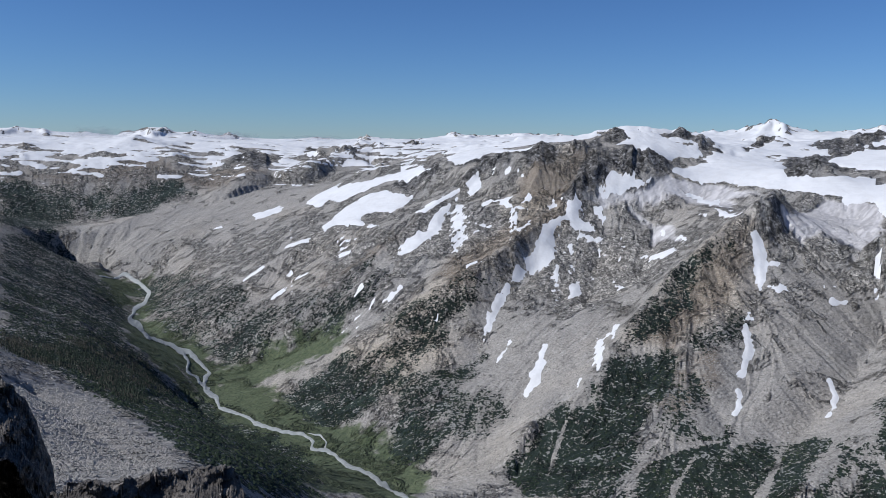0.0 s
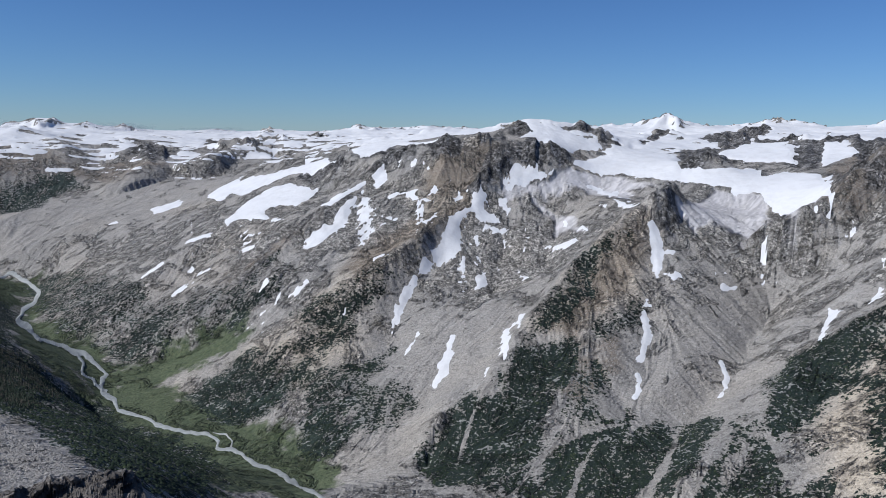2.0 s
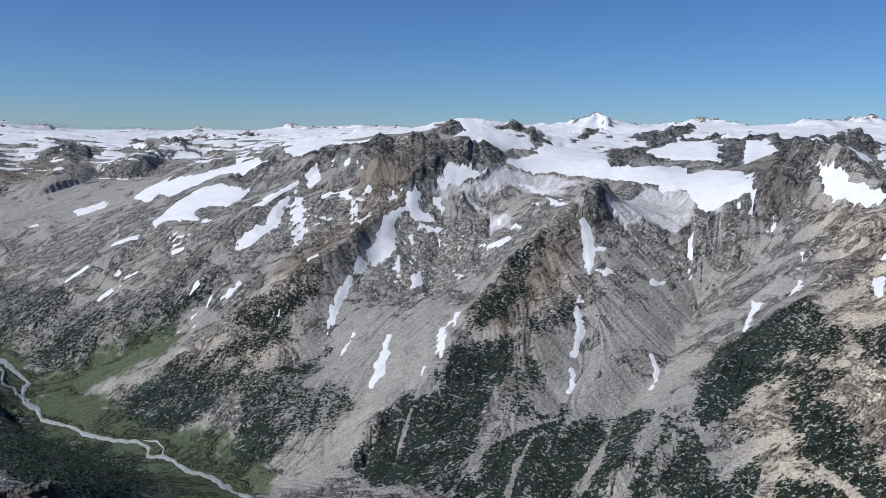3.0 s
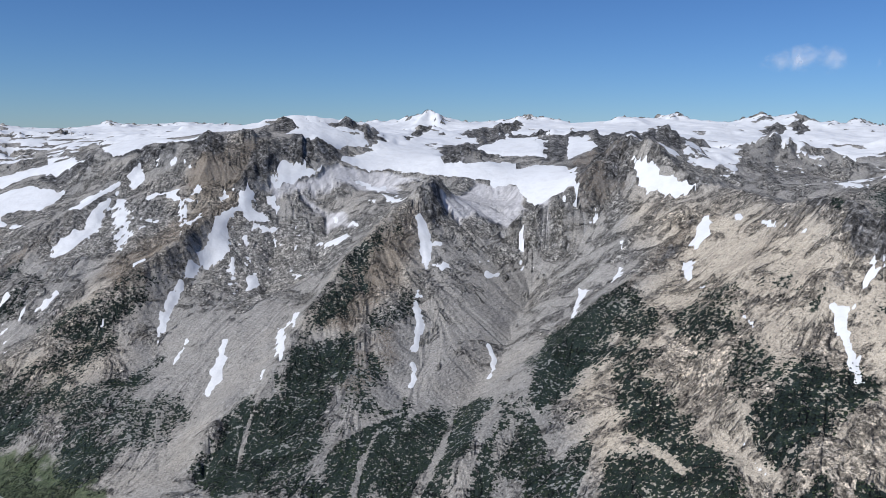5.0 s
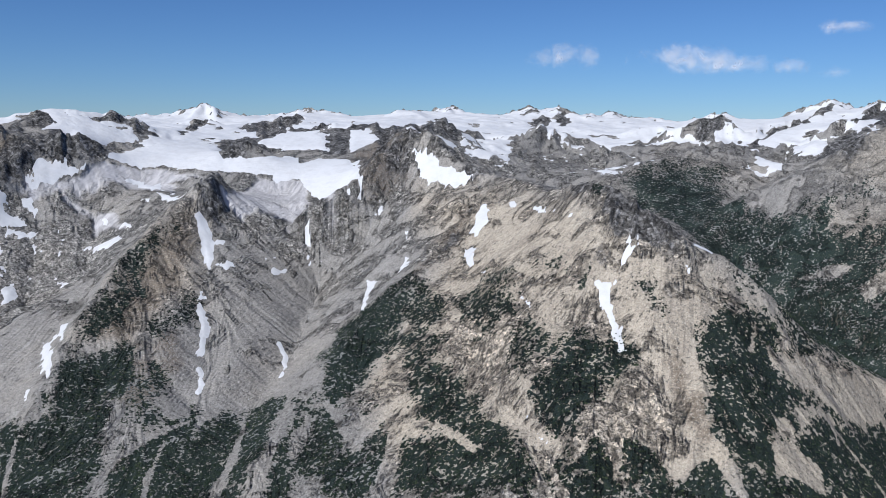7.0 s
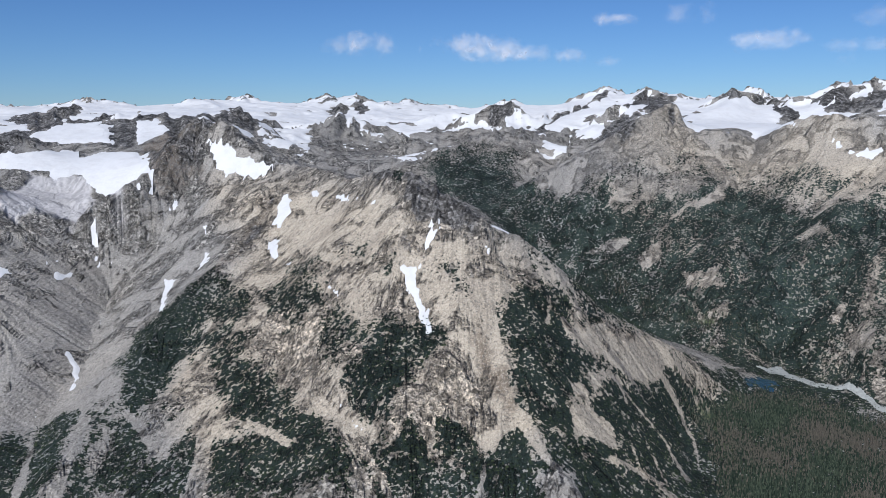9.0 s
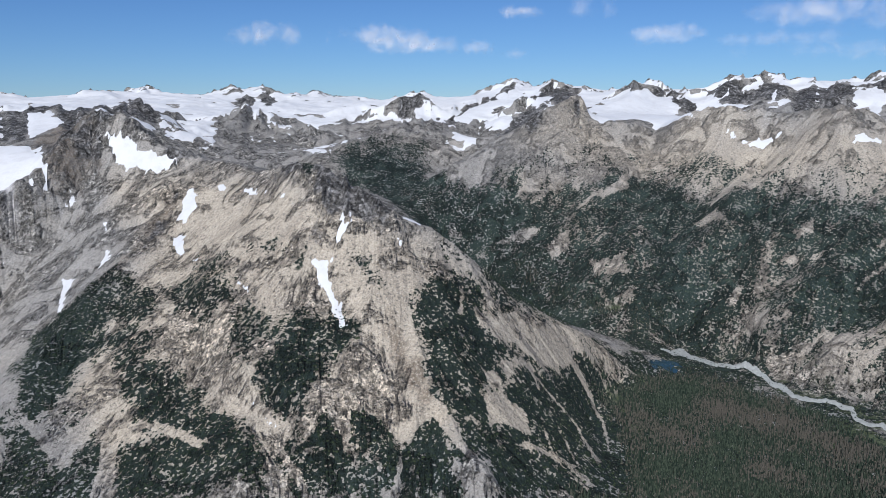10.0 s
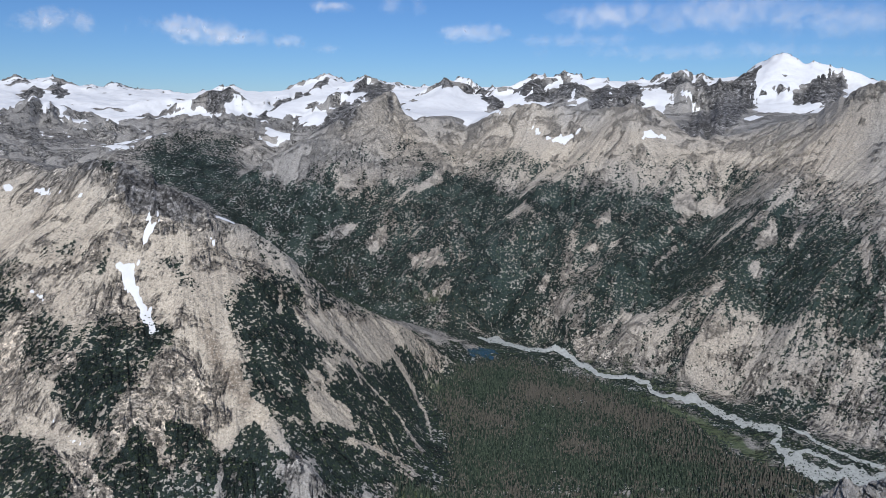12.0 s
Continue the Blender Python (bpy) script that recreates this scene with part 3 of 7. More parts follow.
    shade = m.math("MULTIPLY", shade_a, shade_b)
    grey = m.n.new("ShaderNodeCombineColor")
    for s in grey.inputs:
        m.l.new(shade, s)
    rock = m.blend(tint, (0.315, 0.298, 0.27), (0.43, 0.37, 0.29))
    rock = m.blend(m.ramp(earth, 0.3, 0.8, 0.0, 0.7), rock, (0.15, 0.118, 0.088))
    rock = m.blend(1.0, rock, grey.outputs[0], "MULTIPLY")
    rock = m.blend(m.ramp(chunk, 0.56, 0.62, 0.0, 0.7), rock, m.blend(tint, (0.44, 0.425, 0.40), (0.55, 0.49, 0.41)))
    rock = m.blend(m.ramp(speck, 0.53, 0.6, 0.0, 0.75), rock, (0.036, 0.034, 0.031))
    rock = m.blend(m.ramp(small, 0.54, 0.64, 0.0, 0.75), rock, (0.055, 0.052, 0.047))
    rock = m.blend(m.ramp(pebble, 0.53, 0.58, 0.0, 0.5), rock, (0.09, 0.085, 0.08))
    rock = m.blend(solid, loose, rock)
    # dark crag colour, also painted on some flanks that are only in shade
    dark = m.blend(m.ramp(small, 0.35, 0.7), (0.05, 0.049, 0.049), (0.225, 0.218, 0.212))
    dark = m.blend(1.0, dark, grey.outputs[0], "MULTIPLY")
    rock = m.blend(m.math("MULTIPLY", m.ramp(m.math("ADD", crag, m.math("MULTIPLY", m.math("SUBTRACT", mid, 0.5), 0.9)), 0.22, 0.75), 0.9), rock, dark)
    rock = m.blend(m.ramp(m.math("ADD", ice, m.math("MULTIPLY", m.math("SUBTRACT", mid, 0.5), 0.7)), 0.4, 0.7), rock,
                   m.blend(m.ramp(streak, 0.38, 0.62), (0.56, 0.54, 0.535), (0.39, 0.375, 0.37)))
    lush = m.math("ADD", m.math("MULTIPLY", m.math("SUBTRACT", mid, 0.5), 1.9), m.math("ADD", m.math("MULTIPLY", m.math("SUBTRACT", small, 0.5), 2.2), m.math("ADD", m.math("MULTIPLY", m.math("SUBTRACT", speck, 0.5), 2.2), m.math("MULTIPLY", m.math("SUBTRACT", step_b, 0.5), 0.45))))
    lush = m.math("ADD", m.math("SUBTRACT", lush, m.math("ADD", m.math("MULTIPLY", bare, 1.2), m.math("ADD", m.math("MULTIPLY", m.math("SUBTRACT", streak, 0.5), 0.8 + 2.6 * max(0.0, drawn - 0.2)), m.math("MULTIPLY", m.math("SUBTRACT", swath, 0.5), 1.2 + drawn)))), veg)
    cover = m.math("MULTIPLY", m.ramp(lush, 0.42 + 0.06 * drawn, 0.5 + 0.06 * drawn), m.ramp(veg, 0.03, 0.2))
    # shrub green shifted towards blue-grey, with some distance haze mixed into the colour
    bush = m.blend(m.ramp(tiny, 0.4, 0.6), tuple(leaf * c for c in (0.009, 0.016, 0.013)), tuple(leaf * c for c in (0.034, 0.050, 0.046)))
    bush = m.blend(m.ramp(step_b, 0.8, 0.95, 0.0, 0.6), bush, tuple(leaf * c for c in (0.05, 0.068, 0.042)))
    bush = m.blend(m.ramp(broad, 0.4, 0.65, 0.0, 0.5), bush, tuple(leaf * c for c in (0.030, 0.042, 0.034)))
    bush = m.blend(m.math("MULTIPLY", m.ramp(m.math("ADD", chunk, m.math("MULTIPLY", m.math("SUBTRACT", mid, 0.5), 0.7)), 0.61, 0.635), 0.85 - 1.2 * max(0.0, drawn - 0.45)), bush, m.blend(tint, (0.3, 0.295, 0.28), (0.43, 0.38, 0.31)))
    turf = m.blend(m.ramp(small, 0.35, 0.7), (0.045, 0.07, 0.03), (0.095, 0.115, 0.055))
    turf = m.blend(m.ramp(speck, 0.54, 0.62, 0.0, 0.7), turf, (0.022, 0.036, 0.022))
    green = m.math("ADD", grass, m.math("MULTIPLY", m.math("SUBTRACT", mid, 0.5), 1.3))
    colour = m.blend(m.ramp(green, 0.32, 0.6, 0.0, 0.9), rock, turf)
    colour = m.blend(cover, colour, bush)
    relief = m.math("ADD", m.math("MULTIPLY", lumpy, 6.0), m.math("ADD", m.math("MULTIPLY", chunk, 2.8), m.math("MULTIPLY", speck, 1.8)))
    relief = m.math("ADD", relief, m.math("ADD", m.math("MULTIPLY", step_a, 4.0), m.math("MULTIPLY", step_b, 1.6)))
    relief = m.math("MULTIPLY", relief, m.ramp(raised, 0.0, 1.0, 0.12, 1.0))
    relief = m.math("ADD", relief, m.math("ADD", m.math("MULTIPLY", streak, 1.5 + 4.0 * drawn), m.math("MULTIPLY", swath, 4.0 + 10.0 * drawn)))
    relief = m.math("ADD", relief, m.math("MULTIPLY", cover, 2.2))
    relief = m.math("MULTIPLY", relief, m.ramp(ice, 0.3, 0.7, 1.0, 0.15))
    return m.done(colour, 0.93, m.bump(relief, 1.5, 1.0), 0.2)


def snow_material():
    m = Mix("old_snow")
    soft, fine = m.noise(38, 4, 0.6), m.noise(3.5, 4, 0.6)
    colour = m.blend(m.ramp(soft, 0.4, 0.75, 0.0, 0.5), (0.70, 0.70, 0.70), (0.57, 0.56, 0.55))
    colour = m.blend(m.ramp(fine, 0.62, 0.78, 0.0, 0.5), colour, (0.46, 0.445, 0.43))
    return m.done(colour, 0.6, m.bump(m.math("ADD", m.math("MULTIPLY", m.noise(170, 4, 0.5), 11.0), m.math("ADD", m.math("MULTIPLY", soft, 3.0), m.math("MULTIPLY", fine, 0.3))), 1.5, 0.6), 0.3)


def water_material(name, colour, rough):
    m = Mix(name)
    n = m.noise(7, 4)
    return m.done(m.blend(m.ramp(n, 0.35, 0.65), colour, tuple(min(1.0, 1.35 * c) for c in colour)), rough, m.bump(m.noise(1.5, 3), 0.15, 0.3), 0.5)


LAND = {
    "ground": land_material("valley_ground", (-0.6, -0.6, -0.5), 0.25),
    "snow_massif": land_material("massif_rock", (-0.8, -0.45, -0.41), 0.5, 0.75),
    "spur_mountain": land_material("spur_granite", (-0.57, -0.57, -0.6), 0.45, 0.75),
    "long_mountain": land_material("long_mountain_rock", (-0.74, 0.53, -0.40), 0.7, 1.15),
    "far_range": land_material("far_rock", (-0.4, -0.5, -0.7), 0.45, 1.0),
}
SNOW = snow_material()
RIVER, LAKE = water_material("silty_river", (0.32, 0.33, 0.31), 0.45), water_material("deep_lake", (0.02, 0.05, 0.08), 0.08)

# ---- the ground: one sheet from the summit to the horizon ----
DA, DV, R_FINE = 0.122, 0.0039, 420.0
AZ = np.concatenate([np.arange(-34, 108, DA), np.arange(108, 326, 4.0)])
RR = np.concatenate([[0.2], np.exp(np.arange(math.log(1.5), math.log(240), 0.05)), np.exp(np.arange(math.log(240), math.log(R_FINE), 0.01)), np.exp(np.arange(math.log(R_FINE), math.log(4950), DV))])
NEAR, FINE = int((RR < R_FINE - 0.01).sum()), int((AZ < 107.9).sum())
GX, GY = RR[:, None] * np.sin(np.radians(AZ))[None, :], RR[:, None] * np.cos(np.radians(AZ))[None, :]
GZ = height(GX, GY)
GZ[0] = GZ[1].mean()
COVER = {k: np.zeros(GZ.shape) for k in ("warm", "scree", "veg", "grass", "ice", "crag", "bare", "forest", "rocky", "fleck", "umber", "thaw")}
SNOWS, RIVERS, LAKES, EVEN = [], [], [], []
WOBBLE_U, WOBBLE_V = np.meshgrid(np.arange(len(AZ)) / 9.0, np.arange(len(RR)) / 9.0)
WOBBLE = fractal(WOBBLE_U, WOBBLE_V, 4, 91)


def inside(points):
    """How deep each grid point lies inside an outline, in grid steps, and the part of the grid that it covers."""
    p = np.array(points, float)
    u = (np.degrees(np.arctan2(p[:, 0], p[:, 1])) + 34) / DA
    v = NEAR + np.log(np.maximum(np.hypot(p[:, 0], p[:, 1]), 40) / R_FINE) / DV
    u0, u1 = max(0, int(u.min()) - 14), min(FINE, int(u.max()) + 15)
    v0, v1 = max(0, int(v.min()) - 14), min(len(RR), int(v.max()) + 15)
    gu, gv = np.meshgrid(np.arange(u0, u1), np.arange(v0, v1))
    far, odd = np.full(gu.shape, 1e9), np.zeros(gu.shape, bool)
    for k in range(len(u)):
        au, av, bu, bv = u[k - 1], v[k - 1], u[k], v[k]
        du, dv = bu - au, bv - av
        s = np.clip(((gu - au) * du + (gv - av) * dv) / (du * du + dv * dv + 1e-9), 0, 1)
        far = np.minimum(far, np.hypot(gu - au - s * du, gv - av - s * dv))
        odd ^= ((av > gv) != (bv > gv)) & (gu < (bu - au) * (gv - av) / (bv - av + 1e-12) + au)
    return np.where(odd, far, -far), (slice(v0, v1), slice(u0, u1))


def paint(kind, amount, points, soft=7.0, wave=5.0):
    d, part = inside(points)
    d = d + wave * WOBBLE[part]
    COVER[kind][part] = np.maximum(COVER[kind][part], amount * np.clip(0.5 + d / (2 * soft), 0, 1))


def warm(a, p): paint("warm", a, p, 12)
def scree(a, p): paint("scree", a, p, 12)
def veg(a, p): paint("veg", a, p, 4.5, 6)
def grass(a, p): paint("grass", a, p, 9)
def bare(a, p): paint("bare", a, p, 1.0, 1.4)
def ice(a, p): paint("ice", a, p, 6)
def crag(a, p): paint("crag", a, p, 2)
def rocky(a, p): paint("rocky", a, p, 8)
def umber(a, p): paint("umber", a, p, 7)
def thaw(a, p): paint("thaw", a, p, 8)
def fleck(a, p): paint("fleck", a, p, 10)
def forest(a, p): paint("forest", a, p, 5), paint("grass", 0.75 * a, p, 6)
def snow(a, p): SNOWS.append(p)
def river(a, p): RIVERS.append(p)
def lake(a, p): LAKES.append(p)
def even(a, p): EVEN.append((a, p))


RELIEF = []


def rib(tall, wide, points):
    """A rib (or a gully, where tall is below zero) along points of the plan."""
    RELIEF.append((tall, wide, points))


def raise_line(tall, wide, points):
    p = np.array(points, float)
    u = (np.degrees(np.arctan2(p[:, 0], p[:, 1])) + 34) / DA
    r = np.hypot(p[:, 0], p[:, 1])
    m = wide / r.min()
    u0, u1 = max(0, int(u.min() - math.degrees(m) / DA) - 2), min(FINE, int(u.max() + math.degrees(m) / DA) + 3)
    v0, v1 = np.searchsorted(RR, r.min() - wide), np.searchsorted(RR, r.max() + wide)
    x, y = GX[v0:v1, u0:u1], GY[v0:v1, u0:u1]
    x = x + 0.3 * wide * fractal(x / wide / 1.3, y / wide / 1.3, 3, 171)
    y = y + 0.3 * wide * fractal(x / wide / 1.3, y / wide / 1.3, 3, 173)
    far, at = np.full(x.shape, 1e9), np.zeros(x.shape)
    for k in range(len(p) - 1):
        dx, dy = p[k + 1] - p[k]
        s = np.clip(((x - p[k, 0]) * dx + (y - p[k, 1]) * dy) / (dx * dx + dy * dy + 1e-9), 0, 1)
        d = np.hypot(x - p[k, 0] - s * dx, y - p[k, 1] - s * dy)
        at, far = np.where(d < far, k + s, at), np.minimum(far, d)
    ends = np.clip(np.minimum(at, len(p) - 1 - at) / 0.6, 0.15, 1)
    GZ[v0:v1, u0:u1] += tall * ends * np.clip(1 - far / wide, 0, 1) ** 1.25


# ribs, aretes (above zero) and gullies (below zero)
rib(26, 95, [(774, 1832), (712, 1789), (612, 1712), (529, 1665), (442, 1583), (372, 1495), (319, 1413), (239, 1317), (155, 1245), (118, 1183)])
rib(24, 45, [(801, 1860), (750, 1811), (700, 1779)])
rib(-14, 50, [(695, 1766), (674, 1660), (645, 1551), (592, 1483), (563, 1393), (500, 1284), (461, 1211), (400, 1152)])
rib(22, 85, [(334, 2159), (235, 2049), (133, 1914), (35, 1831), (-51, 1766), (-148, 1710), (-226, 1652)])
rib(-12, 55, [(302, 2140), (259, 2038), (208, 1935), (148, 1838), (108, 1713), (71, 1601), (-3, 1413)])
rib(-12, 50, [(162, 2385), (85, 2337), (13, 2224), (-39, 2114), (-98, 2090), (-175, 2025)])
rib(14, 55, [(149, 2403), (72, 2329), (-11, 2232), (-100, 2230), (-193, 2160), (-281, 2119)])
rib(-6, 26, [(219, 1617), (191, 1501), (165, 1419), (142, 1391), (76, 1308)])
rib(-6, 26, [(344, 1595), (305, 1493), (280, 1401), (229, 1319), (158, 1268), (68, 1208)])
rib(-5, 24, [(160, 1709), (134, 1615), (108, 1537), (52, 1443)])
rib(5, 30, [(249, 1625), (232, 1468), (198, 1354), (141, 1270)])
rib(5, 26, [(192, 1693), (165, 1594), (137, 1464), (83, 1385)])
rib(-11, 55, [(972, 1607), (915, 1586), (843, 1509), (664, 1282), (549, 1184), (449, 1060), (377, 970)])
rib(9, 45, [(849, 1534), (736, 1424), (630, 1323), (541, 1251), (474, 1191)])
rib(-6, 30, [(990, 1501), (883, 1365), (744, 1243), (601, 1148)])
rib(22, 75, [(1217, 1385), (1117, 1328), (1042, 1287), (933, 1225), (877, 1219), (794, 1187), (710, 1147), (639, 1101), (565, 1080), (469, 1002), (386, 911)])
rib(-10, 60, [(1128, 1260), (997, 1153), (866, 1002), (792, 892), (738, 771), (705, 674)])
rib(8, 50, [(1053, 1041), (935, 944), (841, 889), (771, 799), (724, 706)])
rib(28, 42, [(483, 2350), (436, 2281), (386, 2231), (350, 2164)])
rib(14, 40, [(267, 2375), (276, 2289), (230, 2220)])
rib(24, 42, [(1223, 1651), (1234, 1596), (1232, 1525), (1220, 1428), (1218, 1350)])
rib(16, 45, [(1223, 1642), (1177, 1612), (1130, 1585)])
rib(-12, 60, [(1333, 2067), (1026, 1613), (1063, 1581), (1067, 1537)])
rib(10, 60, [(975, 1817), (916, 1734), (928, 1640)])
rib(12, 80, [(2759, 2636), (2232, 2196), (2019, 2115)])
rib(12, 80, [(2773, 2643), (2379, 2156), (2193, 1886)])
rib(-9, 45, [(956, 785), (921, 738), (879, 678), (869, 606), (843, 539), (810, 472), (802, 404)])
rib(9, 60, [(968, 711), (930, 664), (865, 637), (793, 604), (743, 554)])
rib(-8, 40, [(829, 942), (770, 849), (732, 755), (702, 666), (670, 602)])
rib(9, 50, [(842, 791), (784, 718), (735, 619), (687, 563)])
rib(-6, 30, [(694, 908), (641, 892), (562, 814)])
rib(-6, 30, [(796, 611), (744, 581), (709, 529)])
rib(-6, 26, [(794, 555), (772, 514), (726, 500)])
rib(8, 40, [(1057, 877), (1030, 825), (996, 770)])
rib(-7, 22, [(1071, 827), (1035, 818), (984, 807)])
rib(-7, 22, [(1059, 780), (1046, 750), (1035, 726)])
rib(9, 50, [(1068, 624), (997, 592), (939, 539), (892, 468)])
rib(-6, 34, [(1087, 502), (1093, 457), (1060, 415), (1050, 349)])
rib(7, 34, [(1290, 511), (1305, 473), (1368, 409)])
rib(8, 60, [(963, 1048), (945, 934), (958, 845), (940, 783)])
rib(16, 85, [(2470, 192), (2340, 272), (2150, 383), (1957, 492), (1779, 557)])
rib(-14, 80, [(2406, 364), (2252, 451), (2018, 523), (1844, 600)])
rib(16, 85, [(2381, -16), (2176, 43), (1900, 144), (1744, 238)])
rib(-14, 80, [(2372, 68), (2133, 139), (1925, 240), (1817, 315)])
rib(20, 95, [(2231, -389), (2094, -234), (1895, -106), (1704, 6), (1595, 77)])
rib(-14, 80, [(2243, -154), (2054, -59), (1824, 47), (1656, 139)])
rib(-14, 70, [(2066, -329), (1831, -218), (1662, -136), (1577, -98)])
rib(14, 70, [(1810, -319), (1610, -230), (1507, -190)])
rib(14, 80, [(2534, 606), (2374, 709), (2080, 787), (1919, 889)])
rib(-12, 70, [(2435, 544), (2217, 662), (1992, 754), (1868, 802)])
rib(14, 80, [(2485, 957), (2287, 976), (2103, 1042), (1954, 1111)])
rib(14, 60, [(2551, 481), (2482, 395), (2369, 426)])

# cover of the slopes, as outlines on the plan
snow(1, [(281, 1966), (272, 1883), (244, 1711), (250, 1705), (285, 1881), (297, 1962)])











snow(1, [(-199, 1964), (-217, 1903), (-211, 1898), (-182, 1925)])











snow(1, [(-97, 1913), (-131, 1859), (-124, 1843), (-82, 1879)])











snow(1, [(-163, 1885), (-188, 1822), (-181, 1812), (-150, 1864)])











snow(1, [(-607, 2990), (-699, 2931), (-668, 2829), (-571, 2858)])











snow(1, [(-789, 2842), (-835, 2826), (-827, 2803), (-774, 2801)])











snow(1, [(209, 1584), (184, 1509), (164, 1447), (146, 1412), (149, 1396), (174, 1416), (204, 1485), (221, 1571)])











snow(1, [(147, 1643), (107, 1550), (111, 1538), (154, 1623)])











snow(1, [(314, 1561), (293, 1468), (274, 1357), (283, 1355), (298, 1402), (330, 1547)])











snow(1, [(360, 1610), (333, 1552), (323, 1440), (366, 1579)])











snow(1, [(338, 1889), (299, 1865), (295, 1788), (335, 1829)])











snow(1, [(257, 1402), (233, 1324), (235, 1314), (260, 1390)])











snow(1, [(677, 1741), (673, 1691), (659, 1636), (644, 1583), (651, 1580), (681, 1633), (704, 1702), (695, 1750)])











snow(1, [(602, 1526), (571, 1466), (554, 1408), (517, 1335), (529, 1330), (574, 1412), (588, 1473), (617, 1524)])











snow(1, [(498, 1295), (486, 1260), (469, 1225), (475, 1220), (499, 1254), (509, 1298)])











snow(1, [(673, 1339), (667, 1298), (636, 1245), (617, 1231), (611, 1213), (631, 1222), (679, 1305), (685, 1348)])











snow(1, [(552, 1200), (527, 1168), (529, 1163), (557, 1194)])











snow(1, [(570, 1342), (557, 1306), (566, 1305), (579, 1345)])











snow(1, [(1038, 1428), (1000, 1366), (937, 1300), (931, 1281), (1002, 1353), (1043, 1414)])











snow(1, [(912, 1389), (868, 1332), (815, 1260), (809, 1239), (859, 1295), (904, 1337)])











snow(1, [(1142, 1281), (1105, 1263), (1062, 1226), (1057, 1200), (1091, 1206), (1143, 1259)])











snow(1, [(1015, 1190), (979, 1145), (965, 1123), (963, 1104), (980, 1115), (1023, 1171)])











snow(1, [(1150, 1228), (1136, 1159), (1112, 1141), (1118, 1177)])











snow(1, [(1097, 1084), (1079, 1025), (1087, 1030), (1110, 1093)])











snow(1, [(945, 1069), (938, 1041), (948, 1051), (956, 1081)])











snow(1, [(954, 1039), (949, 1023), (961, 1030), (968, 1049)])











snow(1, [(883, 894), (873, 864), (877, 863), (892, 892)])











snow(1, [(944, 800), (961, 765), (944, 764), (921, 733), (882, 682), (875, 684), (884, 710), (919, 755), (937, 778)])











snow(1, [(1017, 795), (999, 789), (978, 776), (979, 768), (1000, 764), (1020, 774)])











snow(1, [(1252, 1977), (1047, 1623), (1031, 1592), (1041, 1593), (1057, 1619), (1281, 1994)])











snow(1, [(778, 1567), (823, 1570), (832, 1584), (792, 1590)])











snow(1, [(683, 1590), (719, 1562), (733, 1583), (697, 1608)])











snow(1, [(910, 1597), (929, 1592), (938, 1606), (918, 1610)])











snow(1, [(2503, 489), (2459, 444), (2458, 390), (2478, 317), (2413, 365), (2422, 428)])











snow(1, [(2344, 140), (2375, 70), (2403, 70), (2388, 139)])











snow(1, [(1077, 713), (1087, 682), (1095, 683), (1858, 1225)])











snow(1, [(1042, 702), (1030, 681), (1036, 681), (1047, 701)])











veg(.8, [(-1303, 2322), (-1415, 2735), (-1338, 2815), (-1038, 2388), (-891, 2228), (-679, 1662), (-603, 1584), (-546, 1552), (-467, 1550), (-399, 1424), (-199, 963), (-149, 922), (-163, 666), (-188, 637), (-231, 693), (-314, 802), (-423, 912), (-560, 1063), (-644, 1131)])











veg(.5, [(-991, 2533), (-816, 2509), (-619, 2252), (-444, 2038), (-351, 2016), (-261, 1997), (-201, 1982), (-193, 1901), (-297, 1854), (-409, 1871), (-483, 1836), (-608, 1986), (-722, 2064), (-911, 2368)])











veg(1, [(1578, 494), (1676, 365), (1562, 163), (1398, -5), (1251, -135), (1221, -211), (1169, -197), (967, 269), (1085, 329), (1301, 385)])











veg(.75, [(2106, 1745), (2297, 1743), (2464, 1660), (2486, 1550), (2117, 1258), (2002, 1309), (2031, 1434), (2097, 1617)])











grass(.8, [(-598, 1818), (-483, 1836), (-411, 1882), (-302, 1888), (-206, 1775), (-275, 1719), (-383, 1687), (-240, 1490), (-77, 1359), (-16, 1283), (-50, 1198), (-135, 1329), (-253, 1440), (-381, 1524), (-478, 1630)])
grass(.6, [(-260, 732), (-415, 1486), (-258, 1352), (-153, 1165), (-103, 1021), (-161, 729)])
grass(.6, [(1526, 159), (1471, -4), (1342, -124), (1304, -148), (1281, -95), (1405, 44)])
forest(1, [(1438, 426), (1620, 353), (1574, 223), (1512, 103), (1398, -5), (1245, -118), (1197, -200), (1165, -196), (963, 268), (1085, 329), (1288, 402)])
forest(.8, [(1295, 469), (1408, 390), (1235, 276), (1085, 246), (1047, 282), (1185, 368)])
forest(.7, [(-697, 1225), (-637, 1212), (-667, 1523), (-603, 1584), (-534, 1516), (-361, 909), (-536, 1110), (-534, 937)])
forest(.8, [(1879, 937), (1852, 827), (1777, 644), (1782, 459), (1817, 454), (1844, 699), (1928, 893)])
lake(1, [(1590, 436), (1635, 420), (1653, 392), (1634, 381), (1590, 396), (1563, 424)])
warm(.85, [(2324, 1088), (2506, 946), (2558, 574), (2469, 158), (2431, -116), (2210, -435), (1746, -368), (2171, -112), (2209, 331), (2303, 870)])
warm(1, [(260, 2338), (373, 2329), (321, 2162), (166, 1934), (26, 1790), (-98, 1691), (-147, 1688), (27, 1927), (178, 2108)])
warm(.9, [(694, 1771), (569, 1690), (455, 1567), (348, 1440), (424, 1407), (567, 1529), (673, 1705)])
warm(.7, [(-194, 1670), (-25, 1730), (25, 1580), (-85, 1483)])
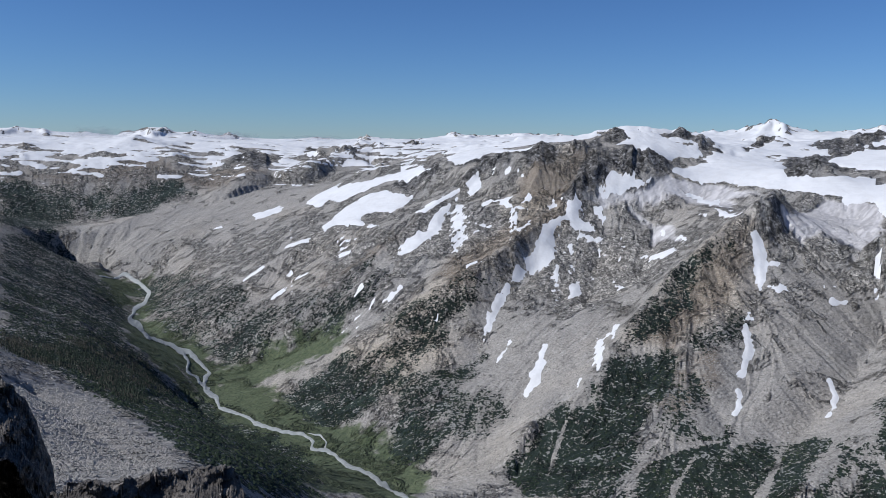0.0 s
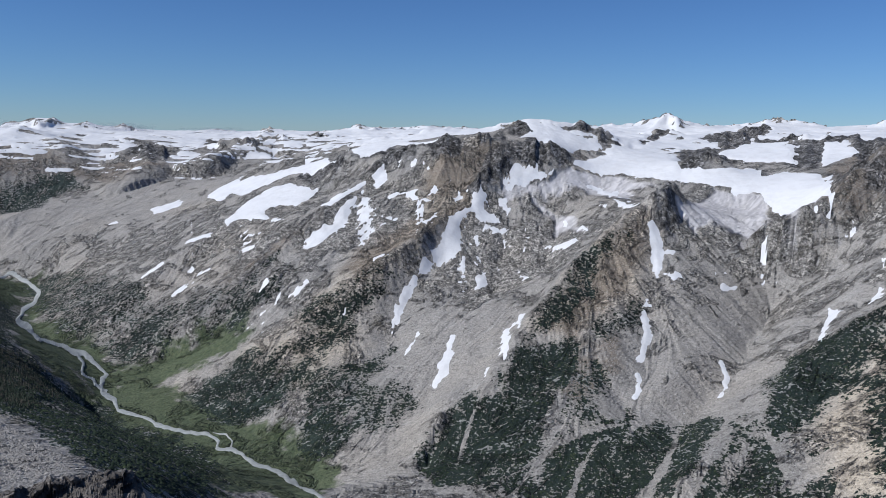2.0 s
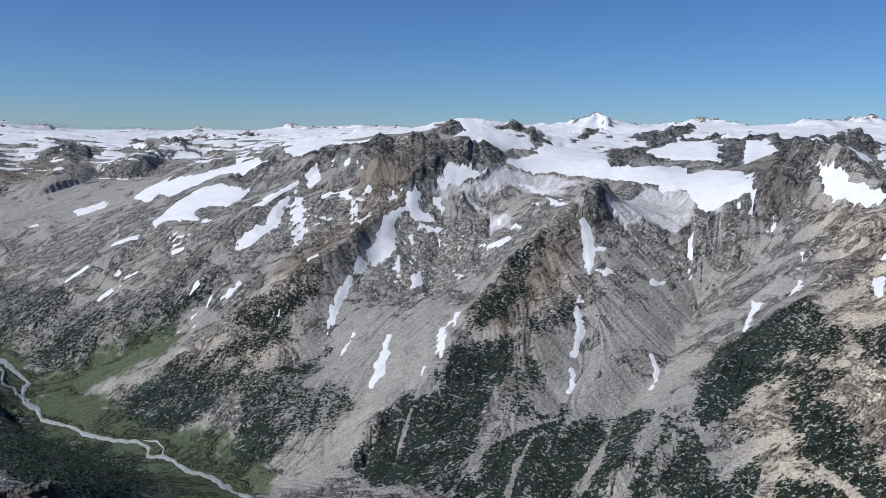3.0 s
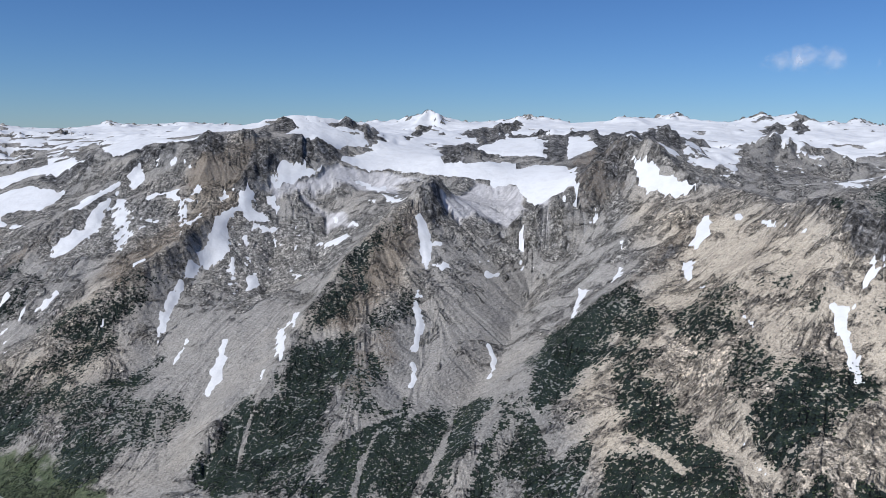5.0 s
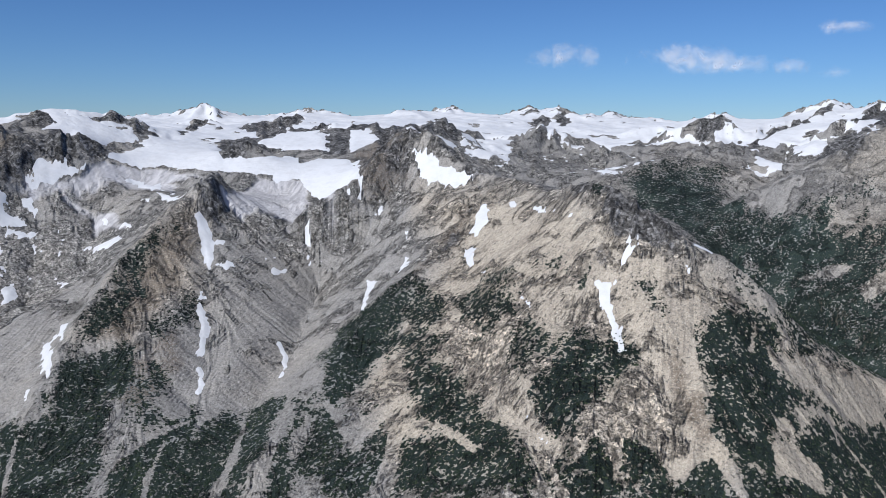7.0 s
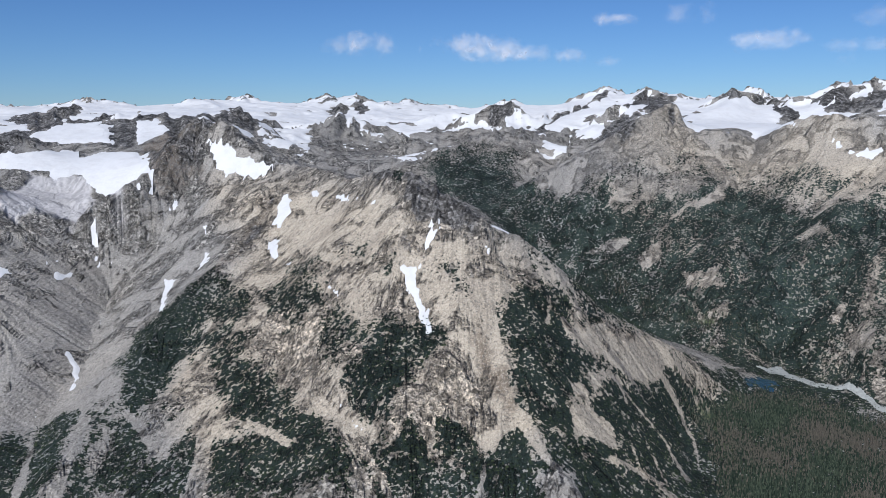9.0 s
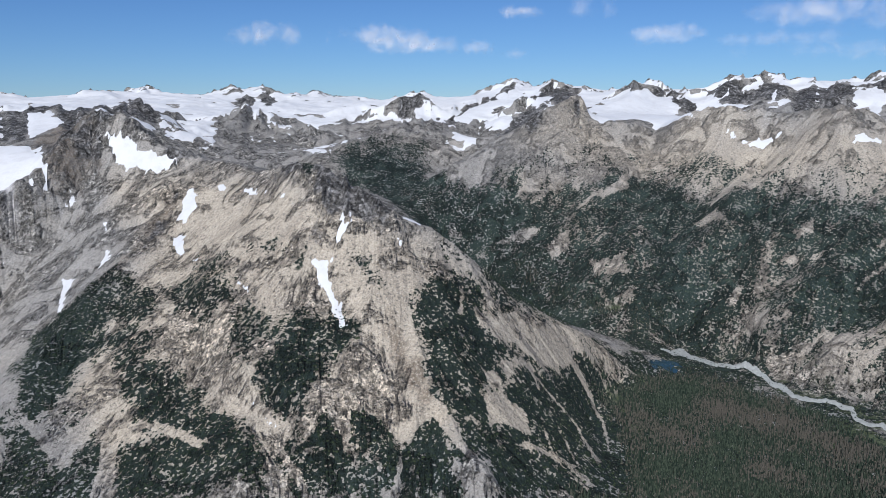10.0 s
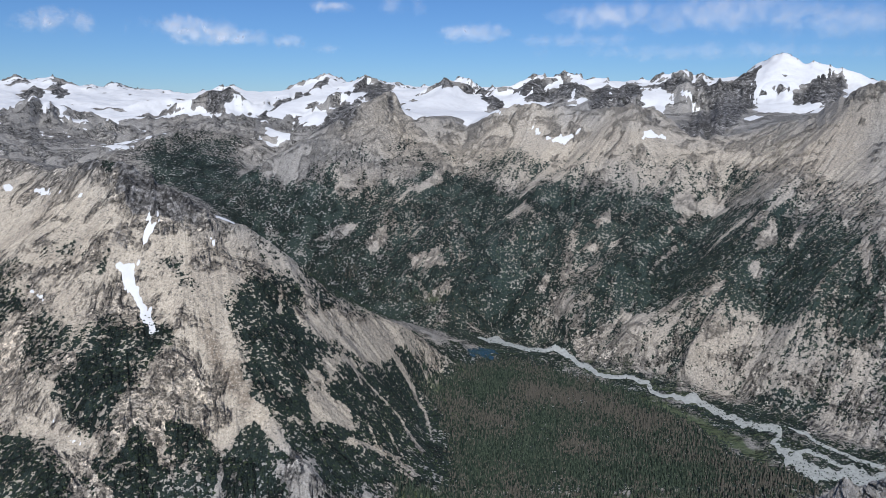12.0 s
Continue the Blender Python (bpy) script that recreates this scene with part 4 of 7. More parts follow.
scree(1, [(61, 1630), (247, 1690), (338, 1654), (328, 1443), (252, 1301), (112, 1208), (53, 1088), (-12, 1082), (23, 1302)])
scree(.8, [(670, 1537), (898, 1582), (667, 1153), (562, 1216), (601, 1358)])
scree(.9, [(-1313, 2854), (-1079, 3135), (-771, 3257), (-500, 3158), (-480, 2778), (-771, 2821), (-1115, 2660), (-1285, 2782)])
crag(1, [(1081, 2539), (1230, 2651), (1196, 2352), (1030, 2207), (978, 2232)])










# shade on the knob's right side, painted as dark crag
crag(1, [(862, 2132), (789, 1833), (786, 1805), (724, 1765)])










crag(1, [(515, 2649), (583, 2709), (611, 2658), (632, 2590), (579, 2596), (531, 2583)])










crag(1, [(690, 2678), (865, 2693), (900, 2646), (834, 2526), (824, 2581), (828, 2661), (736, 2634)])










crag(.9, [(1175, 2528), (1349, 2656), (1543, 2935), (1315, 2543), (1190, 2468)])













crag(.6, [(2265, 2957), (2443, 3024), (1969, 2317), (1837, 2250)])


































grass(.8, [(1596, 372), (1634, 281), (1538, 172), (1527, 71), (1480, 6), (1422, -63), (1381, -99), (1301, -139), (1210, -187), (1211, -248), (1166, -166), (1259, -94), (1380, 43), (1505, 212)])


















bare(1, [(1320, 406), (1127, 308), (1131, 306), (1329, 404)])











scree(.6, [(1086, 1236), (1071, 990), (1014, 839), (971, 822), (940, 925), (974, 1088)])
scree(.8, [(950, 758), (909, 673), (913, 603), (984, 647), (1043, 701), (1010, 747)])
crag(1, [(1075, 892), (2083, 1619), (1057, 786), (1060, 744), (1042, 741), (1030, 785), (1034, 834)])










crag(.7, [(1080, 1265), (1018, 1243), (967, 1214), (1042, 1236), (1125, 1299), (1169, 1314)])










crag(.5, [(1014, 839), (975, 792), (958, 821)])










crag(.8, [(1119, 1009), (1094, 910), (1076, 882), (1097, 974)])










crag(.5, [(942, 914), (954, 864), (937, 847), (931, 902)])










crag(.5, [(912, 935), (915, 899), (892, 888), (891, 926)])










crag(.5, [(973, 748), (985, 716), (963, 708), (954, 731)])










crag(.5, [(952, 694), (961, 678), (947, 667), (934, 680)])










snow(1, [(-367, 2425), (-331, 2541), (-249, 2639), (-192, 2635), (-151, 2559), (-112, 2507), (-84, 2487), (-100, 2447), (-157, 2386), (-228, 2417), (-244, 2401), (-219, 2318), (-182, 2280), (-233, 2297), (-292, 2371), (-336, 2385), (-349, 2355)])











snow(1, [(-507, 2871), (-376, 2892), (-288, 2843), (-246, 2821), (-166, 2809), (-75, 2761), (-42, 2585), (-178, 2700), (-274, 2696), (-364, 2657), (-429, 2702)])











snow(1, [(28, 2165), (133, 2108), (135, 2128), (28, 2188)])











snow(1, [(109, 2228), (188, 2224), (222, 2228), (217, 2256), (187, 2250), (108, 2269)])











snow(1, [(152, 2217), (225, 2157), (231, 2177), (160, 2251)])











snow(1, [(244, 2232), (212, 2203), (218, 2184), (254, 2210)])











snow(1, [(314, 2215), (273, 2176), (277, 2156), (321, 2183)])











snow(1, [(325, 2283), (280, 2239), (285, 2232), (330, 2274)])











snow(1, [(195, 2014), (240, 2101), (238, 2118), (195, 2071)])











snow(1, [(87, 2096), (124, 2077), (125, 2090), (89, 2122)])











snow(1, [(55, 1861), (93, 1900), (92, 1923), (52, 1911)])











snow(1, [(-21, 1699), (0, 1724), (-4, 1728), (-27, 1710)])











snow(1, [(-280, 2140), (-236, 2125), (-245, 2163), (-289, 2182)])











snow(1, [(-469, 2328), (-391, 2317), (-404, 2364), (-480, 2366)])











snow(1, [(-558, 2182), (-497, 2233), (-514, 2278), (-574, 2219)])











snow(1, [(-457, 2045), (-411, 2084), (-425, 2109), (-468, 2069)])











snow(1, [(-397, 2125), (-354, 2125), (-366, 2162), (-407, 2150)])











snow(1, [(326, 2052), (317, 1988), (325, 1987), (346, 2047)])











snow(1, [(419, 2184), (431, 2127), (450, 2142), (434, 2192)])




















snow(1, [(672, 2208), (729, 2191), (689, 1900), (699, 1782), (700, 1792), (722, 1985), (742, 2219), (680, 2229)])




















snow(1, [(657, 1598), (685, 1576), (716, 1605), (717, 1616), (694, 1598), (665, 1611)])











snow(1, [(696, 1559), (710, 1553), (725, 1576), (712, 1585)])











snow(1, [(787, 1609), (822, 1618), (827, 1627), (794, 1623)])











snow(1, [(778, 1573), (821, 1571), (833, 1589), (788, 1591)])











snow(1, [(702, 1673), (715, 1658), (726, 1673), (712, 1685)])











snow(1, [(2495, 169), (3482, 147), (3385, 87), (3196, 100), (2471, 142)])



























snow(1, [(2528, 938), (3382, 1156), (3416, 1089), (3314, 992), (3294, 862), (2561, 597), (2559, 650), (2675, 760), (2743, 842), (2512, 869), (2497, 915)])











snow(1, [(3073, 1755), (3257, 1773), (3488, 1717), (3705, 1729), (3273, 1474), (3317, 1633), (3181, 1677), (3012, 1642), (3013, 1695)])











snow(1, [(3221, 1451), (3502, 1491), (3400, 1406), (3115, 1379)])











snow(1, [(3326, 748), (3567, 726), (3325, 704)])





























veg(.75, [(-586, 2011), (-535, 2045), (-434, 1992), (-428, 1897), (-468, 1887), (-514, 1850), (-623, 1984)])











veg(.85, [(-319, 1611), (-266, 1662), (-217, 1656), (-140, 1607), (-68, 1594), (-86, 1501), (-127, 1466), (-191, 1451), (-262, 1493)])











veg(.75, [(-164, 1613), (-97, 1673), (-24, 1715), (25, 1678), (-45, 1585)])











veg(.8, [(-461, 1309), (-468, 1515), (-320, 1404), (-234, 1328), (-187, 1157), (-158, 976), (-170, 884), (-210, 888), (-284, 964), (-288, 813)])











veg(.75, [(-335, 1919), (-255, 1950), (-142, 1951), (-190, 1872), (-251, 1816)])











veg(.7, [(-116, 1779), (-27, 1810), (66, 1853), (106, 1872), (26, 1777), (-73, 1686)])











veg(.55, [(-261, 1997), (-178, 2043), (-198, 1952)])











grass(.7, [(-492, 1769), (-464, 1869), (-356, 1882), (-250, 1908), (-193, 1901), (-233, 1776), (-313, 1795), (-387, 1768), (-430, 1729)])
grass(.8, [(-1081, 2371), (-960, 2451), (-858, 2145), (-649, 1854), (-521, 1632), (-457, 1553), (-246, 1397), (-163, 1238), (-76, 1054), (-149, 922), (-211, 956), (-418, 1456), (-546, 1552), (-679, 1662), (-916, 2103)])
grass(.7, [(-914, 2447), (-731, 2090), (-620, 1953), (-523, 1744), (-444, 1592), (-361, 1539), (-465, 1765), (-632, 2013), (-756, 2167)])
grass(.8, [(-253, 1440), (-140, 1376), (-55, 1299), (-15, 1233), (-28, 1074), (-88, 1222), (-175, 1333)])
scree(.9, [(-416, 1621), (-377, 1722), (-284, 1774), (-206, 1775), (-225, 1717), (-297, 1695), (-350, 1647)])
bare(.8, [(-416, 1621), (-377, 1722), (-284, 1774), (-206, 1775), (-225, 1717), (-297, 1695), (-350, 1647)])











veg(.78, [(1085, 698), (2042, 1213), (2083, 1143), (2077, 1030), (2128, 910), (2178, 823), (2289, 719), (2221, 577), (2167, 481), (2140, 396), (2166, 324), (2141, 199), (2107, 95), (2161, -44), (1995, -144), (1945, -248), (1823, -322), (1746, -368), (1388, -327), (1441, -241), (1546, -137), (1588, -56), (1611, 77), (1709, 243), (1760, 453), (1762, 639), (1830, 817), (1879, 937), (1929, 1116)])











bare(.22, [(1765, 190), (1762, 9), (1678, -104), (1567, -107), (1564, -2), (1650, 162)])











bare(.18, [(1835, 402), (1857, 270), (1784, 155), (1735, 248)])











bare(.28, [(1645, -104), (1533, -343), (1414, -330), (1546, -137)])











bare(.15, [(2015, 932), (2097, 312), (1875, 194), (1919, 481), (1946, 835)])











bare(1, [(1652, -152), (1592, -137), (1557, -129), (1551, -134), (1590, -145), (1639, -161)])











bare(1, [(1523, -278), (1474, -265), (1423, -253), (1422, -258), (1473, -272), (1517, -284)])











bare(1, [(1730, -335), (1623, -326), (1617, -331), (1724, -340)])











bare(1.3, [(1818, 614), (1875, 558), (1832, 553), (1803, 580)])











bare(1.3, [(1861, -145), (1909, -188), (1863, -191), (1845, -157)])











bare(1.3, [(1768, -132), (1792, -155), (1770, -160)])











bare(1.3, [(2126, -17), (2154, -58), (2120, -66), (2110, -39)])











bare(1.3, [(2164, 766), (2268, 721), (2253, 708), (2155, 745)])











scree(.9, [(2339, 522), (2349, 439), (2266, 429), (2239, 498), (2282, 508)])
scree(.6, [(2377, 566), (2387, 429), (2413, 282), (2387, 198), (2336, 36), (2331, -114), (2189, -165), (2183, 29), (2278, 248), (2209, 331), (2239, 498)])
rocky(.8, [(29, 2302), (266, 2085), (167, 1958), (-116, 1995), (-136, 2075)])
rocky(1, [(341, 2201), (685, 1815), (571, 1899), (270, 1683), (229, 1872)])
rocky(1, [(937, 1872), (927, 1663), (933, 1659), (880, 1696)])
rocky(.7, [(-380, 2393), (-129, 2199), (-216, 2132), (-357, 2243)])
fleck(1, [(29, 2330), (236, 2243), (341, 2201), (266, 2085), (171, 2013), (28, 2124)])




fleck(.6, [(-814, 2979), (-416, 2616), (-227, 2237), (-408, 2005), (-554, 2121)])




fleck(.5, [(-317, 1984), (-28, 1881), (25, 1620), (-165, 1629)])




fleck(.8, [(771, 1733), (930, 1661), (898, 1582), (670, 1537)])




fleck(.5, [(1151, 1312), (1087, 941), (1015, 874), (1017, 1138)])




fleck(.7, [(2023, 2261), (2336, 2249), (2159, 1840), (1218, 1260)])




fleck(.6, [(3274, 1840), (3338, 1421), (2297, 1134), (2672, 1553)])




crag(1, [(487, 2387), (556, 2476), (620, 2469), (685, 2472), (693, 2357), (628, 2327), (577, 2283), (531, 2303), (490, 2309), (459, 2332)])










# the brown spur's shaded right face, its shade put into the colour
crag(1, [(452, 2350), (473, 2312), (477, 2288), (420, 2251), (392, 2226), (359, 2193), (340, 2204), (362, 2236), (405, 2308), (426, 2336)])










umber(1, [(273, 2337), (343, 2357), (428, 2349), (405, 2308), (360, 2227), (319, 2162), (259, 2191), (215, 2243), (245, 2314)])
crag(0.9, [(226, 2392), (302, 2388), (344, 2365), (289, 2341), (246, 2327), (217, 2383)])










crag(0.8, [(-155, 2636), (-101, 2721), (26, 2527), (17, 2479), (-56, 2540), (-111, 2528)])










crag(0.8, [(149, 2427), (200, 2411), (224, 2368), (123, 2399), (132, 2422)])










crag(.7, [(231, 2384), (143, 2407), (74, 2379), (-36, 2238), (-130, 2173), (-123, 2149), (-29, 2226), (82, 2377), (152, 2378), (235, 2368)])










crag(1, [(514, 2684), (591, 2730), (605, 2609), (528, 2601)])










crag(0.9, [(379, 2372), (508, 2648), (477, 2439), (410, 2359)])










snow(1, [(591, 2730), (713, 2663), (778, 2612), (837, 2583), (831, 2534), (744, 2487), (650, 2414), (619, 2510), (571, 2540), (506, 2483), (603, 2600)])











snow(1, [(440, 2217), (488, 2302), (538, 2295), (577, 2283), (626, 2320), (597, 2262), (507, 2231), (459, 2226)])











snow(1, [(-1, 2764), (171, 2801), (277, 2387), (227, 2406), (160, 2622), (120, 2533), (35, 2514)])











snow(1, [(155, 2385), (247, 2344), (236, 2309), (172, 2355)])











snow(1, [(34, 2368), (104, 2410), (95, 2390), (-48, 2226), (-84, 2281)])











snow(1, [(104, 2381), (130, 2364), (33, 2266), (9, 2223), (2, 2154), (-74, 2042), (-120, 2054), (-92, 2120), (-46, 2178), (-25, 2248)])











snow(1, [(264, 2091), (315, 2131), (348, 2136), (311, 2100), (289, 2033), (295, 1969), (263, 1948), (210, 1921), (168, 1856), (147, 1839), (171, 1890), (214, 1967), (241, 2021)])











snow(1, [(340, 2175), (372, 2197), (396, 2200), (363, 2136), (417, 2125), (406, 2102), (350, 2094), (339, 2131)])











snow(1, [(159, 1872), (128, 1817), (108, 1764), (95, 1698), (87, 1663), (94, 1658), (106, 1696), (124, 1758), (149, 1813), (179, 1868)])











ice(1, [(605, 2297), (710, 2305), (802, 2172), (756, 2044), (693, 2243), (601, 2209), (423, 2209), (441, 2224), (577, 2240)])
ice(1, [(516, 2180), (556, 2113), (545, 2034), (592, 1943), (597, 2066), (577, 2110)])
umber(.8, [(338, 2164), (245, 2135), (175, 2136), (86, 2052), (39, 1998), (-33, 1900), (23, 1762), (92, 1843), (121, 1884), (190, 1970), (252, 2043), (344, 2131)])
umber(.6, [(-39, 2261), (-138, 2177), (-229, 2123), (-342, 2050), (-296, 1944), (-192, 2022), (-112, 2113), (-26, 2223)])
umber(.75, [(711, 1785), (569, 1690), (455, 1567), (348, 1440), (424, 1407), (567, 1529), (673, 1705)])
umber(.5, [(336, 1384), (433, 1403), (534, 1431), (474, 1279), (371, 1180), (320, 1260)])
umber(0.7, [(1306, 2066), (1674, 2309), (1219, 1643), (1152, 1559), (1105, 1573), (1051, 1594), (1037, 1627)])
crag(0.55, [(1441, 2128), (1653, 2281), (1219, 1643), (1168, 1583), (1133, 1619)])










crag(1, [(1231, 1686), (1233, 1592), (1238, 1551), (1249, 1477), (1269, 1379), (1217, 1358), (1224, 1436), (1231, 1520), (1227, 1584), (1223, 1650)])










ice(1, [(795, 1843), (1084, 1992), (965, 1629), (981, 1613), (1003, 1871), (891, 1823), (797, 1744), (781, 1812)])
crag(0.9, [(1114, 2587), (1210, 2649), (1171, 2468), (1012, 2213), (961, 2232)])










crag(0.9, [(1421, 2465), (1544, 2468), (1838, 2674), (1521, 2318), (1408, 2265), (1304, 2079), (1269, 2235), (1378, 2311)])










crag(0.8, [(1454, 3183), (1822, 3671), (1539, 2937), (1346, 2590), (1234, 2485), (1253, 2614)])










snow(1, [(1253, 2525), (1385, 2617), (1440, 2435), (1303, 2201), (1211, 2328)])











snow(1, [(1518, 2425), (1556, 2389), (1494, 2173), (1312, 2092)])











rocky(1, [(876, 1792), (914, 1677), (990, 1600), (990, 1599), (941, 1648), (871, 1697)])
crag(0.45, [(886, 1780), (914, 1677), (954, 1635), (955, 1635), (909, 1708)])










crag(0.7, [(2186, 2867), (2551, 3206), (2047, 2396), (1850, 2222), (1782, 2251)])













veg(0.98, [(-1780, 3198), (-1530, 3264), (-1198, 3411), (-1121, 3403), (-1197, 3336), (-1182, 3067), (-1431, 3135), (-1399, 2835), (-1444, 2580)])











umber(0.6, [(-1841, 3315), (-1626, 3455), (-1371, 3763), (-1154, 3593), (-938, 3671), (-743, 3453), (-882, 3259), (-1149, 3417), (-1543, 3292), (-1780, 3198)])
snow(1, [(-1687, 3800), (-1523, 3878), (-1436, 3869), (-1371, 3923), (-1371, 3763), (-1509, 3697), (-1599, 3686)])











crag(0.9, [(-1267, 4561), (-1089, 4397), (-1200, 4454)])










crag(0.7, [(-974, 3715), (-935, 3954), (-808, 3825), (-817, 3503), (-928, 3686)])










snow(1, [(-708, 2928), (-671, 2948), (-583, 2955), (-611, 2879), (-668, 2848)])











snow(1, [(-506, 2889), (-399, 3075), (-346, 2659), (-396, 2654)])











snow(1, [(-360, 2410), (-331, 2541), (-311, 2381), (-346, 2370)])











umber(.2, [(2316, 1084), (2500, 943), (2549, 572), (2454, 157), (2410, -115), (2205, -435), (1746, -368), (2171, -112), (2209, 331), (2303, 870)])
rocky(.3, [(2316, 1084), (2500, 943), (2570, 614), (2334, 590), (2275, 860), (2168, 1073)])
rocky(.2, [(1765, 190), (1762, 9), (1678, -104), (1533, -343), (1414, -330), (1546, -137), (1564, -2), (1650, 162)])
rocky(.5, [(1080, 895), (1080, 821), (1059, 736), (1004, 765), (1015, 844)])
snow(1, [(678, 2373), (902, 2564), (1066, 2519), (971, 2235), (1037, 2190), (1234, 2219), (1244, 2143), (1146, 1967), (1115, 1997), (999, 2083), (953, 2140), (895, 2174), (854, 2232), (810, 2289), (705, 2308), (653, 2318)])











snow(1, [(1178, 2276), (1282, 2028), (1182, 1831), (1016, 1618), (1081, 1986), (1013, 2025)])











ice(1, [(999, 2083), (1103, 1973), (932, 1660), (896, 1780), (840, 1816), (806, 1869)])
ice(1, [(615, 2301), (705, 2308), (854, 2232), (874, 2142), (733, 2197), (627, 2214)])
grass(.9, [(-1025, 2306), (-929, 2397), (-928, 2379), (-790, 1919), (-631, 1623), (-619, 1714), (-551, 1665), (-421, 1371), (-363, 1398), (-243, 1306), (-177, 1125), (-101, 1010), (-44, 939), (-17, 1218), (-87, 1317), (-173, 1424), (-242, 1523), (-394, 1642), (-448, 1665), (-567, 1917), (-708, 2089), (-792, 2160), (-816, 2176), (-836, 2309), (-966, 2588), (-1137, 2597)])
veg(.75, [(1626, 416), (1602, 320), (1551, 220), (1490, 152), (1487, 65), (1440, 5), (1401, -59), (1301, -139), (1210, -189), (1164, -274), (1323, -323), (1411, -244), (1482, -190), (1578, -90), (1583, -12), (1635, 61), (1661, 154), (1726, 221), (1808, 344), (1792, 449)])











grass(.6, [(1561, 213), (1496, 65), (1444, 2), (1405, -62), (1277, -141), (1210, -191), (1332, -231), (1412, -179), (1546, -87), (1556, -9), (1619, 60), (1680, 222)])
warm(.95, [(1125, 1485), (1189, 1282), (1081, 922), (1062, 807), (1072, 701), (1097, 651), (1156, 578), (1489, 541), (1436, 399), (1125, 375), (921, 341), (650, 584), (572, 793), (658, 1031), (764, 1107), (957, 1194)])
scree(.5, [(-482, 843), (-423, 912), (-231, 693), (-187, 571), (-224, 517), (-257, 440)])































snow(1, [(3442, 213), (3446, 157), (3395, 98), (3255, 102), (3240, 209)])



















snow(1, [(3605, 104), (3489, 115), (3478, 103), (3596, 90)])











snow(1, [(3356, 779), (3497, 748), (3354, 705), (2587, 581)])











snow(1, [(3604, 602), (3539, 560), (3577, 550)])











snow(1, [(3618, 409), (3494, 421), (3473, 409), (3609, 395)])











crag(.8, [(1087, 901), (1083, 823), (1064, 740), (1043, 747), (1032, 810), (1040, 864)])










crag(.5, [(1078, 796), (1055, 762), (1049, 730), (1066, 736)])










crag(.5, [(1074, 724), (1059, 693), (1047, 695), (1056, 723)])










thaw(.8, [(2578, 589), (3454, 506), (3541, 72), (3365, -125), (3286, -43), (2512, 212)])





veg(.95, [(2002, 1309), (1959, 1183), (1935, 1075), (1842, 855), (1763, 670), (1626, 454), (1632, 265), (1596, 159), (1666, 169), (1759, 289), (1764, 534), (1933, 900), (2047, 1177), (2265, 1412)])











veg(.98, [(-1191, 3073), (-1126, 3273), (-1048, 3325), (-1121, 3403), (-1198, 3411)])











crag(.35, [(1196, 1256), (1131, 1080), (1104, 968), (1080, 895), (1073, 943), (1115, 1095)])










umber(.7, [(889, 582), (922, 632), (875, 611), (837, 549), (818, 510), (848, 520)])
umber(.5, [(1080, 895), (1068, 765), (1031, 784), (1025, 839)])
crag(1, [(483, 2365), (582, 2524), (656, 2534), (682, 2352), (615, 2301), (553, 2316), (485, 2308)])










crag(.9, [(227, 2391), (332, 2668), (339, 2380), (318, 2340), (244, 2344)])










crag(.7, [(1079, 833), (1073, 769), (1838, 1220), (1047, 707), (1039, 745), (1028, 794)])










scree(1, [(2353, 534), (2371, 477), (2314, 440), (2252, 477), (2274, 523)])
scree(1, [(2279, 263), (2262, 153), (2203, -29), (2141, 26), (2203, 207)])
scree(1, [(2457, 550), (2421, 384), (2341, 193), (2294, 156), (2371, 357), (2368, 528)])
scree(1, [(2244, -345), (2200, -411), (2143, -440), (1882, -399), (1998, -332)])
bare(1, [(1641, -150), (1577, -132), (1557, -115), (1549, -120), (1575, -140), (1632, -157)])











bare(1, [(1547, -272), (1480, -253), (1475, -259), (1546, -279)])











bare(1, [(1790, -128), (1760, -145), (1774, -163), (1805, -149)])











bare(1, [(1762, 132), (1709, 175), (1687, 162), (1749, 123)])











bare(1, [(1915, 326), (1879, 345), (1867, 322), (1909, 315)])











bare(1, [(1710, 11), (1658, 66), (1627, 84), (1626, 74), (1647, 52), (1694, 2)])











bare(.45, [(1641, -40), (1674, -136), (1560, -238), (1526, -333), (1416, -322), (1502, -200), (1593, -55)])











bare(.9, [(1901, -240), (1836, -214), (1826, -221), (1887, -249)])











bare(.9, [(2009, 158), (1983, 182), (1965, 174), (1991, 149)])











crag(.95, [(1026, 2699), (1256, 3134), (1497, 3613), (1307, 3035), (1345, 3107), (1509, 3636), (1455, 3655), (1061, 2806)])










crag(.95, [(1389, 2858), (1508, 2938), (1877, 3391), (2114, 3835), (1884, 3686), (1579, 3264)])










crag(.9, [(1280, 2520), (1375, 2568), (1414, 2551), (1684, 3043), (1565, 2935), (1307, 2586)])










crag(.9, [(832, 2586), (935, 2613), (950, 2652), (846, 2621)])










crag(.9, [(3, 2518), (85, 2494), (151, 2427), (157, 2608), (83, 2612), (-1, 2540)])










crag(.9, [(33, 2368), (119, 2408), (200, 2382), (196, 2410), (111, 2432), (26, 2429)])










crag(.8, [(1520, 2203), (1695, 2255), (1818, 2258), (1862, 2310), (2178, 2902), (1550, 2253)])













crag(.8, [(1355, 2553), (1410, 2518), (1496, 2498), (1524, 2549), (1473, 2634), (1382, 2603)])










crag(.8, [(1576, 2377), (1218, 1700), (1620, 2256), (1959, 2949)])






















crag(.8, [(-1028, 3992), (-862, 3754), (-892, 3910), (-1025, 4001)])










crag(.8, [(-708, 4105), (-493, 3798), (-409, 4040), (-417, 4097), (-499, 3845), (-723, 4203)])










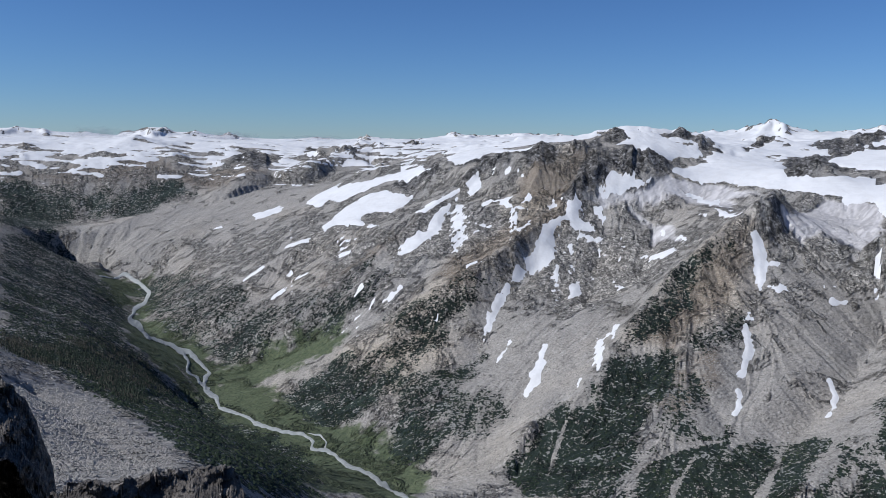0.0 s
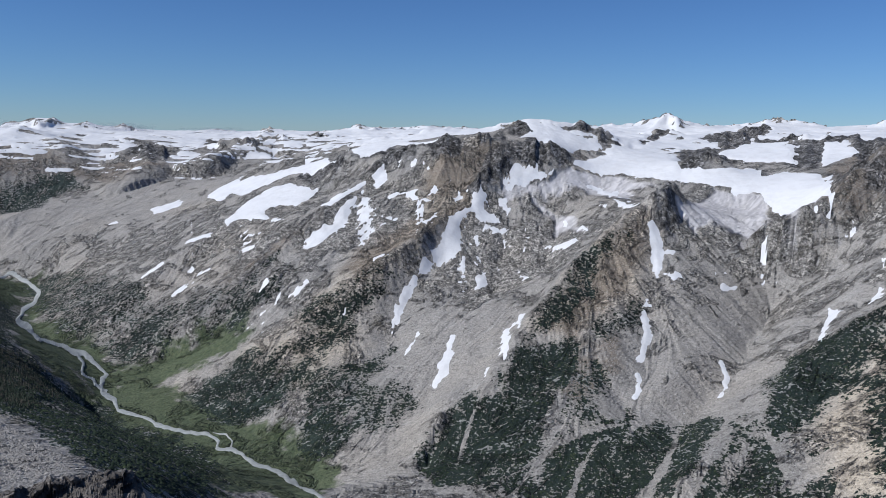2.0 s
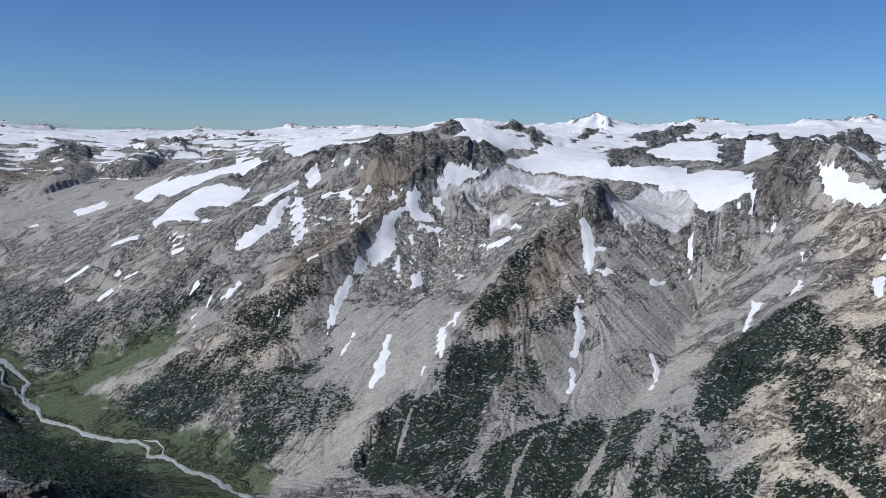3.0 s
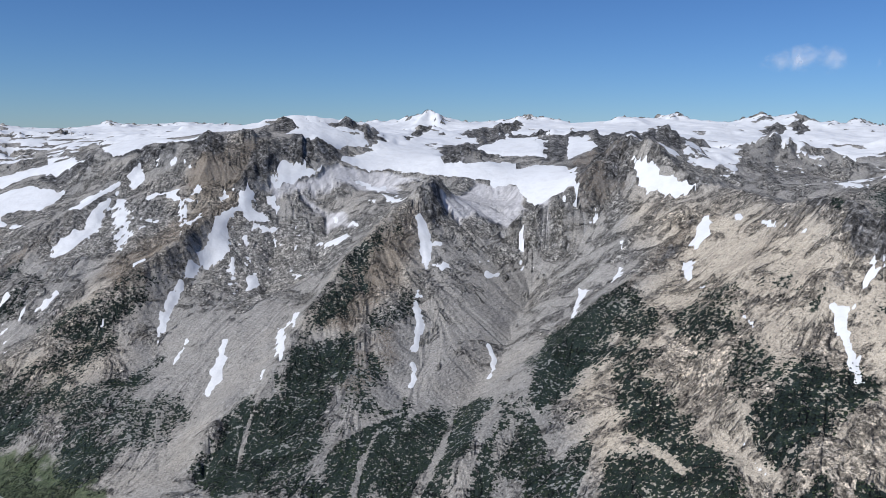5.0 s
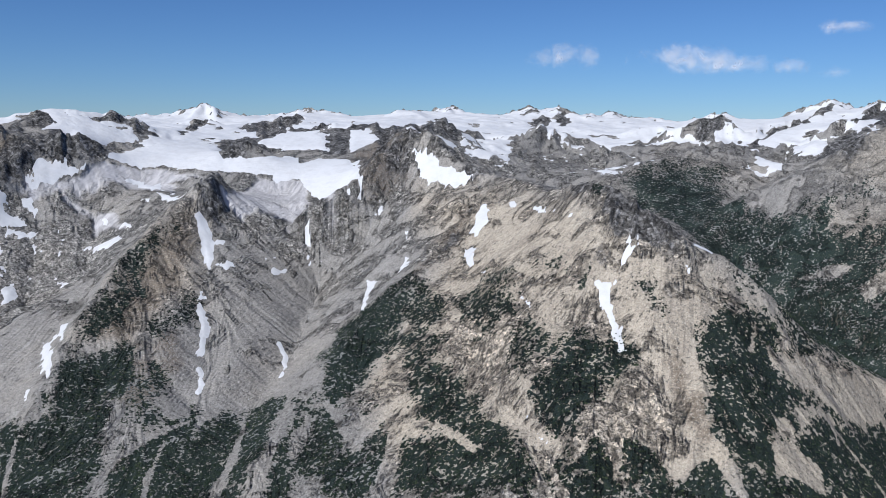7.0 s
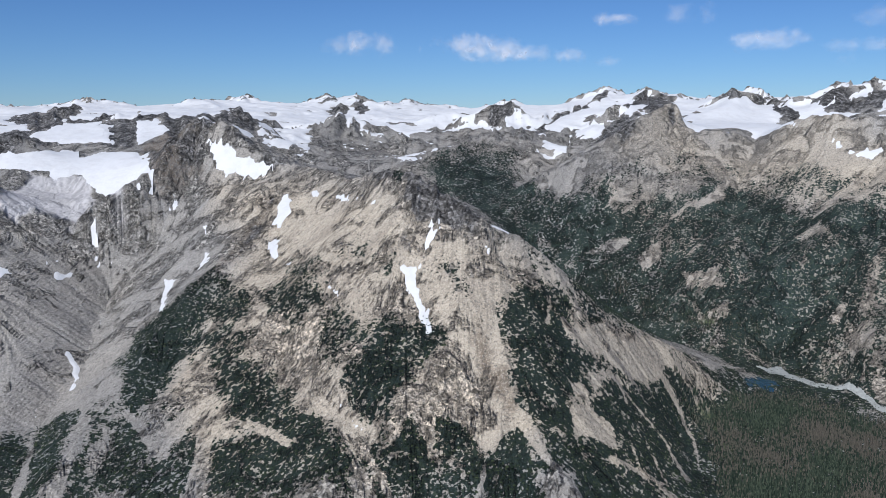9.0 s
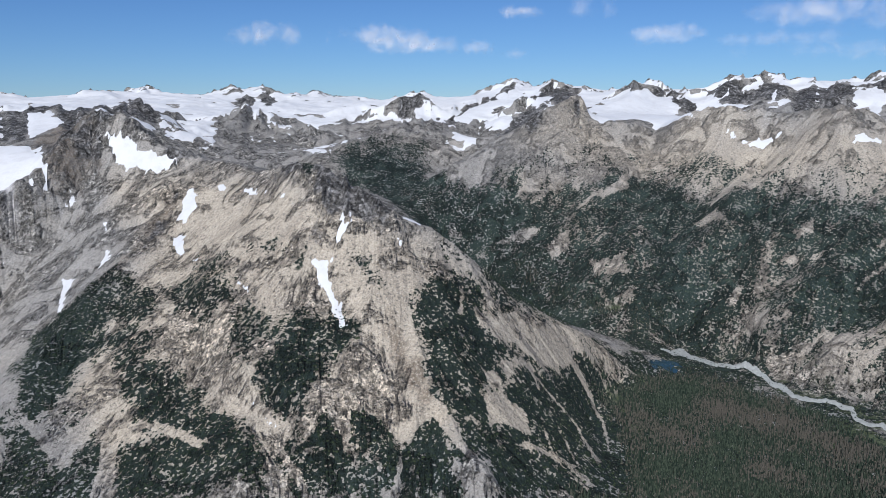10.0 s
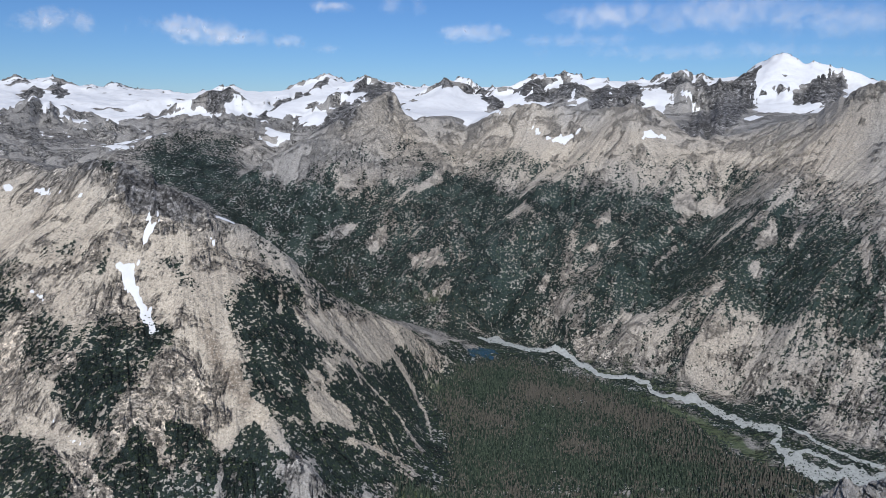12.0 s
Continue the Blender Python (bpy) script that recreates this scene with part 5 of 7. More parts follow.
warm(.55, [(2168, 1073), (2209, 331), (1864, -395), (1328, -320), (1550, -3), (1695, 504)])
snow(1, [(1135, 1195), (1120, 1154), (1128, 1160), (1146, 1204)])











snow(1, [(1096, 1073), (1085, 1038), (1090, 1040), (1101, 1074)])











snow(1, [(1077, 1075), (1077, 1058), (1081, 1060), (1085, 1081)])











snow(1, [(1067, 980), (1055, 949), (1062, 953), (1071, 982)])











snow(1, [(1040, 917), (1024, 895), (1031, 895), (1039, 911)])











snow(1, [(885, 900), (878, 873), (884, 875), (890, 901)])











snow(1, [(727, 722), (717, 693), (708, 661), (710, 660), (720, 693), (730, 721)])











even(.9, [(-48, 1687), (155, 1769), (222, 1499), (141, 1241), (77, 1074), (-36, 1048)])
even(.9, [(-1859, 3349), (-1371, 3636), (-1138, 3621), (-887, 3259), (-1076, 3126), (-1474, 3111), (-1447, 2586)])
even(.8, [(941, 1857), (985, 1611), (946, 1525), (787, 1580)])
even(.7, [(414, 1410), (652, 1438), (867, 1504), (570, 957), (311, 1022)])
scree(.8, [(404, 1372), (640, 1407), (822, 1422), (570, 957), (311, 1022)])
veg(1.15, [(2131, 1643), (2363, 1641), (2353, 1467), (2047, 1177), (1933, 900), (1764, 534), (1759, 289), (1666, 169), (1728, 179), (1873, 439), (2059, 792), (2118, 990), (2119, 1179), (2051, 1238)])











snow(1, [(3500, 673), (3402, 686), (3358, 662), (3502, 662)])











snow(1, [(3554, 499), (3340, 487), (3318, 468), (3544, 485)])











snow(1, [(3584, 341), (3290, 339), (3292, 325), (3575, 328)])











snow(1, [(3612, 213), (3448, 230), (3302, 209), (3541, 199)])



















scree(1, [(1104, 614), (1149, 575), (1232, 528), (1344, 488), (1431, 396), (1169, 381), (958, 341), (900, 413), (931, 480), (1060, 529)])
scree(1, [(1029, 694), (1055, 658), (953, 594), (885, 534), (855, 456), (824, 392), (774, 405), (816, 492), (863, 565)])






bare(1, [(1322, 471), (1345, 436), (1218, 363), (1226, 361), (1353, 431), (1339, 471)])











scree(.7, [(1758, 127), (1678, -104), (1535, -335), (1416, -322), (1546, -137), (1630, 56)])
even(1, [(-1990, 3270), (-1800, 3560), (-1620, 3720), (-1200, 3800), (-800, 3750), (-560, 3640), (-700, 3330), (-1150, 3250), (-1500, 3080), (-1850, 3010)])
# ---- closer cover ----
veg(0.8, [(421, 1552), (474, 1569), (494, 1540), (441, 1482), (385, 1441), (335, 1415), (366, 1471)])
veg(0.62, [(503, 1644), (596, 1705), (622, 1704), (536, 1628), (448, 1542), (420, 1546)])
veg(0.55, [(517, 1481), (594, 1494), (536, 1407), (480, 1377), (461, 1421)])
veg(1.0, [(316, 1400), (398, 1393), (418, 1355), (412, 1303), (352, 1239), (317, 1182), (296, 1136), (266, 1058), (276, 979), (222, 1006), (123, 1077), (109, 1183), (143, 1221), (185, 1273), (253, 1294), (294, 1350)])
veg(0.55, [(418, 1355), (451, 1294), (424, 1220), (369, 1171), (321, 1179), (352, 1239)])
veg(0.98, [(286, 1101), (357, 1133), (451, 1185), (444, 1129), (371, 1055), (315, 952), (261, 981)])
veg(0.85, [(-89, 1555), (-35, 1537), (30, 1555), (84, 1576), (61, 1513), (-1, 1458), (-36, 1399), (11, 1323), (-6, 1276), (-82, 1269)])
veg(0.55, [(-36, 1399), (35, 1453), (116, 1439), (134, 1356), (77, 1312), (11, 1323)])
veg(0.9, [(-91, 1725), (-41, 1759), (22, 1787), (100, 1823), (46, 1744), (-3, 1685), (-62, 1676)])
veg(0.6, [(1, 1790), (92, 1854), (166, 1902), (122, 1817), (63, 1765)])
veg(0.95, [(379, 1201), (415, 1216), (387, 1162), (369, 1169)])
veg(0.88, [(431, 1131), (500, 1157), (507, 1094), (443, 1023), (392, 963), (356, 935), (301, 958), (367, 1056)])
veg(1.0, [(521, 1157), (573, 1158), (567, 1093), (529, 1039), (499, 1025), (463, 973), (420, 935), (395, 912), (370, 927), (443, 1023)])
veg(0.95, [(577, 1093), (608, 1065), (579, 1027), (525, 991), (481, 929), (457, 869), (425, 891), (478, 966), (533, 1027)])
veg(0.85, [(649, 1139), (757, 1245), (802, 1238), (877, 1218), (908, 1191), (889, 1111), (855, 1039), (818, 1037), (796, 1101), (732, 1109), (670, 1080)])
veg(1.0, [(705, 1162), (757, 1130), (775, 1071), (717, 1052), (666, 1022), (604, 1021), (593, 1060), (637, 1098)])
veg(0.8, [(785, 1086), (805, 1005), (790, 967), (713, 922), (722, 995)])
veg(0.9, [(595, 1027), (656, 1005), (641, 932), (621, 950), (622, 1001)])
veg(0.92, [(577, 973), (571, 898), (624, 910), (610, 860), (556, 819), (531, 807), (482, 850), (537, 937)])
veg(0.95, [(729, 989), (747, 942), (737, 874), (722, 818), (706, 766), (670, 705), (621, 676), (568, 761), (617, 843), (639, 822), (682, 909)])
veg(0.66, [(880, 1086), (925, 1037), (865, 914), (824, 879), (824, 945)])
veg(0.6, [(951, 937), (977, 903), (951, 855), (933, 882)])
veg(0.6, [(963, 1082), (925, 959), (891, 908), (883, 963)])
bare(1.1, [(573, 1097), (497, 1006), (454, 952), (414, 897), (418, 894), (459, 948), (501, 998), (573, 1092)])
bare(1.1, [(504, 1118), (442, 1030), (364, 934), (368, 926), (444, 1016), (505, 1114)])
bare(1.1, [(451, 1160), (357, 1137), (293, 1100), (247, 1044), (221, 1009), (223, 1002), (249, 1038), (294, 1093), (357, 1128), (451, 1157)])
bare(1.1, [(598, 1031), (590, 982), (567, 918), (573, 891), (582, 898), (579, 920), (602, 982), (602, 1032)])
bare(1.1, [(691, 975), (639, 900), (593, 852), (539, 801), (543, 790), (595, 835), (647, 889), (693, 972)])
bare(1.1, [(654, 858), (652, 793), (660, 768), (665, 772), (657, 797), (656, 858)])
bare(1.1, [(632, 984), (635, 925), (676, 912), (682, 925), (641, 935), (634, 986)])
bare(1.1, [(377, 1114), (325, 1042), (289, 966), (293, 962), (329, 1037), (378, 1113)])
bare(1.1, [(207, 1251), (180, 1183), (158, 1120), (161, 1115), (184, 1179), (208, 1250)])
bare(1.1, [(542, 1258), (507, 1206), (430, 1137), (432, 1126), (512, 1198), (544, 1257)])
veg(0.72, [(843, 874), (861, 808), (854, 758), (792, 744), (769, 726), (771, 792)])
veg(1.0, [(856, 759), (893, 704), (876, 648), (837, 651), (815, 662), (787, 651), (758, 676), (726, 637), (728, 689), (772, 749), (792, 744)])
veg(1.0, [(759, 592), (784, 565), (779, 541), (744, 536), (730, 570)])
veg(0.9, [(729, 632), (734, 591), (724, 566), (734, 528), (708, 496), (646, 580), (682, 639), (707, 633)])
veg(1.1, [(981, 619), (1052, 614), (1120, 588), (1077, 555), (1029, 551), (1081, 510), (1085, 490), (1015, 505), (973, 473), (926, 477), (889, 449), (843, 475), (858, 517), (899, 561), (929, 597)])
veg(1.05, [(815, 498), (790, 467), (757, 416), (716, 486), (751, 491), (784, 496)])
veg(1.1, [(882, 445), (1060, 489), (1142, 476), (1289, 488), (1413, 443), (1375, 358), (1274, 286), (1044, 267), (781, 384), (828, 433), (835, 462)])
veg(0.95, [(708, 864), (728, 817), (703, 727), (673, 659), (630, 601), (584, 703), (620, 808), (680, 856)])
veg(0.95, [(626, 861), (621, 798), (584, 703), (554, 781)])
veg(0.95, [(602, 1057), (613, 1005), (587, 929), (518, 854), (474, 925), (543, 990)])
veg(0.6, [(980, 747), (985, 713), (955, 707), (956, 730)])
veg(0.58, [(959, 699), (974, 673), (947, 660), (935, 677)])
veg(0.68, [(902, 1027), (883, 913), (854, 873), (842, 936)])
veg(0.6, [(951, 913), (954, 818), (937, 815), (937, 895)])
veg(0.55, [(1068, 655), (1103, 634), (1095, 608), (1034, 624)])
bare(0.72, [(1049, 542), (1170, 542), (1261, 517), (1501, 545), (1443, 453), (1408, 420), (1310, 464), (1274, 482), (1211, 475), (1131, 483), (1099, 508)])
bare(1.2, [(961, 500), (985, 490), (965, 471), (943, 482)])
bare(1.2, [(914, 473), (951, 468), (973, 437), (941, 414), (918, 434), (883, 450)])
bare(1.1, [(774, 651), (833, 619), (827, 558), (817, 508), (774, 507), (781, 555), (770, 600)])
bare(1.15, [(1072, 496), (1080, 462), (1085, 436), (1082, 406), (1024, 348), (1040, 351), (1089, 407), (1092, 436), (1091, 464), (1075, 496)])
bare(1.15, [(1239, 511), (1241, 471), (1230, 435), (1196, 403), (1102, 361), (1109, 358), (1203, 401), (1242, 435), (1259, 473), (1244, 511)])
bare(1.15, [(1303, 483), (1316, 446), (1273, 390), (1181, 347), (1186, 345), (1281, 389), (1326, 446), (1307, 484)])
bare(1.15, [(1045, 497), (1083, 483), (1052, 455), (1064, 456), (1095, 485), (1047, 497)])
bare(1.15, [(863, 428), (913, 404), (948, 371), (947, 330), (955, 330), (961, 372), (924, 407), (866, 429)])
bare(1.15, [(1330, 438), (1380, 403), (1332, 369), (1340, 368), (1390, 404), (1335, 440)])
bare(1.15, [(1428, 451), (1425, 397), (1397, 383), (1405, 382), (1448, 400), (1433, 452)])
bare(1.15, [(1044, 436), (1001, 392), (959, 350), (964, 350), (1009, 392), (1047, 436)])
bare(1.15, [(986, 419), (941, 383), (933, 332), (939, 332), (945, 383), (988, 419)])
bare(1.15, [(1432, 376), (1388, 325), (1372, 311), (1380, 311), (1398, 325), (1435, 376)])
bare(1.15, [(1072, 315), (1062, 280), (1042, 267), (1047, 266), (1068, 280), (1073, 315)])
bare(1.15, [(1240, 295), (1225, 257), (1231, 257), (1242, 295)])
bare(1.15, [(759, 839), (723, 751), (693, 662), (673, 616), (651, 568), (658, 565), (679, 614), (701, 661), (728, 747), (761, 839)])
bare(1.15, [(663, 927), (612, 877), (542, 812), (542, 805), (615, 872), (663, 925)])
bare(1.15, [(566, 1070), (506, 1011), (451, 947), (454, 942), (507, 1003), (566, 1067)])
bare(1.15, [(789, 616), (758, 593), (724, 568), (726, 565), (761, 589), (789, 614)])
bare(1.15, [(779, 520), (748, 507), (714, 494), (717, 489), (749, 499), (779, 518)])
bare(1.15, [(657, 830), (655, 785), (650, 737), (658, 740), (664, 789), (660, 832)])
bare(1.15, [(845, 542), (828, 504), (804, 456), (777, 387), (789, 386), (812, 452), (837, 500), (847, 540)])
bare(1.15, [(889, 532), (869, 509), (871, 508), (890, 532)])
bare(1.15, [(801, 467), (780, 443), (765, 419), (766, 418), (782, 442), (801, 466)])
bare(1.15, [(1063, 591), (1013, 570), (1020, 567), (1066, 591)])
bare(1.15, [(1277, 287), (1219, 239), (1184, 199), (1188, 199), (1223, 238), (1279, 287)])
veg(1.1, [(777, 541), (804, 460), (881, 404), (959, 354), (1017, 265), (976, 246), (699, 506)])
bare(1.1, [(1648, -150), (1590, -141), (1547, -124), (1544, -129), (1586, -147), (1646, -152)])
bare(1.1, [(1534, -281), (1481, -262), (1422, -249), (1420, -254), (1479, -267), (1534, -282)])
bare(1.1, [(1786, -341), (1687, -335), (1614, -330), (1613, -334), (1686, -339), (1785, -342)])
bare(1.1, [(1575, -200), (1535, -207), (1533, -212), (1574, -201)])
bare(1.1, [(1894, 733), (1868, 648), (1812, 599), (1815, 596), (1872, 646), (1895, 733)])
bare(1.1, [(1790, 560), (1853, 548), (1855, 555), (1791, 562)])
bare(1.1, [(1888, 76), (1937, 52), (1978, 22), (1983, 25), (1941, 56), (1888, 77)])
bare(1.1, [(1903, -36), (1938, -84), (1961, -144), (1970, -141), (1950, -81), (1906, -35)])
bare(1.1, [(1872, -105), (1923, -155), (1996, -229), (2005, -226), (1934, -151), (1874, -104)])
bare(1.1, [(2001, 58), (2094, -6), (2172, -59), (2175, -56), (2098, -3), (2002, 59)])
bare(1.1, [(2132, 472), (2219, 426), (2340, 384), (2350, 390), (2234, 433), (2134, 474)])
bare(1.1, [(2106, 796), (2220, 731), (2364, 704), (2367, 709), (2227, 737), (2109, 798)])
bare(1.1, [(2104, 935), (2235, 879), (2358, 833), (2362, 837), (2240, 885), (2105, 936)])
bare(1.1, [(2036, 1010), (2129, 980), (2238, 936), (2241, 940), (2133, 986), (2037, 1012)])
bare(1.1, [(1954, -336), (1855, -317), (1803, -317), (1797, -320), (1852, -322), (1950, -337)])
bare(1.0, [(1828, -144), (1876, -163), (1902, -193), (1851, -187), (1841, -162)])
bare(1.0, [(1763, -132), (1790, -154), (1768, -162), (1754, -148)])
bare(1.0, [(1742, -37), (1767, -87), (1740, -71), (1730, -48)])
bare(1.0, [(2127, -45), (2157, -72), (2093, -98), (2085, -72)])
bare(1.0, [(1980, 248), (2001, 209), (1978, 213)])
bare(1.0, [(1776, 130), (1734, 65), (1651, 81), (1666, 118)])
bare(1.0, [(1730, 228), (1723, 172), (1650, 174), (1655, 199)])
bare(1.0, [(1737, 174), (1747, 139), (1712, 140)])
bare(1.0, [(1806, 602), (1871, 557), (1830, 551), (1806, 573)])
bare(1.0, [(1838, 293), (1829, 239), (1770, 242), (1784, 276)])
bare(1.0, [(1959, 840), (2016, 796), (1987, 768), (1936, 798)])
bare(1.0, [(1943, 704), (1953, 613), (1910, 584), (1896, 671)])
bare(1.0, [(2011, 930), (2026, 868), (1978, 881), (1956, 973)])
bare(1.0, [(2113, 484), (2162, 432), (2095, 403), (2077, 460)])
bare(1.0, [(2066, 233), (2113, 188), (2058, 189), (2040, 222)])
bare(1.0, [(2135, 40), (2158, -16), (2112, -11), (2089, 30)])
bare(0.22, [(1668, -82), (1688, -147), (1577, -155), (1553, -117), (1559, -55), (1598, -32)])
bare(0.22, [(1589, -164), (1565, -219), (1492, -217), (1497, -172)])
bare(0.22, [(1558, -237), (1525, -307), (1430, -331), (1379, -250), (1484, -234)])
bare(0.22, [(1755, 139), (1784, 69), (1712, 18), (1626, 33), (1631, 91)])
bare(0.22, [(1821, 316), (1789, 246), (1721, 196), (1726, 272)])
veg(0.95, [(2075, 1288), (2090, 1036), (2217, 838), (2321, 693), (2229, 496), (2185, 327), (2176, 129), (2171, -44), (2003, -168), (1913, -278), (1752, -375), (1511, -345), (1558, -237), (1693, -103), (1826, 72), (1858, 269), (1822, 330), (1697, 242), (1789, 418), (1767, 525), (1793, 679), (1851, 859), (1930, 1064), (1926, 1236)])
veg(0.74, [(1822, 330), (1858, 269), (1826, 72), (1693, -103), (1558, -237), (1511, -345), (1384, -331), (1455, -197), (1554, -55), (1603, 77), (1697, 242)])
veg(0.36, [(2067, 1171), (2374, 896), (2396, 535), (2279, 186), (2279, -113), (1877, -395), (1747, -375), (2101, -111), (2170, 324), (2294, 685), (2115, 976)])
veg(1.3, [(1097, 920), (2225, 1689), (2314, 1607), (2326, 1520), (2219, 1423), (2066, 1368), (1960, 1183), (1932, 1074), (1866, 933), (1342, 576), (1194, 554), (1116, 620), (1902, 1243), (2074, 1531)])
veg(1.2, [(1317, 565), (1746, 621), (1700, 451), (1764, 482), (1785, 595), (1826, 725), (1903, 853), (1976, 990), (1996, 1110), (1967, 1149), (1911, 1008)])
crag(0.95, [(1235, 1644), (1243, 1575), (1265, 1524), (1230, 1401), (1251, 1368), (1213, 1380), (1218, 1462), (1228, 1542), (1224, 1605)])
crag(0.6, [(1292, 2035), (1209, 1705), (1225, 1659), (1183, 1578), (1146, 1573), (1107, 1599), (1187, 1826)])
# dark paint for the shadowed right flank of the knob
crag(1, [(692, 1777), (747, 1804), (798, 1851), (801, 1788), (737, 1726), (703, 1738)])
# dark paint for the shade along the brown spur's right side
crag(1, [(453, 2317), (488, 2376), (488, 2320), (426, 2251), (366, 2177), (353, 2181), (379, 2222), (417, 2264)])
crag(0.95, [(1072, 890), (1080, 859), (1064, 745), (1050, 761), (1059, 804), (1023, 798), (1021, 831)])
fleck(0.9, [(3, 2286), (213, 2201), (330, 2138), (162, 1961), (8, 2017)])
fleck(0.8, [(714, 1688), (881, 1697), (882, 1610), (667, 1547)])
snow(1, [(363, 2087), (426, 2083), (456, 2054), (402, 2057), (362, 2069)])
snow(1, [(434, 1949), (465, 2029), (474, 2021), (447, 1949)])
snow(1, [(509, 1985), (538, 1933), (567, 1922), (567, 1875), (525, 1867)])
snow(1, [(325, 2049), (328, 1990), (322, 1932), (320, 1968)])
snow(1, [(455, 2113), (478, 2083), (489, 2054), (462, 2078)])
snow(1, [(576, 2108), (580, 2041), (568, 2017)])
snow(1, [(399, 2023), (429, 2001), (415, 1999)])
snow(1, [(490, 2041), (523, 2037), (507, 2024)])
snow(1, [(675, 2069), (693, 2050), (674, 2018)])
snow(1, [(295, 1829), (342, 1846), (325, 1812), (297, 1807)])
snow(1, [(364, 1923), (385, 1912), (374, 1907)])
snow(1, [(412, 1866), (426, 1811), (412, 1809)])
umber(0.6, [(1131, 1342), (1159, 1303), (1051, 1220), (924, 1186), (853, 1176), (863, 1220), (994, 1253)])
umber(0.45, [(956, 944), (970, 831), (943, 787), (921, 862), (913, 955)])
umber(0.7, [(868, 606), (885, 552), (844, 526), (849, 556)])
rocky(0.8, [(1083, 924), (1066, 741), (1052, 710), (1002, 764), (1030, 856)])
rocky(0.7, [(776, 652), (847, 610), (820, 537), (778, 561), (767, 608)])
rocky(0.5, [(818, 1030), (832, 875), (772, 794), (733, 892)])
crag(0.85, [(2848, 2874), (3090, 2996), (3032, 2893), (2337, 2309)])
crag(0.85, [(3096, 2911), (3212, 2975), (3202, 2885), (2870, 2630), (2843, 2642)])
crag(0.85, [(3036, 2008), (3510, 2237), (3434, 2111), (3038, 1912), (3033, 1979)])
crag(0.85, [(2713, 1623), (3217, 1809), (3493, 1764), (3439, 1693), (3160, 1721), (3017, 1724)])
crag(0.85, [(3560, 1798), (3712, 1779), (3552, 1629), (3486, 1672)])
crag(0.85, [(2743, 1354), (3240, 1486), (3225, 1400), (2384, 1016), (2337, 1074)])
crag(0.85, [(3253, 1479), (3639, 1548), (3627, 1397), (2463, 949), (3285, 1372)])
crag(0.85, [(3382, 1156), (3427, 1079), (3534, 979), (3534, 952), (3329, 1023)])
crag(0.85, [(3529, 945), (3541, 901), (3323, 771), (3251, 802)])
crag(0.85, [(3494, 799), (3581, 729), (3475, 559), (3278, 502), (3343, 679)])
crag(0.85, [(3529, 568), (3626, 559), (3407, 429), (3313, 508)])
crag(0.85, [(3460, 431), (3584, 283), (3485, 205), (3212, 207), (2531, 265)])
crag(0.85, [(3479, 200), (3595, 120), (3361, -125), (3298, -21), (3419, 111)])
crag(0.85, [(3225, -127), (3449, -251), (3370, -287), (3289, -225), (2881, -185), (2460, -39), (2493, 23)])
crag(0.85, [(3219, -338), (3439, -475), (3392, -551), (3144, -479), (3094, -365)])
crag(0.4, [(2742, 2243), (2999, 2242), (2958, 2070), (2972, 1885), (2629, 1622), (2379, 1669), (2399, 1894)])
crag(0.4, [(2273, 2364), (2351, 2260), (2377, 2141), (2259, 1970), (2077, 1945), (1950, 2040)])
crag(0.4, [(2372, 1665), (2589, 1644), (3062, 1831), (2672, 1529), (2495, 1519)])
snow(1, [(3341, -216), (3474, -242), (3494, -314), (3467, -342), (3346, -322), (3295, -284), (3274, -234), (3082, -200), (3282, -213)])
snow(1, [(3078, -215), (3170, -335), (3128, -423), (3068, -425), (3033, -304), (2934, -199)])
snow(1, [(3470, -346), (3430, -430), (3322, -400), (3269, -345), (3313, -320)])
snow(1, [(2744, -147), (2870, -193), (2786, -222), (2702, -175)])
crag(0.9, [(2472, 42), (3278, -64), (3454, -210), (3514, -244), (3344, -212), (3000, -191), (2725, -143), (2440, -39)])
crag(0.9, [(3219, -334), (3406, -461), (3392, -551), (3093, -472), (3169, -381)])
forest(1, [(909, 346), (1022, 218), (1091, 67), (1152, -81), (1187, -169), (1131, -178), (856, 334)])
veg(0.8, [(1258, 518), (1510, 537), (1490, 447), (1389, 354), (1241, 368), (1238, 446), (1210, 476)])
veg(0.62, [(1866, 933), (1324, 603), (1261, 520), (1148, 491), (1091, 524), (1087, 552)])
rocky(0.6, [(1128, 573), (1212, 541), (1245, 512), (1101, 509), (1082, 539)])
umber(0.4, [(1128, 573), (1212, 541), (1245, 512), (1101, 509), (1082, 539)])
even(0.9, [(1122, 1926), (1035, 1614), (1127, 1581), (1097, 1408), (1017, 1399), (1003, 1581), (946, 1647)])
even(0.7, [(729, 1691), (863, 1661), (944, 1586), (836, 1496), (649, 1338), (610, 1414)])
even(0.6, [(1146, 573), (1261, 520), (1449, 457), (1286, 465), (1148, 491), (1082, 539)])
snow(1, [(1202, 1630), (1213, 1594), (1211, 1537), (1210, 1496), (1218, 1474), (1208, 1449), (1204, 1392), (1179, 1419), (1165, 1490), (1177, 1552), (1187, 1589)])
snow(1, [(1232, 1939), (1070, 1632), (1041, 1598), (1033, 1598), (1049, 1638)])
snow(1, [(1052, 1588), (1058, 1577), (1045, 1578)])
snow(1, [(1074, 1577), (1081, 1571), (1071, 1568)])
snow(1, [(677, 1738), (683, 1791), (751, 2055), (735, 2150), (685, 2230), (696, 2248), (765, 2189), (694, 1800)])
snow(1, [(637, 2001), (609, 1986), (596, 1896), (587, 1986)])
snow(1, [(1145, 1220), (1141, 1164), (1117, 1160)])
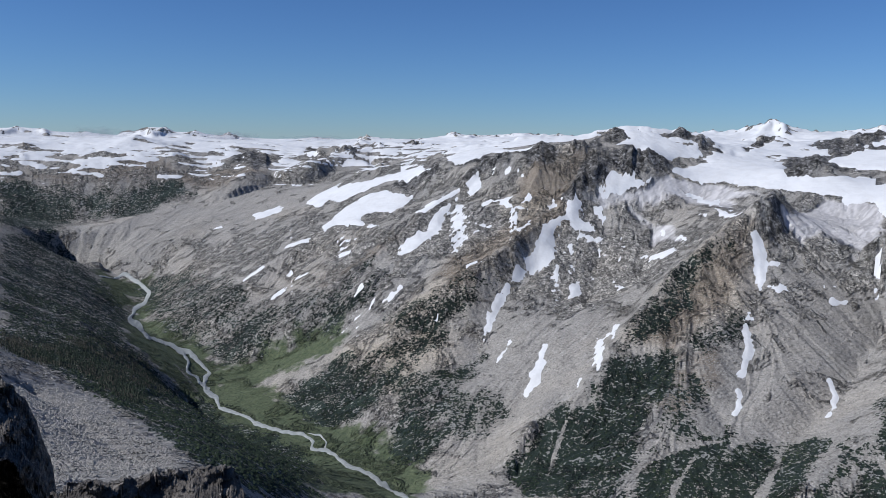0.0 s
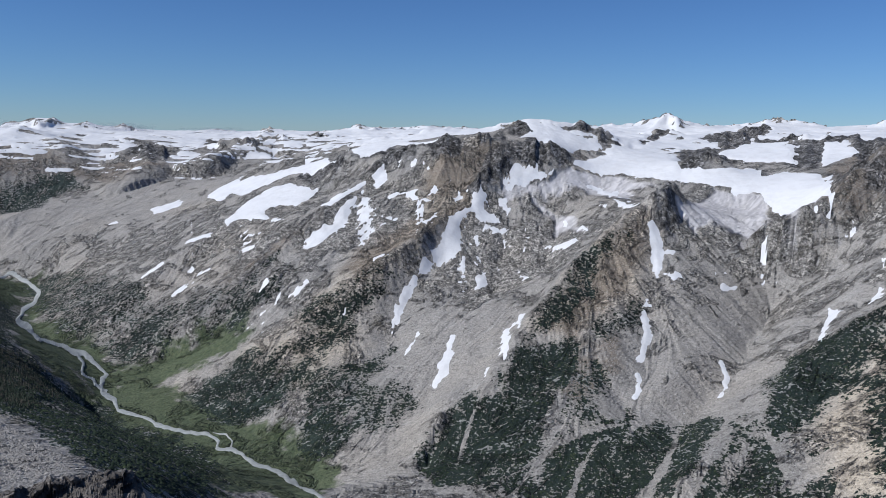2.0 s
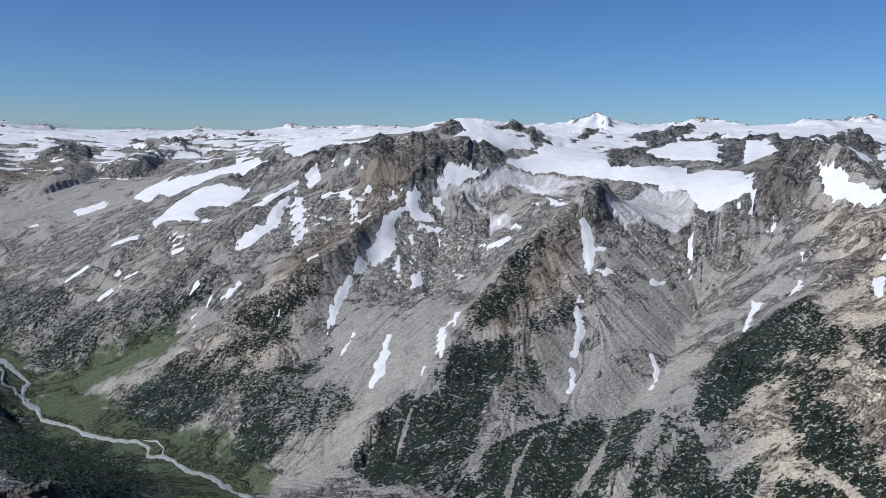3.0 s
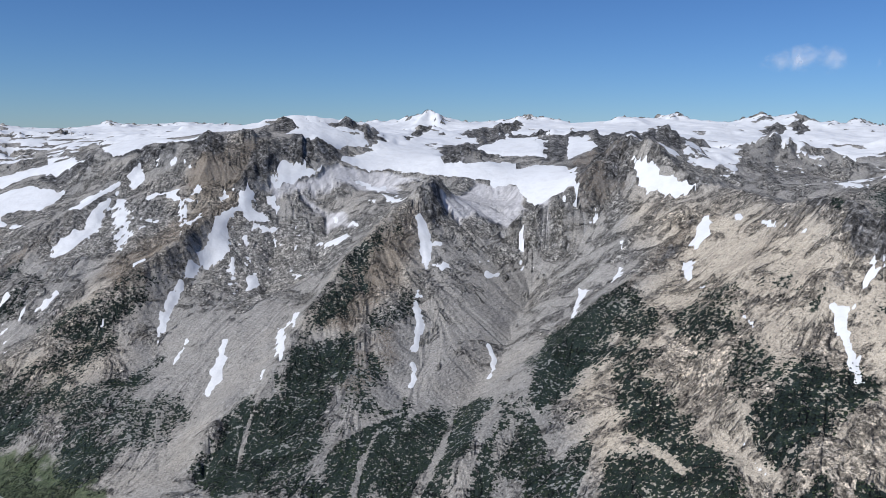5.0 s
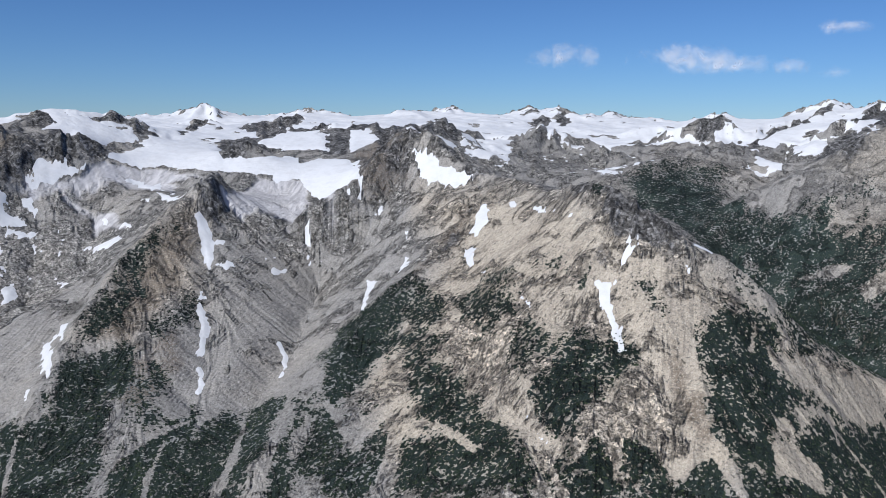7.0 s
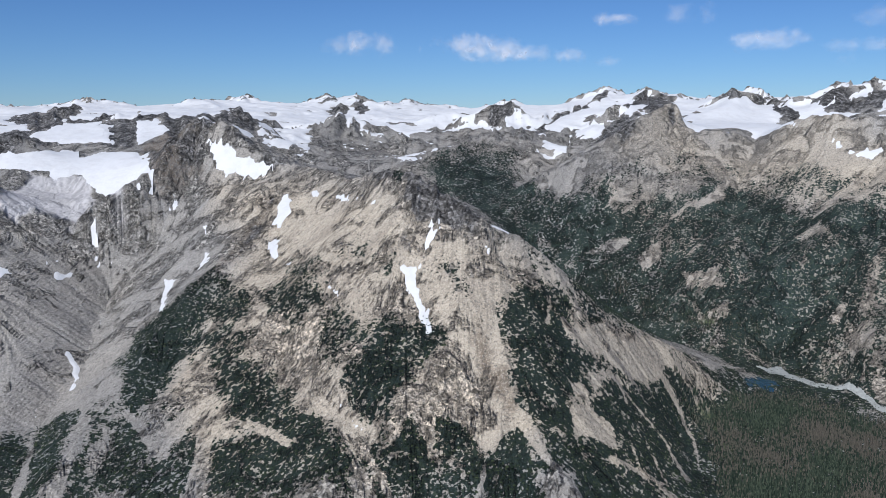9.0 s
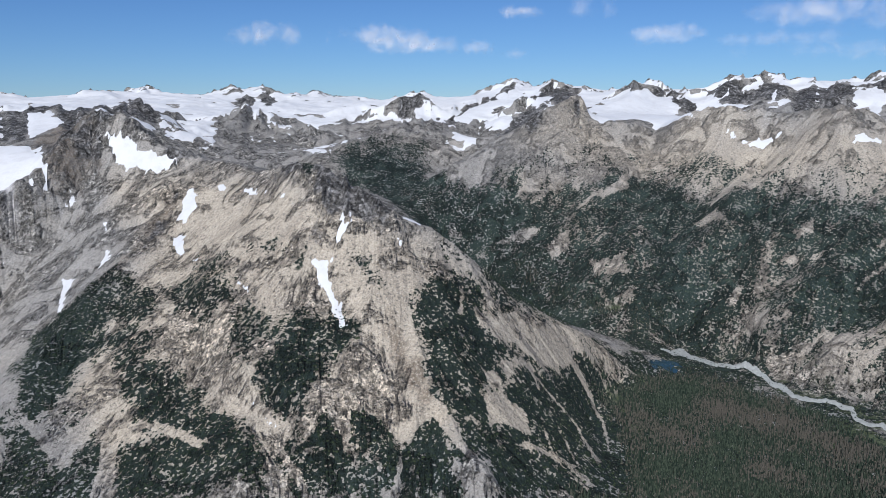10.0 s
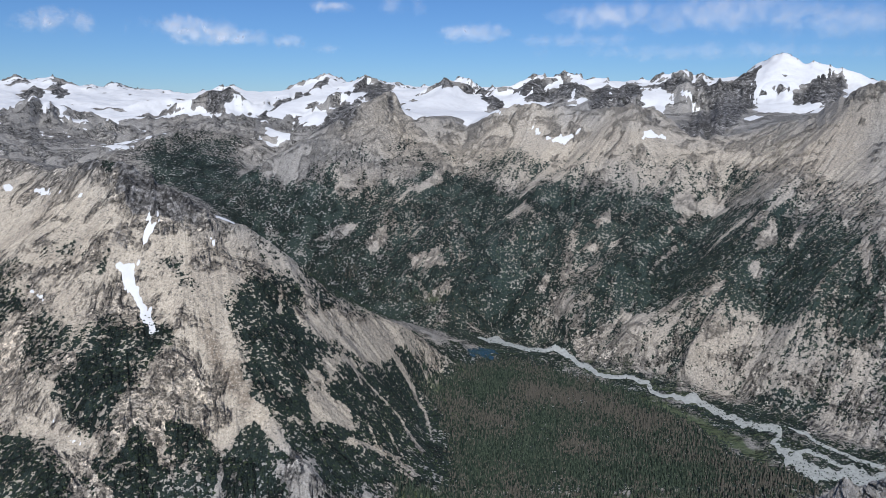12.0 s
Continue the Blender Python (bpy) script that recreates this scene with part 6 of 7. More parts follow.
snow(1, [(1101, 1082), (1080, 1026), (1105, 1071)])
snow(1, [(1047, 921), (1020, 888), (1024, 901)])
snow(1, [(1103, 1062), (1077, 1001), (1080, 1022)])
snow(1, [(1145, 1289), (1119, 1218), (1105, 1216), (1126, 1271)])
river(1, [(-1076, 2458), (-1069, 2625), (-988, 2551), (-927, 2472), (-919, 2415), (-908, 2309), (-873, 2164), (-755, 1930), (-687, 1809), (-685, 1891), (-658, 1880), (-619, 1867), (-594, 1859), (-561, 1816), (-535, 1763), (-522, 1679), (-498, 1619), (-467, 1588), (-443, 1530), (-405, 1506), (-371, 1484), (-350, 1450), (-319, 1431), (-282, 1405), (-250, 1395), (-230, 1374), (-226, 1335), (-204, 1323), (-177, 1300), (-157, 1257), (-127, 1245), (-103, 1211), (-81, 1134), (-53, 1045), (-24, 986), (-22, 1008), (-52, 1080), (-81, 1188), (-100, 1232), (-127, 1262), (-156, 1279), (-175, 1319), (-205, 1347), (-223, 1349), (-225, 1385), (-252, 1419), (-284, 1424), (-321, 1454), (-352, 1475), (-373, 1502), (-409, 1530), (-444, 1554), (-466, 1612), (-498, 1641), (-515, 1688), (-525, 1768), (-562, 1839), (-601, 1899), (-637, 1937), (-685, 1968), (-718, 1992), (-724, 1922), (-822, 2129), (-877, 2201), (-892, 2292), (-896, 2386), (-917, 2476), (-994, 2582), (-1074, 2646), (-1088, 2487)])
river(1, [(-676, 1925), (-631, 1875), (-590, 1802), (-559, 1693), (-533, 1678), (-515, 1650), (-493, 1639), (-494, 1654), (-517, 1671), (-537, 1707), (-561, 1714), (-590, 1823), (-644, 1929), (-681, 1943)])
river(1, [(-244, 1414), (-220, 1400), (-204, 1372), (-202, 1331), (-187, 1309), (-186, 1319), (-199, 1334), (-201, 1374), (-219, 1410), (-244, 1417)])
river(1, [(1709, 446), (1708, 407), (1707, 367), (1696, 318), (1692, 273), (1676, 235), (1628, 203), (1594, 176), (1560, 153), (1564, 119), (1568, 81), (1540, 59), (1513, 46), (1491, 18), (1491, -8), (1521, -9), (1516, 17), (1538, 43), (1566, 54), (1586, 80), (1588, 120), (1591, 154), (1624, 173), (1650, 201), (1694, 232), (1718, 276), (1728, 323), (1748, 373), (1763, 417), (1720, 449)])
river(1, [(1499, 2), (1473, -27), (1463, -51), (1442, -74), (1400, -87), (1392, -116), (1389, -144), (1375, -164), (1375, -161), (1336, -149), (1307, -161), (1281, -167), (1317, -181), (1335, -171), (1349, -163), (1357, -173), (1417, -179), (1428, -150), (1438, -123), (1452, -97), (1479, -83), (1511, -58), (1529, -31), (1513, 2)])
river(1, [(1301, -166), (1243, -171), (1225, -192), (1217, -220), (1200, -251), (1191, -290), (1261, -309), (1281, -270), (1281, -234), (1298, -210), (1322, -196), (1321, -173)])
river(1, [(1315, -176), (1312, -207), (1303, -229), (1280, -242), (1255, -269), (1276, -276), (1295, -247), (1323, -235), (1336, -211), (1321, -176)])
river(1, [(1416, -188), (1390, -211), (1361, -225), (1337, -247), (1310, -263), (1293, -284), (1274, -308), (1284, -311), (1305, -288), (1325, -268), (1350, -251), (1376, -229), (1407, -216), (1420, -189)])


def sheet(name, z, keep, material, rows=slice(None), cols=slice(None)):
    """A mesh of those quads of the polar grid that keep marks, at heights z."""
    gx, gy = GX[rows, cols], GY[rows, cols]
    nv, na = z.shape
    i, j = np.nonzero(keep)
    k = (j + 1) % na
    quads = np.stack([i * na + j, i * na + k, (i + 1) * na + k, (i + 1) * na + j], 1)
    used, quads = np.unique(quads, return_inverse=True)
    quads = quads.reshape(-1, 4)
    co = np.stack([gx.ravel()[used], gy.ravel()[used], z.ravel()[used]], 1)
    me = bpy.data.meshes.new(name)
    me.vertices.add(len(co))
    me.vertices.foreach_set("co", co.astype(np.float32).ravel())
    me.loops.add(quads.size)
    me.loops.foreach_set("vertex_index", quads.astype(np.int32).ravel())
    me.polygons.add(len(quads))
    me.polygons.foreach_set("loop_start", (np.arange(len(quads)) * 4).astype(np.int32))
    me.polygons.foreach_set("use_smooth", np.ones(len(quads), bool))
    me.update(calc_edges=True)
    me.materials.append(material)
    return new(name, me), used


def blur(z, n):
    for _ in range(n):
        p = np.pad(z, 1, mode="edge")
        z = (p[:-2, 1:-1] + p[2:, 1:-1] + p[1:-1, :-2] + p[1:-1, 2:] + 2 * z) / 6
    return z


# ribs, aretes and gullies that stand out from the slopes
for tall, wide, points in RELIEF:
    raise_line(tall, wide, points)
def slope_of_grid(z):
    return np.hypot(np.gradient(z, axis=1) / (math.radians(DA) * RR[:, None]), np.gradient(z, axis=0) / np.maximum(np.gradient(RR)[:, None], 0.01))


# slopes worn smooth
for amount, outline in EVEN:
    d, part = inside(outline)
    GZ[part] += amount * (blur(GZ[part], 160) - GZ[part]) * np.clip(0.3 + d / 24, 0, 1)
# the slopes are combed by water and falling stones along the line of fall
def fall_lines(reach, coarse, seed):
    """Noise drawn out down the slopes, with a mean of 0 and a spread of 1."""
    part = (slice(NEAR, len(RR)), slice(0, FINE))
    z = blur(GZ[part], 14)
    du, dv = np.gradient(z, axis=1) / math.radians(DA) ** 2, np.gradient(z, axis=0) / DV ** 2
    size = np.maximum(np.hypot(du, dv), 1e-9)
    du, dv = du / size, dv / size
    ny, nx = z.shape
    grit = blur(np.random.default_rng(seed).random(z.shape), coarse)
    total = grit.copy()
    vv, uu = np.meshgrid(np.arange(ny), np.arange(nx), indexing="ij")
    for sign in (-1, 1):
        u, v = uu.astype(float), vv.astype(float)
        for _ in range(reach):
            iu, iv = np.clip(np.rint(u).astype(int), 0, nx - 1), np.clip(np.rint(v).astype(int), 0, ny - 1)
            u, v = u + sign * du[iv, iu], v + sign * dv[iv, iu]
            total += grit[np.clip(np.rint(v).astype(int), 0, ny - 1), np.clip(np.rint(u).astype(int), 0, nx - 1)]
    out = np.zeros(GZ.shape)
    out[part] = (total - total.mean()) / total.std()
    return out


FALL, SWATHE = fall_lines(16, 0, 11), fall_lines(42, 10, 12)
COVER["fall"], COVER["swathe"] = 0.5 + 0.1 * FALL, 0.5 + 0.1 * SWATHE
TILT = np.clip((slope_of_grid(blur(GZ, 6)) - 0.15) / 0.4, 0, 1)
GZ += TILT * np.clip(RR[:, None] / 1600, 0.2, 1.5) * (0.5 * FALL + 1.1 * SWATHE)
# crags stand out in jagged teeth, crests are broken, benches are blocky, and the ground under snow is smooth
SIZE = np.clip(RR[:, None] / 1600, 0.05, 2.5)
GZ += blur(COVER["crag"], 2) * 11.0 * SIZE * (fractal(GX / 24 / SIZE, GY / 24 / SIZE, 4, 63, True) - 0.1)
GZ += blur(COVER["rocky"], 3) * 5.0 * (fractal(GX / 30, GY / 30, 5, 67, True) + 0.8 * np.floor(2 * fractal(GX / 45, GY / 45, 2, 69)))
GZ += 3.6 * (1 + 0.9 * (RR[:, None] > 3200)) * SIZE ** 1.6 * sample(CRESTS, GX, GY) * (fractal(GX / 17 / SIZE, GY / 17 / SIZE, 4, 61, True) - 0.1) * (RR[:, None] > 700) * np.clip((AZ + 12) / 12, 0.12, 1)[None, :]
for outline in SNOWS:
    d, part = inside(outline)
    GZ[part] += (blur(GZ[part], 40) - GZ[part]) * np.clip(0.6 + d / 6, 0, 1)
for outline in RIVERS:
    d, part = inside(outline)
    GZ[part] += (blur(GZ[part], 60) - GZ[part]) * np.clip(1.2 + d / 10, 0, 1)
PLACES = np.stack([GX, GY, GZ], 2)
NORMALS = np.cross(np.gradient(PLACES, axis=1), np.gradient(PLACES, axis=0))
NORMALS /= np.maximum(np.linalg.norm(NORMALS, axis=2, keepdims=True), 1e-9)
NORMALS *= np.sign(NORMALS[:, :, 2:3])
MOUNTAINS = {
    "snow_massif": "broad grey and brown rock mountain streaked with snow gullies",
    "spur_mountain": "tan granite mountain spur with dark shrubs on its lower slopes",
    "long_mountain": "long steep mountainside, bare above and dark forest below",
    "dark_ridge": "dark forested ridge running down into a side valley",
    "grey_peak": "grey rounded rock peak with snow specks",
    "ice_ridge": "dark rock ridge standing out of ice",
    "crag_range": "jagged dark rock peaks with snow between",
    "big_peak": "tall dark pyramid peak with a snowy face",
    "far_range": "distant snow-covered mountain range on the horizon",
}
FORM_NAMES = [form[0] for form in FORMS]
NEAREST = owners(FORM_NAMES)
cu, cv = cell(GX + 0.02 * RR[:, None] * WOBBLE, GY + 0.02 * RR[:, None] * WOBBLE)
NEAREST = NEAREST[np.clip(np.rint(cv).astype(int), 0, NV - 1), np.rint(cu).astype(int) % NA]
NEAREST[:, FINE:] = -1
NEAREST = np.where((NORMALS[:, :, 2] > 0.992) & (GZ < 190), -1, NEAREST)
GROUND = np.isin(NEAREST, [-1] + [k for k, form in enumerate(FORMS) if form[2] not in MOUNTAINS])


def land_sheet(name, keep, material):
    ob, used = sheet(name, GZ, keep, material)
    for key in ("warm", "scree", "veg", "grass", "ice", "crag", "bare", "umber", "rocky", "fall", "swathe"):
        layer = ob.data.attributes.new(key, "FLOAT", "POINT")
        layer.data.foreach_set("value", COVER[key].ravel()[used].astype(np.float32))
    ob.data.normals_split_custom_set_from_vertices(NORMALS.reshape(-1, 3)[used].tolist())
    return ob


tagged(land_sheet("ground", GROUND[:-1], LAND["ground"]), "green valley floor and grey scree slopes of the near mountain", "ground", kind="structure")
for key, label in MOUNTAINS.items():
    mountain = tagged(new("mountain"), label, "mountain", "mountains")
    forms = [k for k, form in enumerate(FORMS) if form[2] == key]
    mountain.location = (*np.mean([point[:2] for k in forms for point in FORMS[k][3]], 0), 150)
    for k in forms:
        keep = (NEAREST == k)[:-1]
        if keep.sum() > 3:
            plain = FORM_NAMES[k][:-2] if FORM_NAMES[k][-2] == "_" else FORM_NAMES[k]
            face = land_sheet(plain, keep, LAND[key if key in LAND else "far_range"])
            face.parent, face.matrix_parent_inverse = mountain, Matrix.Translation(-mountain.location)


def largest(keep):
    """The largest connected piece of a mask."""
    mark = np.where(keep, np.arange(1, keep.size + 1).reshape(keep.shape), 0)
    while True:
        p = np.pad(mark, 1)
        grown = np.where(keep, np.max([p[1:-1, 1:-1], p[:-2, 1:-1], p[2:, 1:-1], p[1:-1, :-2], p[1:-1, 2:]], axis=0), 0)
        if (grown == mark).all():
            break
        mark = grown
    ids, sizes = np.unique(mark[mark > 0], return_counts=True)
    return mark == ids[sizes.argmax()] if len(ids) else keep


def drape(name, depth, part, material, thick, smooth=2, rise=2.0, own=None):
    """A layer that lies on the ground where depth is above zero and dips under it at its rim."""
    keep = depth > -1.5
    keep = keep[:-1, :-1] | keep[1:, :-1] | keep[:-1, 1:] | keep[1:, 1:]
    if own is not None:
        keep = largest(keep & own[:-1, :-1])
    if keep.sum() < 3:
        return None
    size = np.clip(RR[part[0]][:, None] / 1600, 0.3, 2.5)
    z = blur(GZ[part], smooth) + thick * size * np.clip(depth / rise, -1.2, 1.5)
    full = np.zeros(depth.shape, bool)
    full[:-1, :-1] = keep
    return sheet(name, z, full[:-1], material, *part)[0]


# where outlines meet, each spot belongs to the patch that reaches deepest
RAGGED = fractal(WOBBLE_U * 3, WOBBLE_V * 3, 3, 97)
LYING, WHOSE = np.full(GZ.shape, -9.0), np.full(GZ.shape, -1)
for n, outline in enumerate(SNOWS):
    d, part = inside(outline)
    more = d > LYING[part]
    LYING[part], WHOSE[part] = np.where(more, d, LYING[part]), np.where(more, n, WHOSE[part])
for n, outline in enumerate(SNOWS):
    d, part = inside(outline)
    depth = LYING[part] - 0.8 + 1.6 * WOBBLE[part] + 1.6 * RAGGED[part]
    patch = drape("snow_patch", depth, part, SNOW, 1.1, 5, own=WHOSE[part] == n)
    if patch:
        tagged(patch, "old white snow patch lying on a rocky mountainside", "snow patch", "snow patches")
part = (slice(NEAR, len(RR)), slice(0, FINE))
BITS = 8.0 * (fractal(GX / 30 / SIZE, GY / 30 / SIZE, 4, 83) - 0.27) + 5.0 * (COVER["fleck"] - 1.0)
BITS[COVER["fleck"] < 0.05] = -3
bits = drape("snow_flecks", np.clip(BITS[part], -3, 3), part, SNOW, 0.9, 3, 1.5)
tagged(bits, "small scattered flecks of old snow on rock benches", "snow", kind="stuff")


def ground_at(x, y):
    u = np.clip((np.degrees(np.arctan2(x, y)) + 34) / DA, 0, FINE - 2)
    v = np.clip(NEAR + np.log(np.hypot(x, y) / R_FINE) / DV, NEAR, len(RR) - 2)
    i, j = np.floor(v).astype(int), np.floor(u).astype(int)
    return np.maximum(np.maximum(GZ[i, j], GZ[i + 1, j]), np.maximum(GZ[i, j + 1], GZ[i + 1, j + 1]))


def stream(outline, label):
    """A ribbon of water between two banks, with uneven edges."""
    p = np.array(outline, float)
    n = len(p) // 2
    sides = []
    for k, bank in enumerate((p[:n], p[::-1][:n])):
        s = np.linspace(0, n - 1, 14 * n)
        c = np.stack([np.interp(s, np.arange(n), bank[:, 0]), np.interp(s, np.arange(n), bank[:, 1])], 1)
        for _ in range(5):
            c[1:-1] = 0.5 * c[1:-1] + 0.25 * (c[2:] + c[:-2])
        sides.append(c)
    mid, half = (sides[0] + sides[1]) / 2, (sides[0] - sides[1]) / 2
    swell = (1 + 0.45 * fractal(np.arange(len(mid)) / 6.0, np.zeros(len(mid)), 3, 141))[:, None]
    sway = 0.9 * fractal(np.arange(len(mid)) / 9.0, np.ones(len(mid)), 2, 143)[:, None] * half
    rows = [mid + sway + k * half * swell for k in (-1, -0.4, 0.4, 1)]
    levels = [ground_at(c[:, 0], c[:, 1]) + (-0.5 if k in (0, 3) else 0.6) for k, c in enumerate(rows)]
    co = np.stack([np.column_stack([c, z]) for c, z in zip(rows, levels)], 1).reshape(-1, 3)
    faces = [(4 * i + k, 4 * i + k + 1, 4 * i + k + 5, 4 * i + k + 4) for i in range(len(mid) - 1) for k in range(3)]
    me = bpy.data.meshes.new("river")
    me.from_pydata(co.tolist(), [], faces)
    me.polygons.foreach_set("use_smooth", [True] * len(faces))
    me.materials.append(RIVER)
    tagged(new("river", me), label, "river", kind="structure")


for outline in RIVERS:
    stream(outline, "pale silty river winding along the valley floor")
for outline in LAKES:
    d, part = inside(outline)
    pond = drape("lake", d, part, LAKE, 0.5, 6)
    tagged(pond, "small dark blue lake among conifer forest", "lake", kind="structure")

# high snowfields: they lie where the land is high and not too steep
ZS = blur(GZ, 2)
STEEP_U = np.gradient(ZS, axis=1) / (np.radians(DA) * RR[:, None])
STEEP_V = np.gradient(ZS, axis=0) / np.maximum(np.gradient(RR)[:, None], 0.01)
LEAN_XY = np.hypot(STEEP_U, STEEP_V)
PATCHY = fractal(GX / 90, GY / 90, 5, 55)
RIBS = np.maximum(fractal(GX / 150, GY / 150, 6, 59, True) + 0.05, 0)
STREAK = fractal((GX + 0.6 * GZ) / 130, (GY + 4 * GZ) / 60, 5, 57)


# from west to east: the lowest height of lasting snow, the slope that it holds on, how patchy and how streaked it is
KNOTS = [-34, -8, 2, 16, 24, 36, 60, 66, 108]
LINE_AT, HOLD_AT, PATCHY_AT, STREAK_AT = (np.interp(AZ[:FINE], KNOTS, k) for k in (
    (600, 600, 615, 610, 590, 600, 600, 640, 640), (0.72, 0.72, 0.8, 0.8, 0.75, 0.76, 0.76, 0.74, 0.72),
    (4, 4, 3, 3, 4, 5, 5, 5, 5), (15, 14, 5, 2, 3, 3, 3, 1, 1)))


def snowfield(az0, az1, r0, label):
    u0, u1 = int((az0 + 34) / DA), min(FINE, int((az1 + 34) / DA) + 1)
    v0 = NEAR + int(math.log(r0 / R_FINE) / DV)
    part, cols = (slice(v0, len(RR)), slice(u0, u1)), slice(u0, u1)
    s = np.clip((GZ[part] - LINE_AT[cols]) / 20, -6, 5) + (HOLD_AT[cols] - LEAN_XY[part]) * 7 + PATCHY_AT[cols] * PATCHY[part] + STREAK_AT[cols] * STREAK[part]
    s = s - 9 * RIBS[part] - 13 * COVER["crag"][part] - 6 * COVER["veg"][part] - 6 * COVER["thaw"][part]
    s = s - 8 * np.exp(-np.arange(s.shape[0]) / 5.0)[:, None]
    field = drape("snowfield", np.clip(s, -3, 3), part, SNOW, 1.2, 2)
    tagged(field, label, "snowfield", "high snowfields")


snowfield(-34, -3, 3350, "streaky summer snow on broad far mountains")
snowfield(-3, 16, 2650, "white snow dome on a rocky mountain crest")
snowfield(16, 33, 2560, "snow and glacier ice round a distant spire")
snowfield(33, 62, 2700, "wide snow-covered distant mountain range")
snowfield(62, 107.9, 3000, "snow among dark jagged distant peaks")

# ---- trees and shrubs ----
def heap(name, co, tris, material, label, category):
    me = bpy.data.meshes.new(name)
    me.vertices.add(len(co))
    me.vertices.foreach_set("co", co.astype(np.float32).ravel())
    me.loops.add(tris.size)
    me.loops.foreach_set("vertex_index", tris.astype(np.int32).ravel())
    me.polygons.add(len(tris))
    me.polygons.foreach_set("loop_start", (np.arange(len(tris)) * 3).astype(np.int32))
    me.update(calc_edges=True)
    me.materials.append(material)
    return tagged(new(name, me), label, category, kind="stuff")


def leaf_material(name, dark, light, odd, share):
    m = Mix(name)
    k = m.n.new("ShaderNodeNewGeometry").outputs["Random Per Island"]
    colour = m.blend(k, dark, light)
    colour = m.blend(m.ramp(m.math("ADD", m.noise(120, 3), m.math("MULTIPLY", m.math("SUBTRACT", k, 0.5), 0.3)), share, share + 0.08, 0.0, 0.75), colour, odd)
    return m.done(m.blend(m.ramp(m.noise(1.2, 3), 0.4, 0.7, 0.0, 0.5), colour, dark), 0.85, None, 0.15)


NEEDLES = leaf_material("conifer_needles", (0.010, 0.019, 0.014), (0.062, 0.08, 0.055), (0.105, 0.088, 0.076), 0.5)
LEAVES = leaf_material("shrub_leaves", (0.010, 0.019, 0.013), (0.036, 0.05, 0.03), (0.055, 0.072, 0.035), 0.6)
dice = np.random.default_rng(7)


def places(weight, count, r0, r1):
    """Random spots on the grid, as often as weight and plan area say."""
    keep = weight * ((RR > r0) & (RR < r1))[:, None]
    keep[:, FINE - 1:] = 0
    keep = keep * (RR[:, None] ** 1.0)
    total = np.cumsum(keep.ravel())
    if total[-1] <= 0:
        return np.zeros(0, int), np.zeros(0, int)
    k = np.searchsorted(total, dice.random(count) * total[-1])
    return np.unravel_index(k, keep.shape)


def spots(weight, count, r0, r1):
    i, j = places(weight, count, r0, r1)
    az = np.radians(AZ[j] + (dice.random(count) - 0.5) * DA)
    r = RR[i] * (1 + (dice.random(count) - 0.5) * DV)
    x, y = r * np.sin(az), r * np.cos(az)
    return x, y, GZ[i, j]


def conifers(count, weight, r0, r1, low, high):
    """Slim firs: a short trunk and three ragged tiers of boughs each."""
    x, y, z = spots(weight, count, r0, r1)
    tall = low + (high - low) * dice.random(count) ** 1.5
    turn = dice.random(count) * 6.28
    co, tris, n = [], [], 0
    ring = np.arange(5) * 2 * math.pi / 5
    for base, top, wide in ((0.06, 0.50, 0.19), (0.30, 0.76, 0.145), (0.58, 1.02, 0.09)):
        for k in range(5):
            a = turn + ring[k] + base
            w = tall * wide * (0.7 + 0.6 * dice.random(count))
            co.append(np.stack([x + w * np.cos(a), y + w * np.sin(a), z + tall * (base - 0.05 * dice.random(count))], 1))
        co.append(np.stack([x, y, z + tall * top], 1))
        tris += [(n + k, n + (k + 1) % 5, n + 5) for k in range(5)]
        n += 6
    for k in range(3):
        a = turn + k * 2.09
        co.append(np.stack([x + 0.03 * tall * np.cos(a), y + 0.03 * tall * np.sin(a), z - 0.5], 1))
    co.append(np.stack([x, y, z + 0.3 * tall], 1))
    tris += [(n, n + 1, n + 3), (n + 1, n + 2, n + 3), (n + 2, n, n + 3)]
    n += 4
    co = np.stack(co, 1).reshape(-1, 3)
    tris = (np.arange(count)[:, None, None] * n + np.array(tris)[None]).reshape(-1, 3)
    return co, tris


def shrubs(count, weight, r0, r1, low, high):
    """Low rounded bushes with an uneven outline."""
    x, y, z = spots(weight, count, r0, r1)
    s = low + (high - low) * dice.random(count) ** 2
    turn = dice.random(count) * 6.28
    co = []
    for k in range(5):
        a = turn + k * 1.2566
        w = s * (0.6 + 0.7 * dice.random(count))
        co.append(np.stack([x + w * np.cos(a), y + w * np.sin(a), z - 0.2 + 0.25 * s * dice.random(count)], 1))
    co.append(np.stack([x + s * 0.4 * (dice.random(count) - 0.5), y + s * 0.4 * (dice.random(count) - 0.5), z + s * (0.6 + 0.5 * dice.random(count))], 1))
    tris = np.array([(k, (k + 1) % 5, 5) for k in range(5)])
    co = np.stack(co, 1).reshape(-1, 3)
    return co, (np.arange(count)[:, None, None] * 6 + tris[None]).reshape(-1, 3)


PATCH = 0.9 * fractal(GX / 42, GY / 42, 4, 101) + 0.9 * fractal(GX / 11, GY / 11, 3, 105)
LUSH = np.clip((COVER["veg"] - 1.1 * COVER["bare"] - 0.12 * FALL - 0.15 * SWATHE + 0.45 * PATCH - 0.5) * 8, 0, 1) * (COVER["veg"] > 0.05)
EAST = (AZ > 20)[None, :] * 1.0
heap("conifer_forest", *conifers(15000, COVER["forest"] ** 2 * EAST, 420, 2400, 6, 14), NEEDLES, "dark green and rusty conifer forest on the valley floor", "forest")
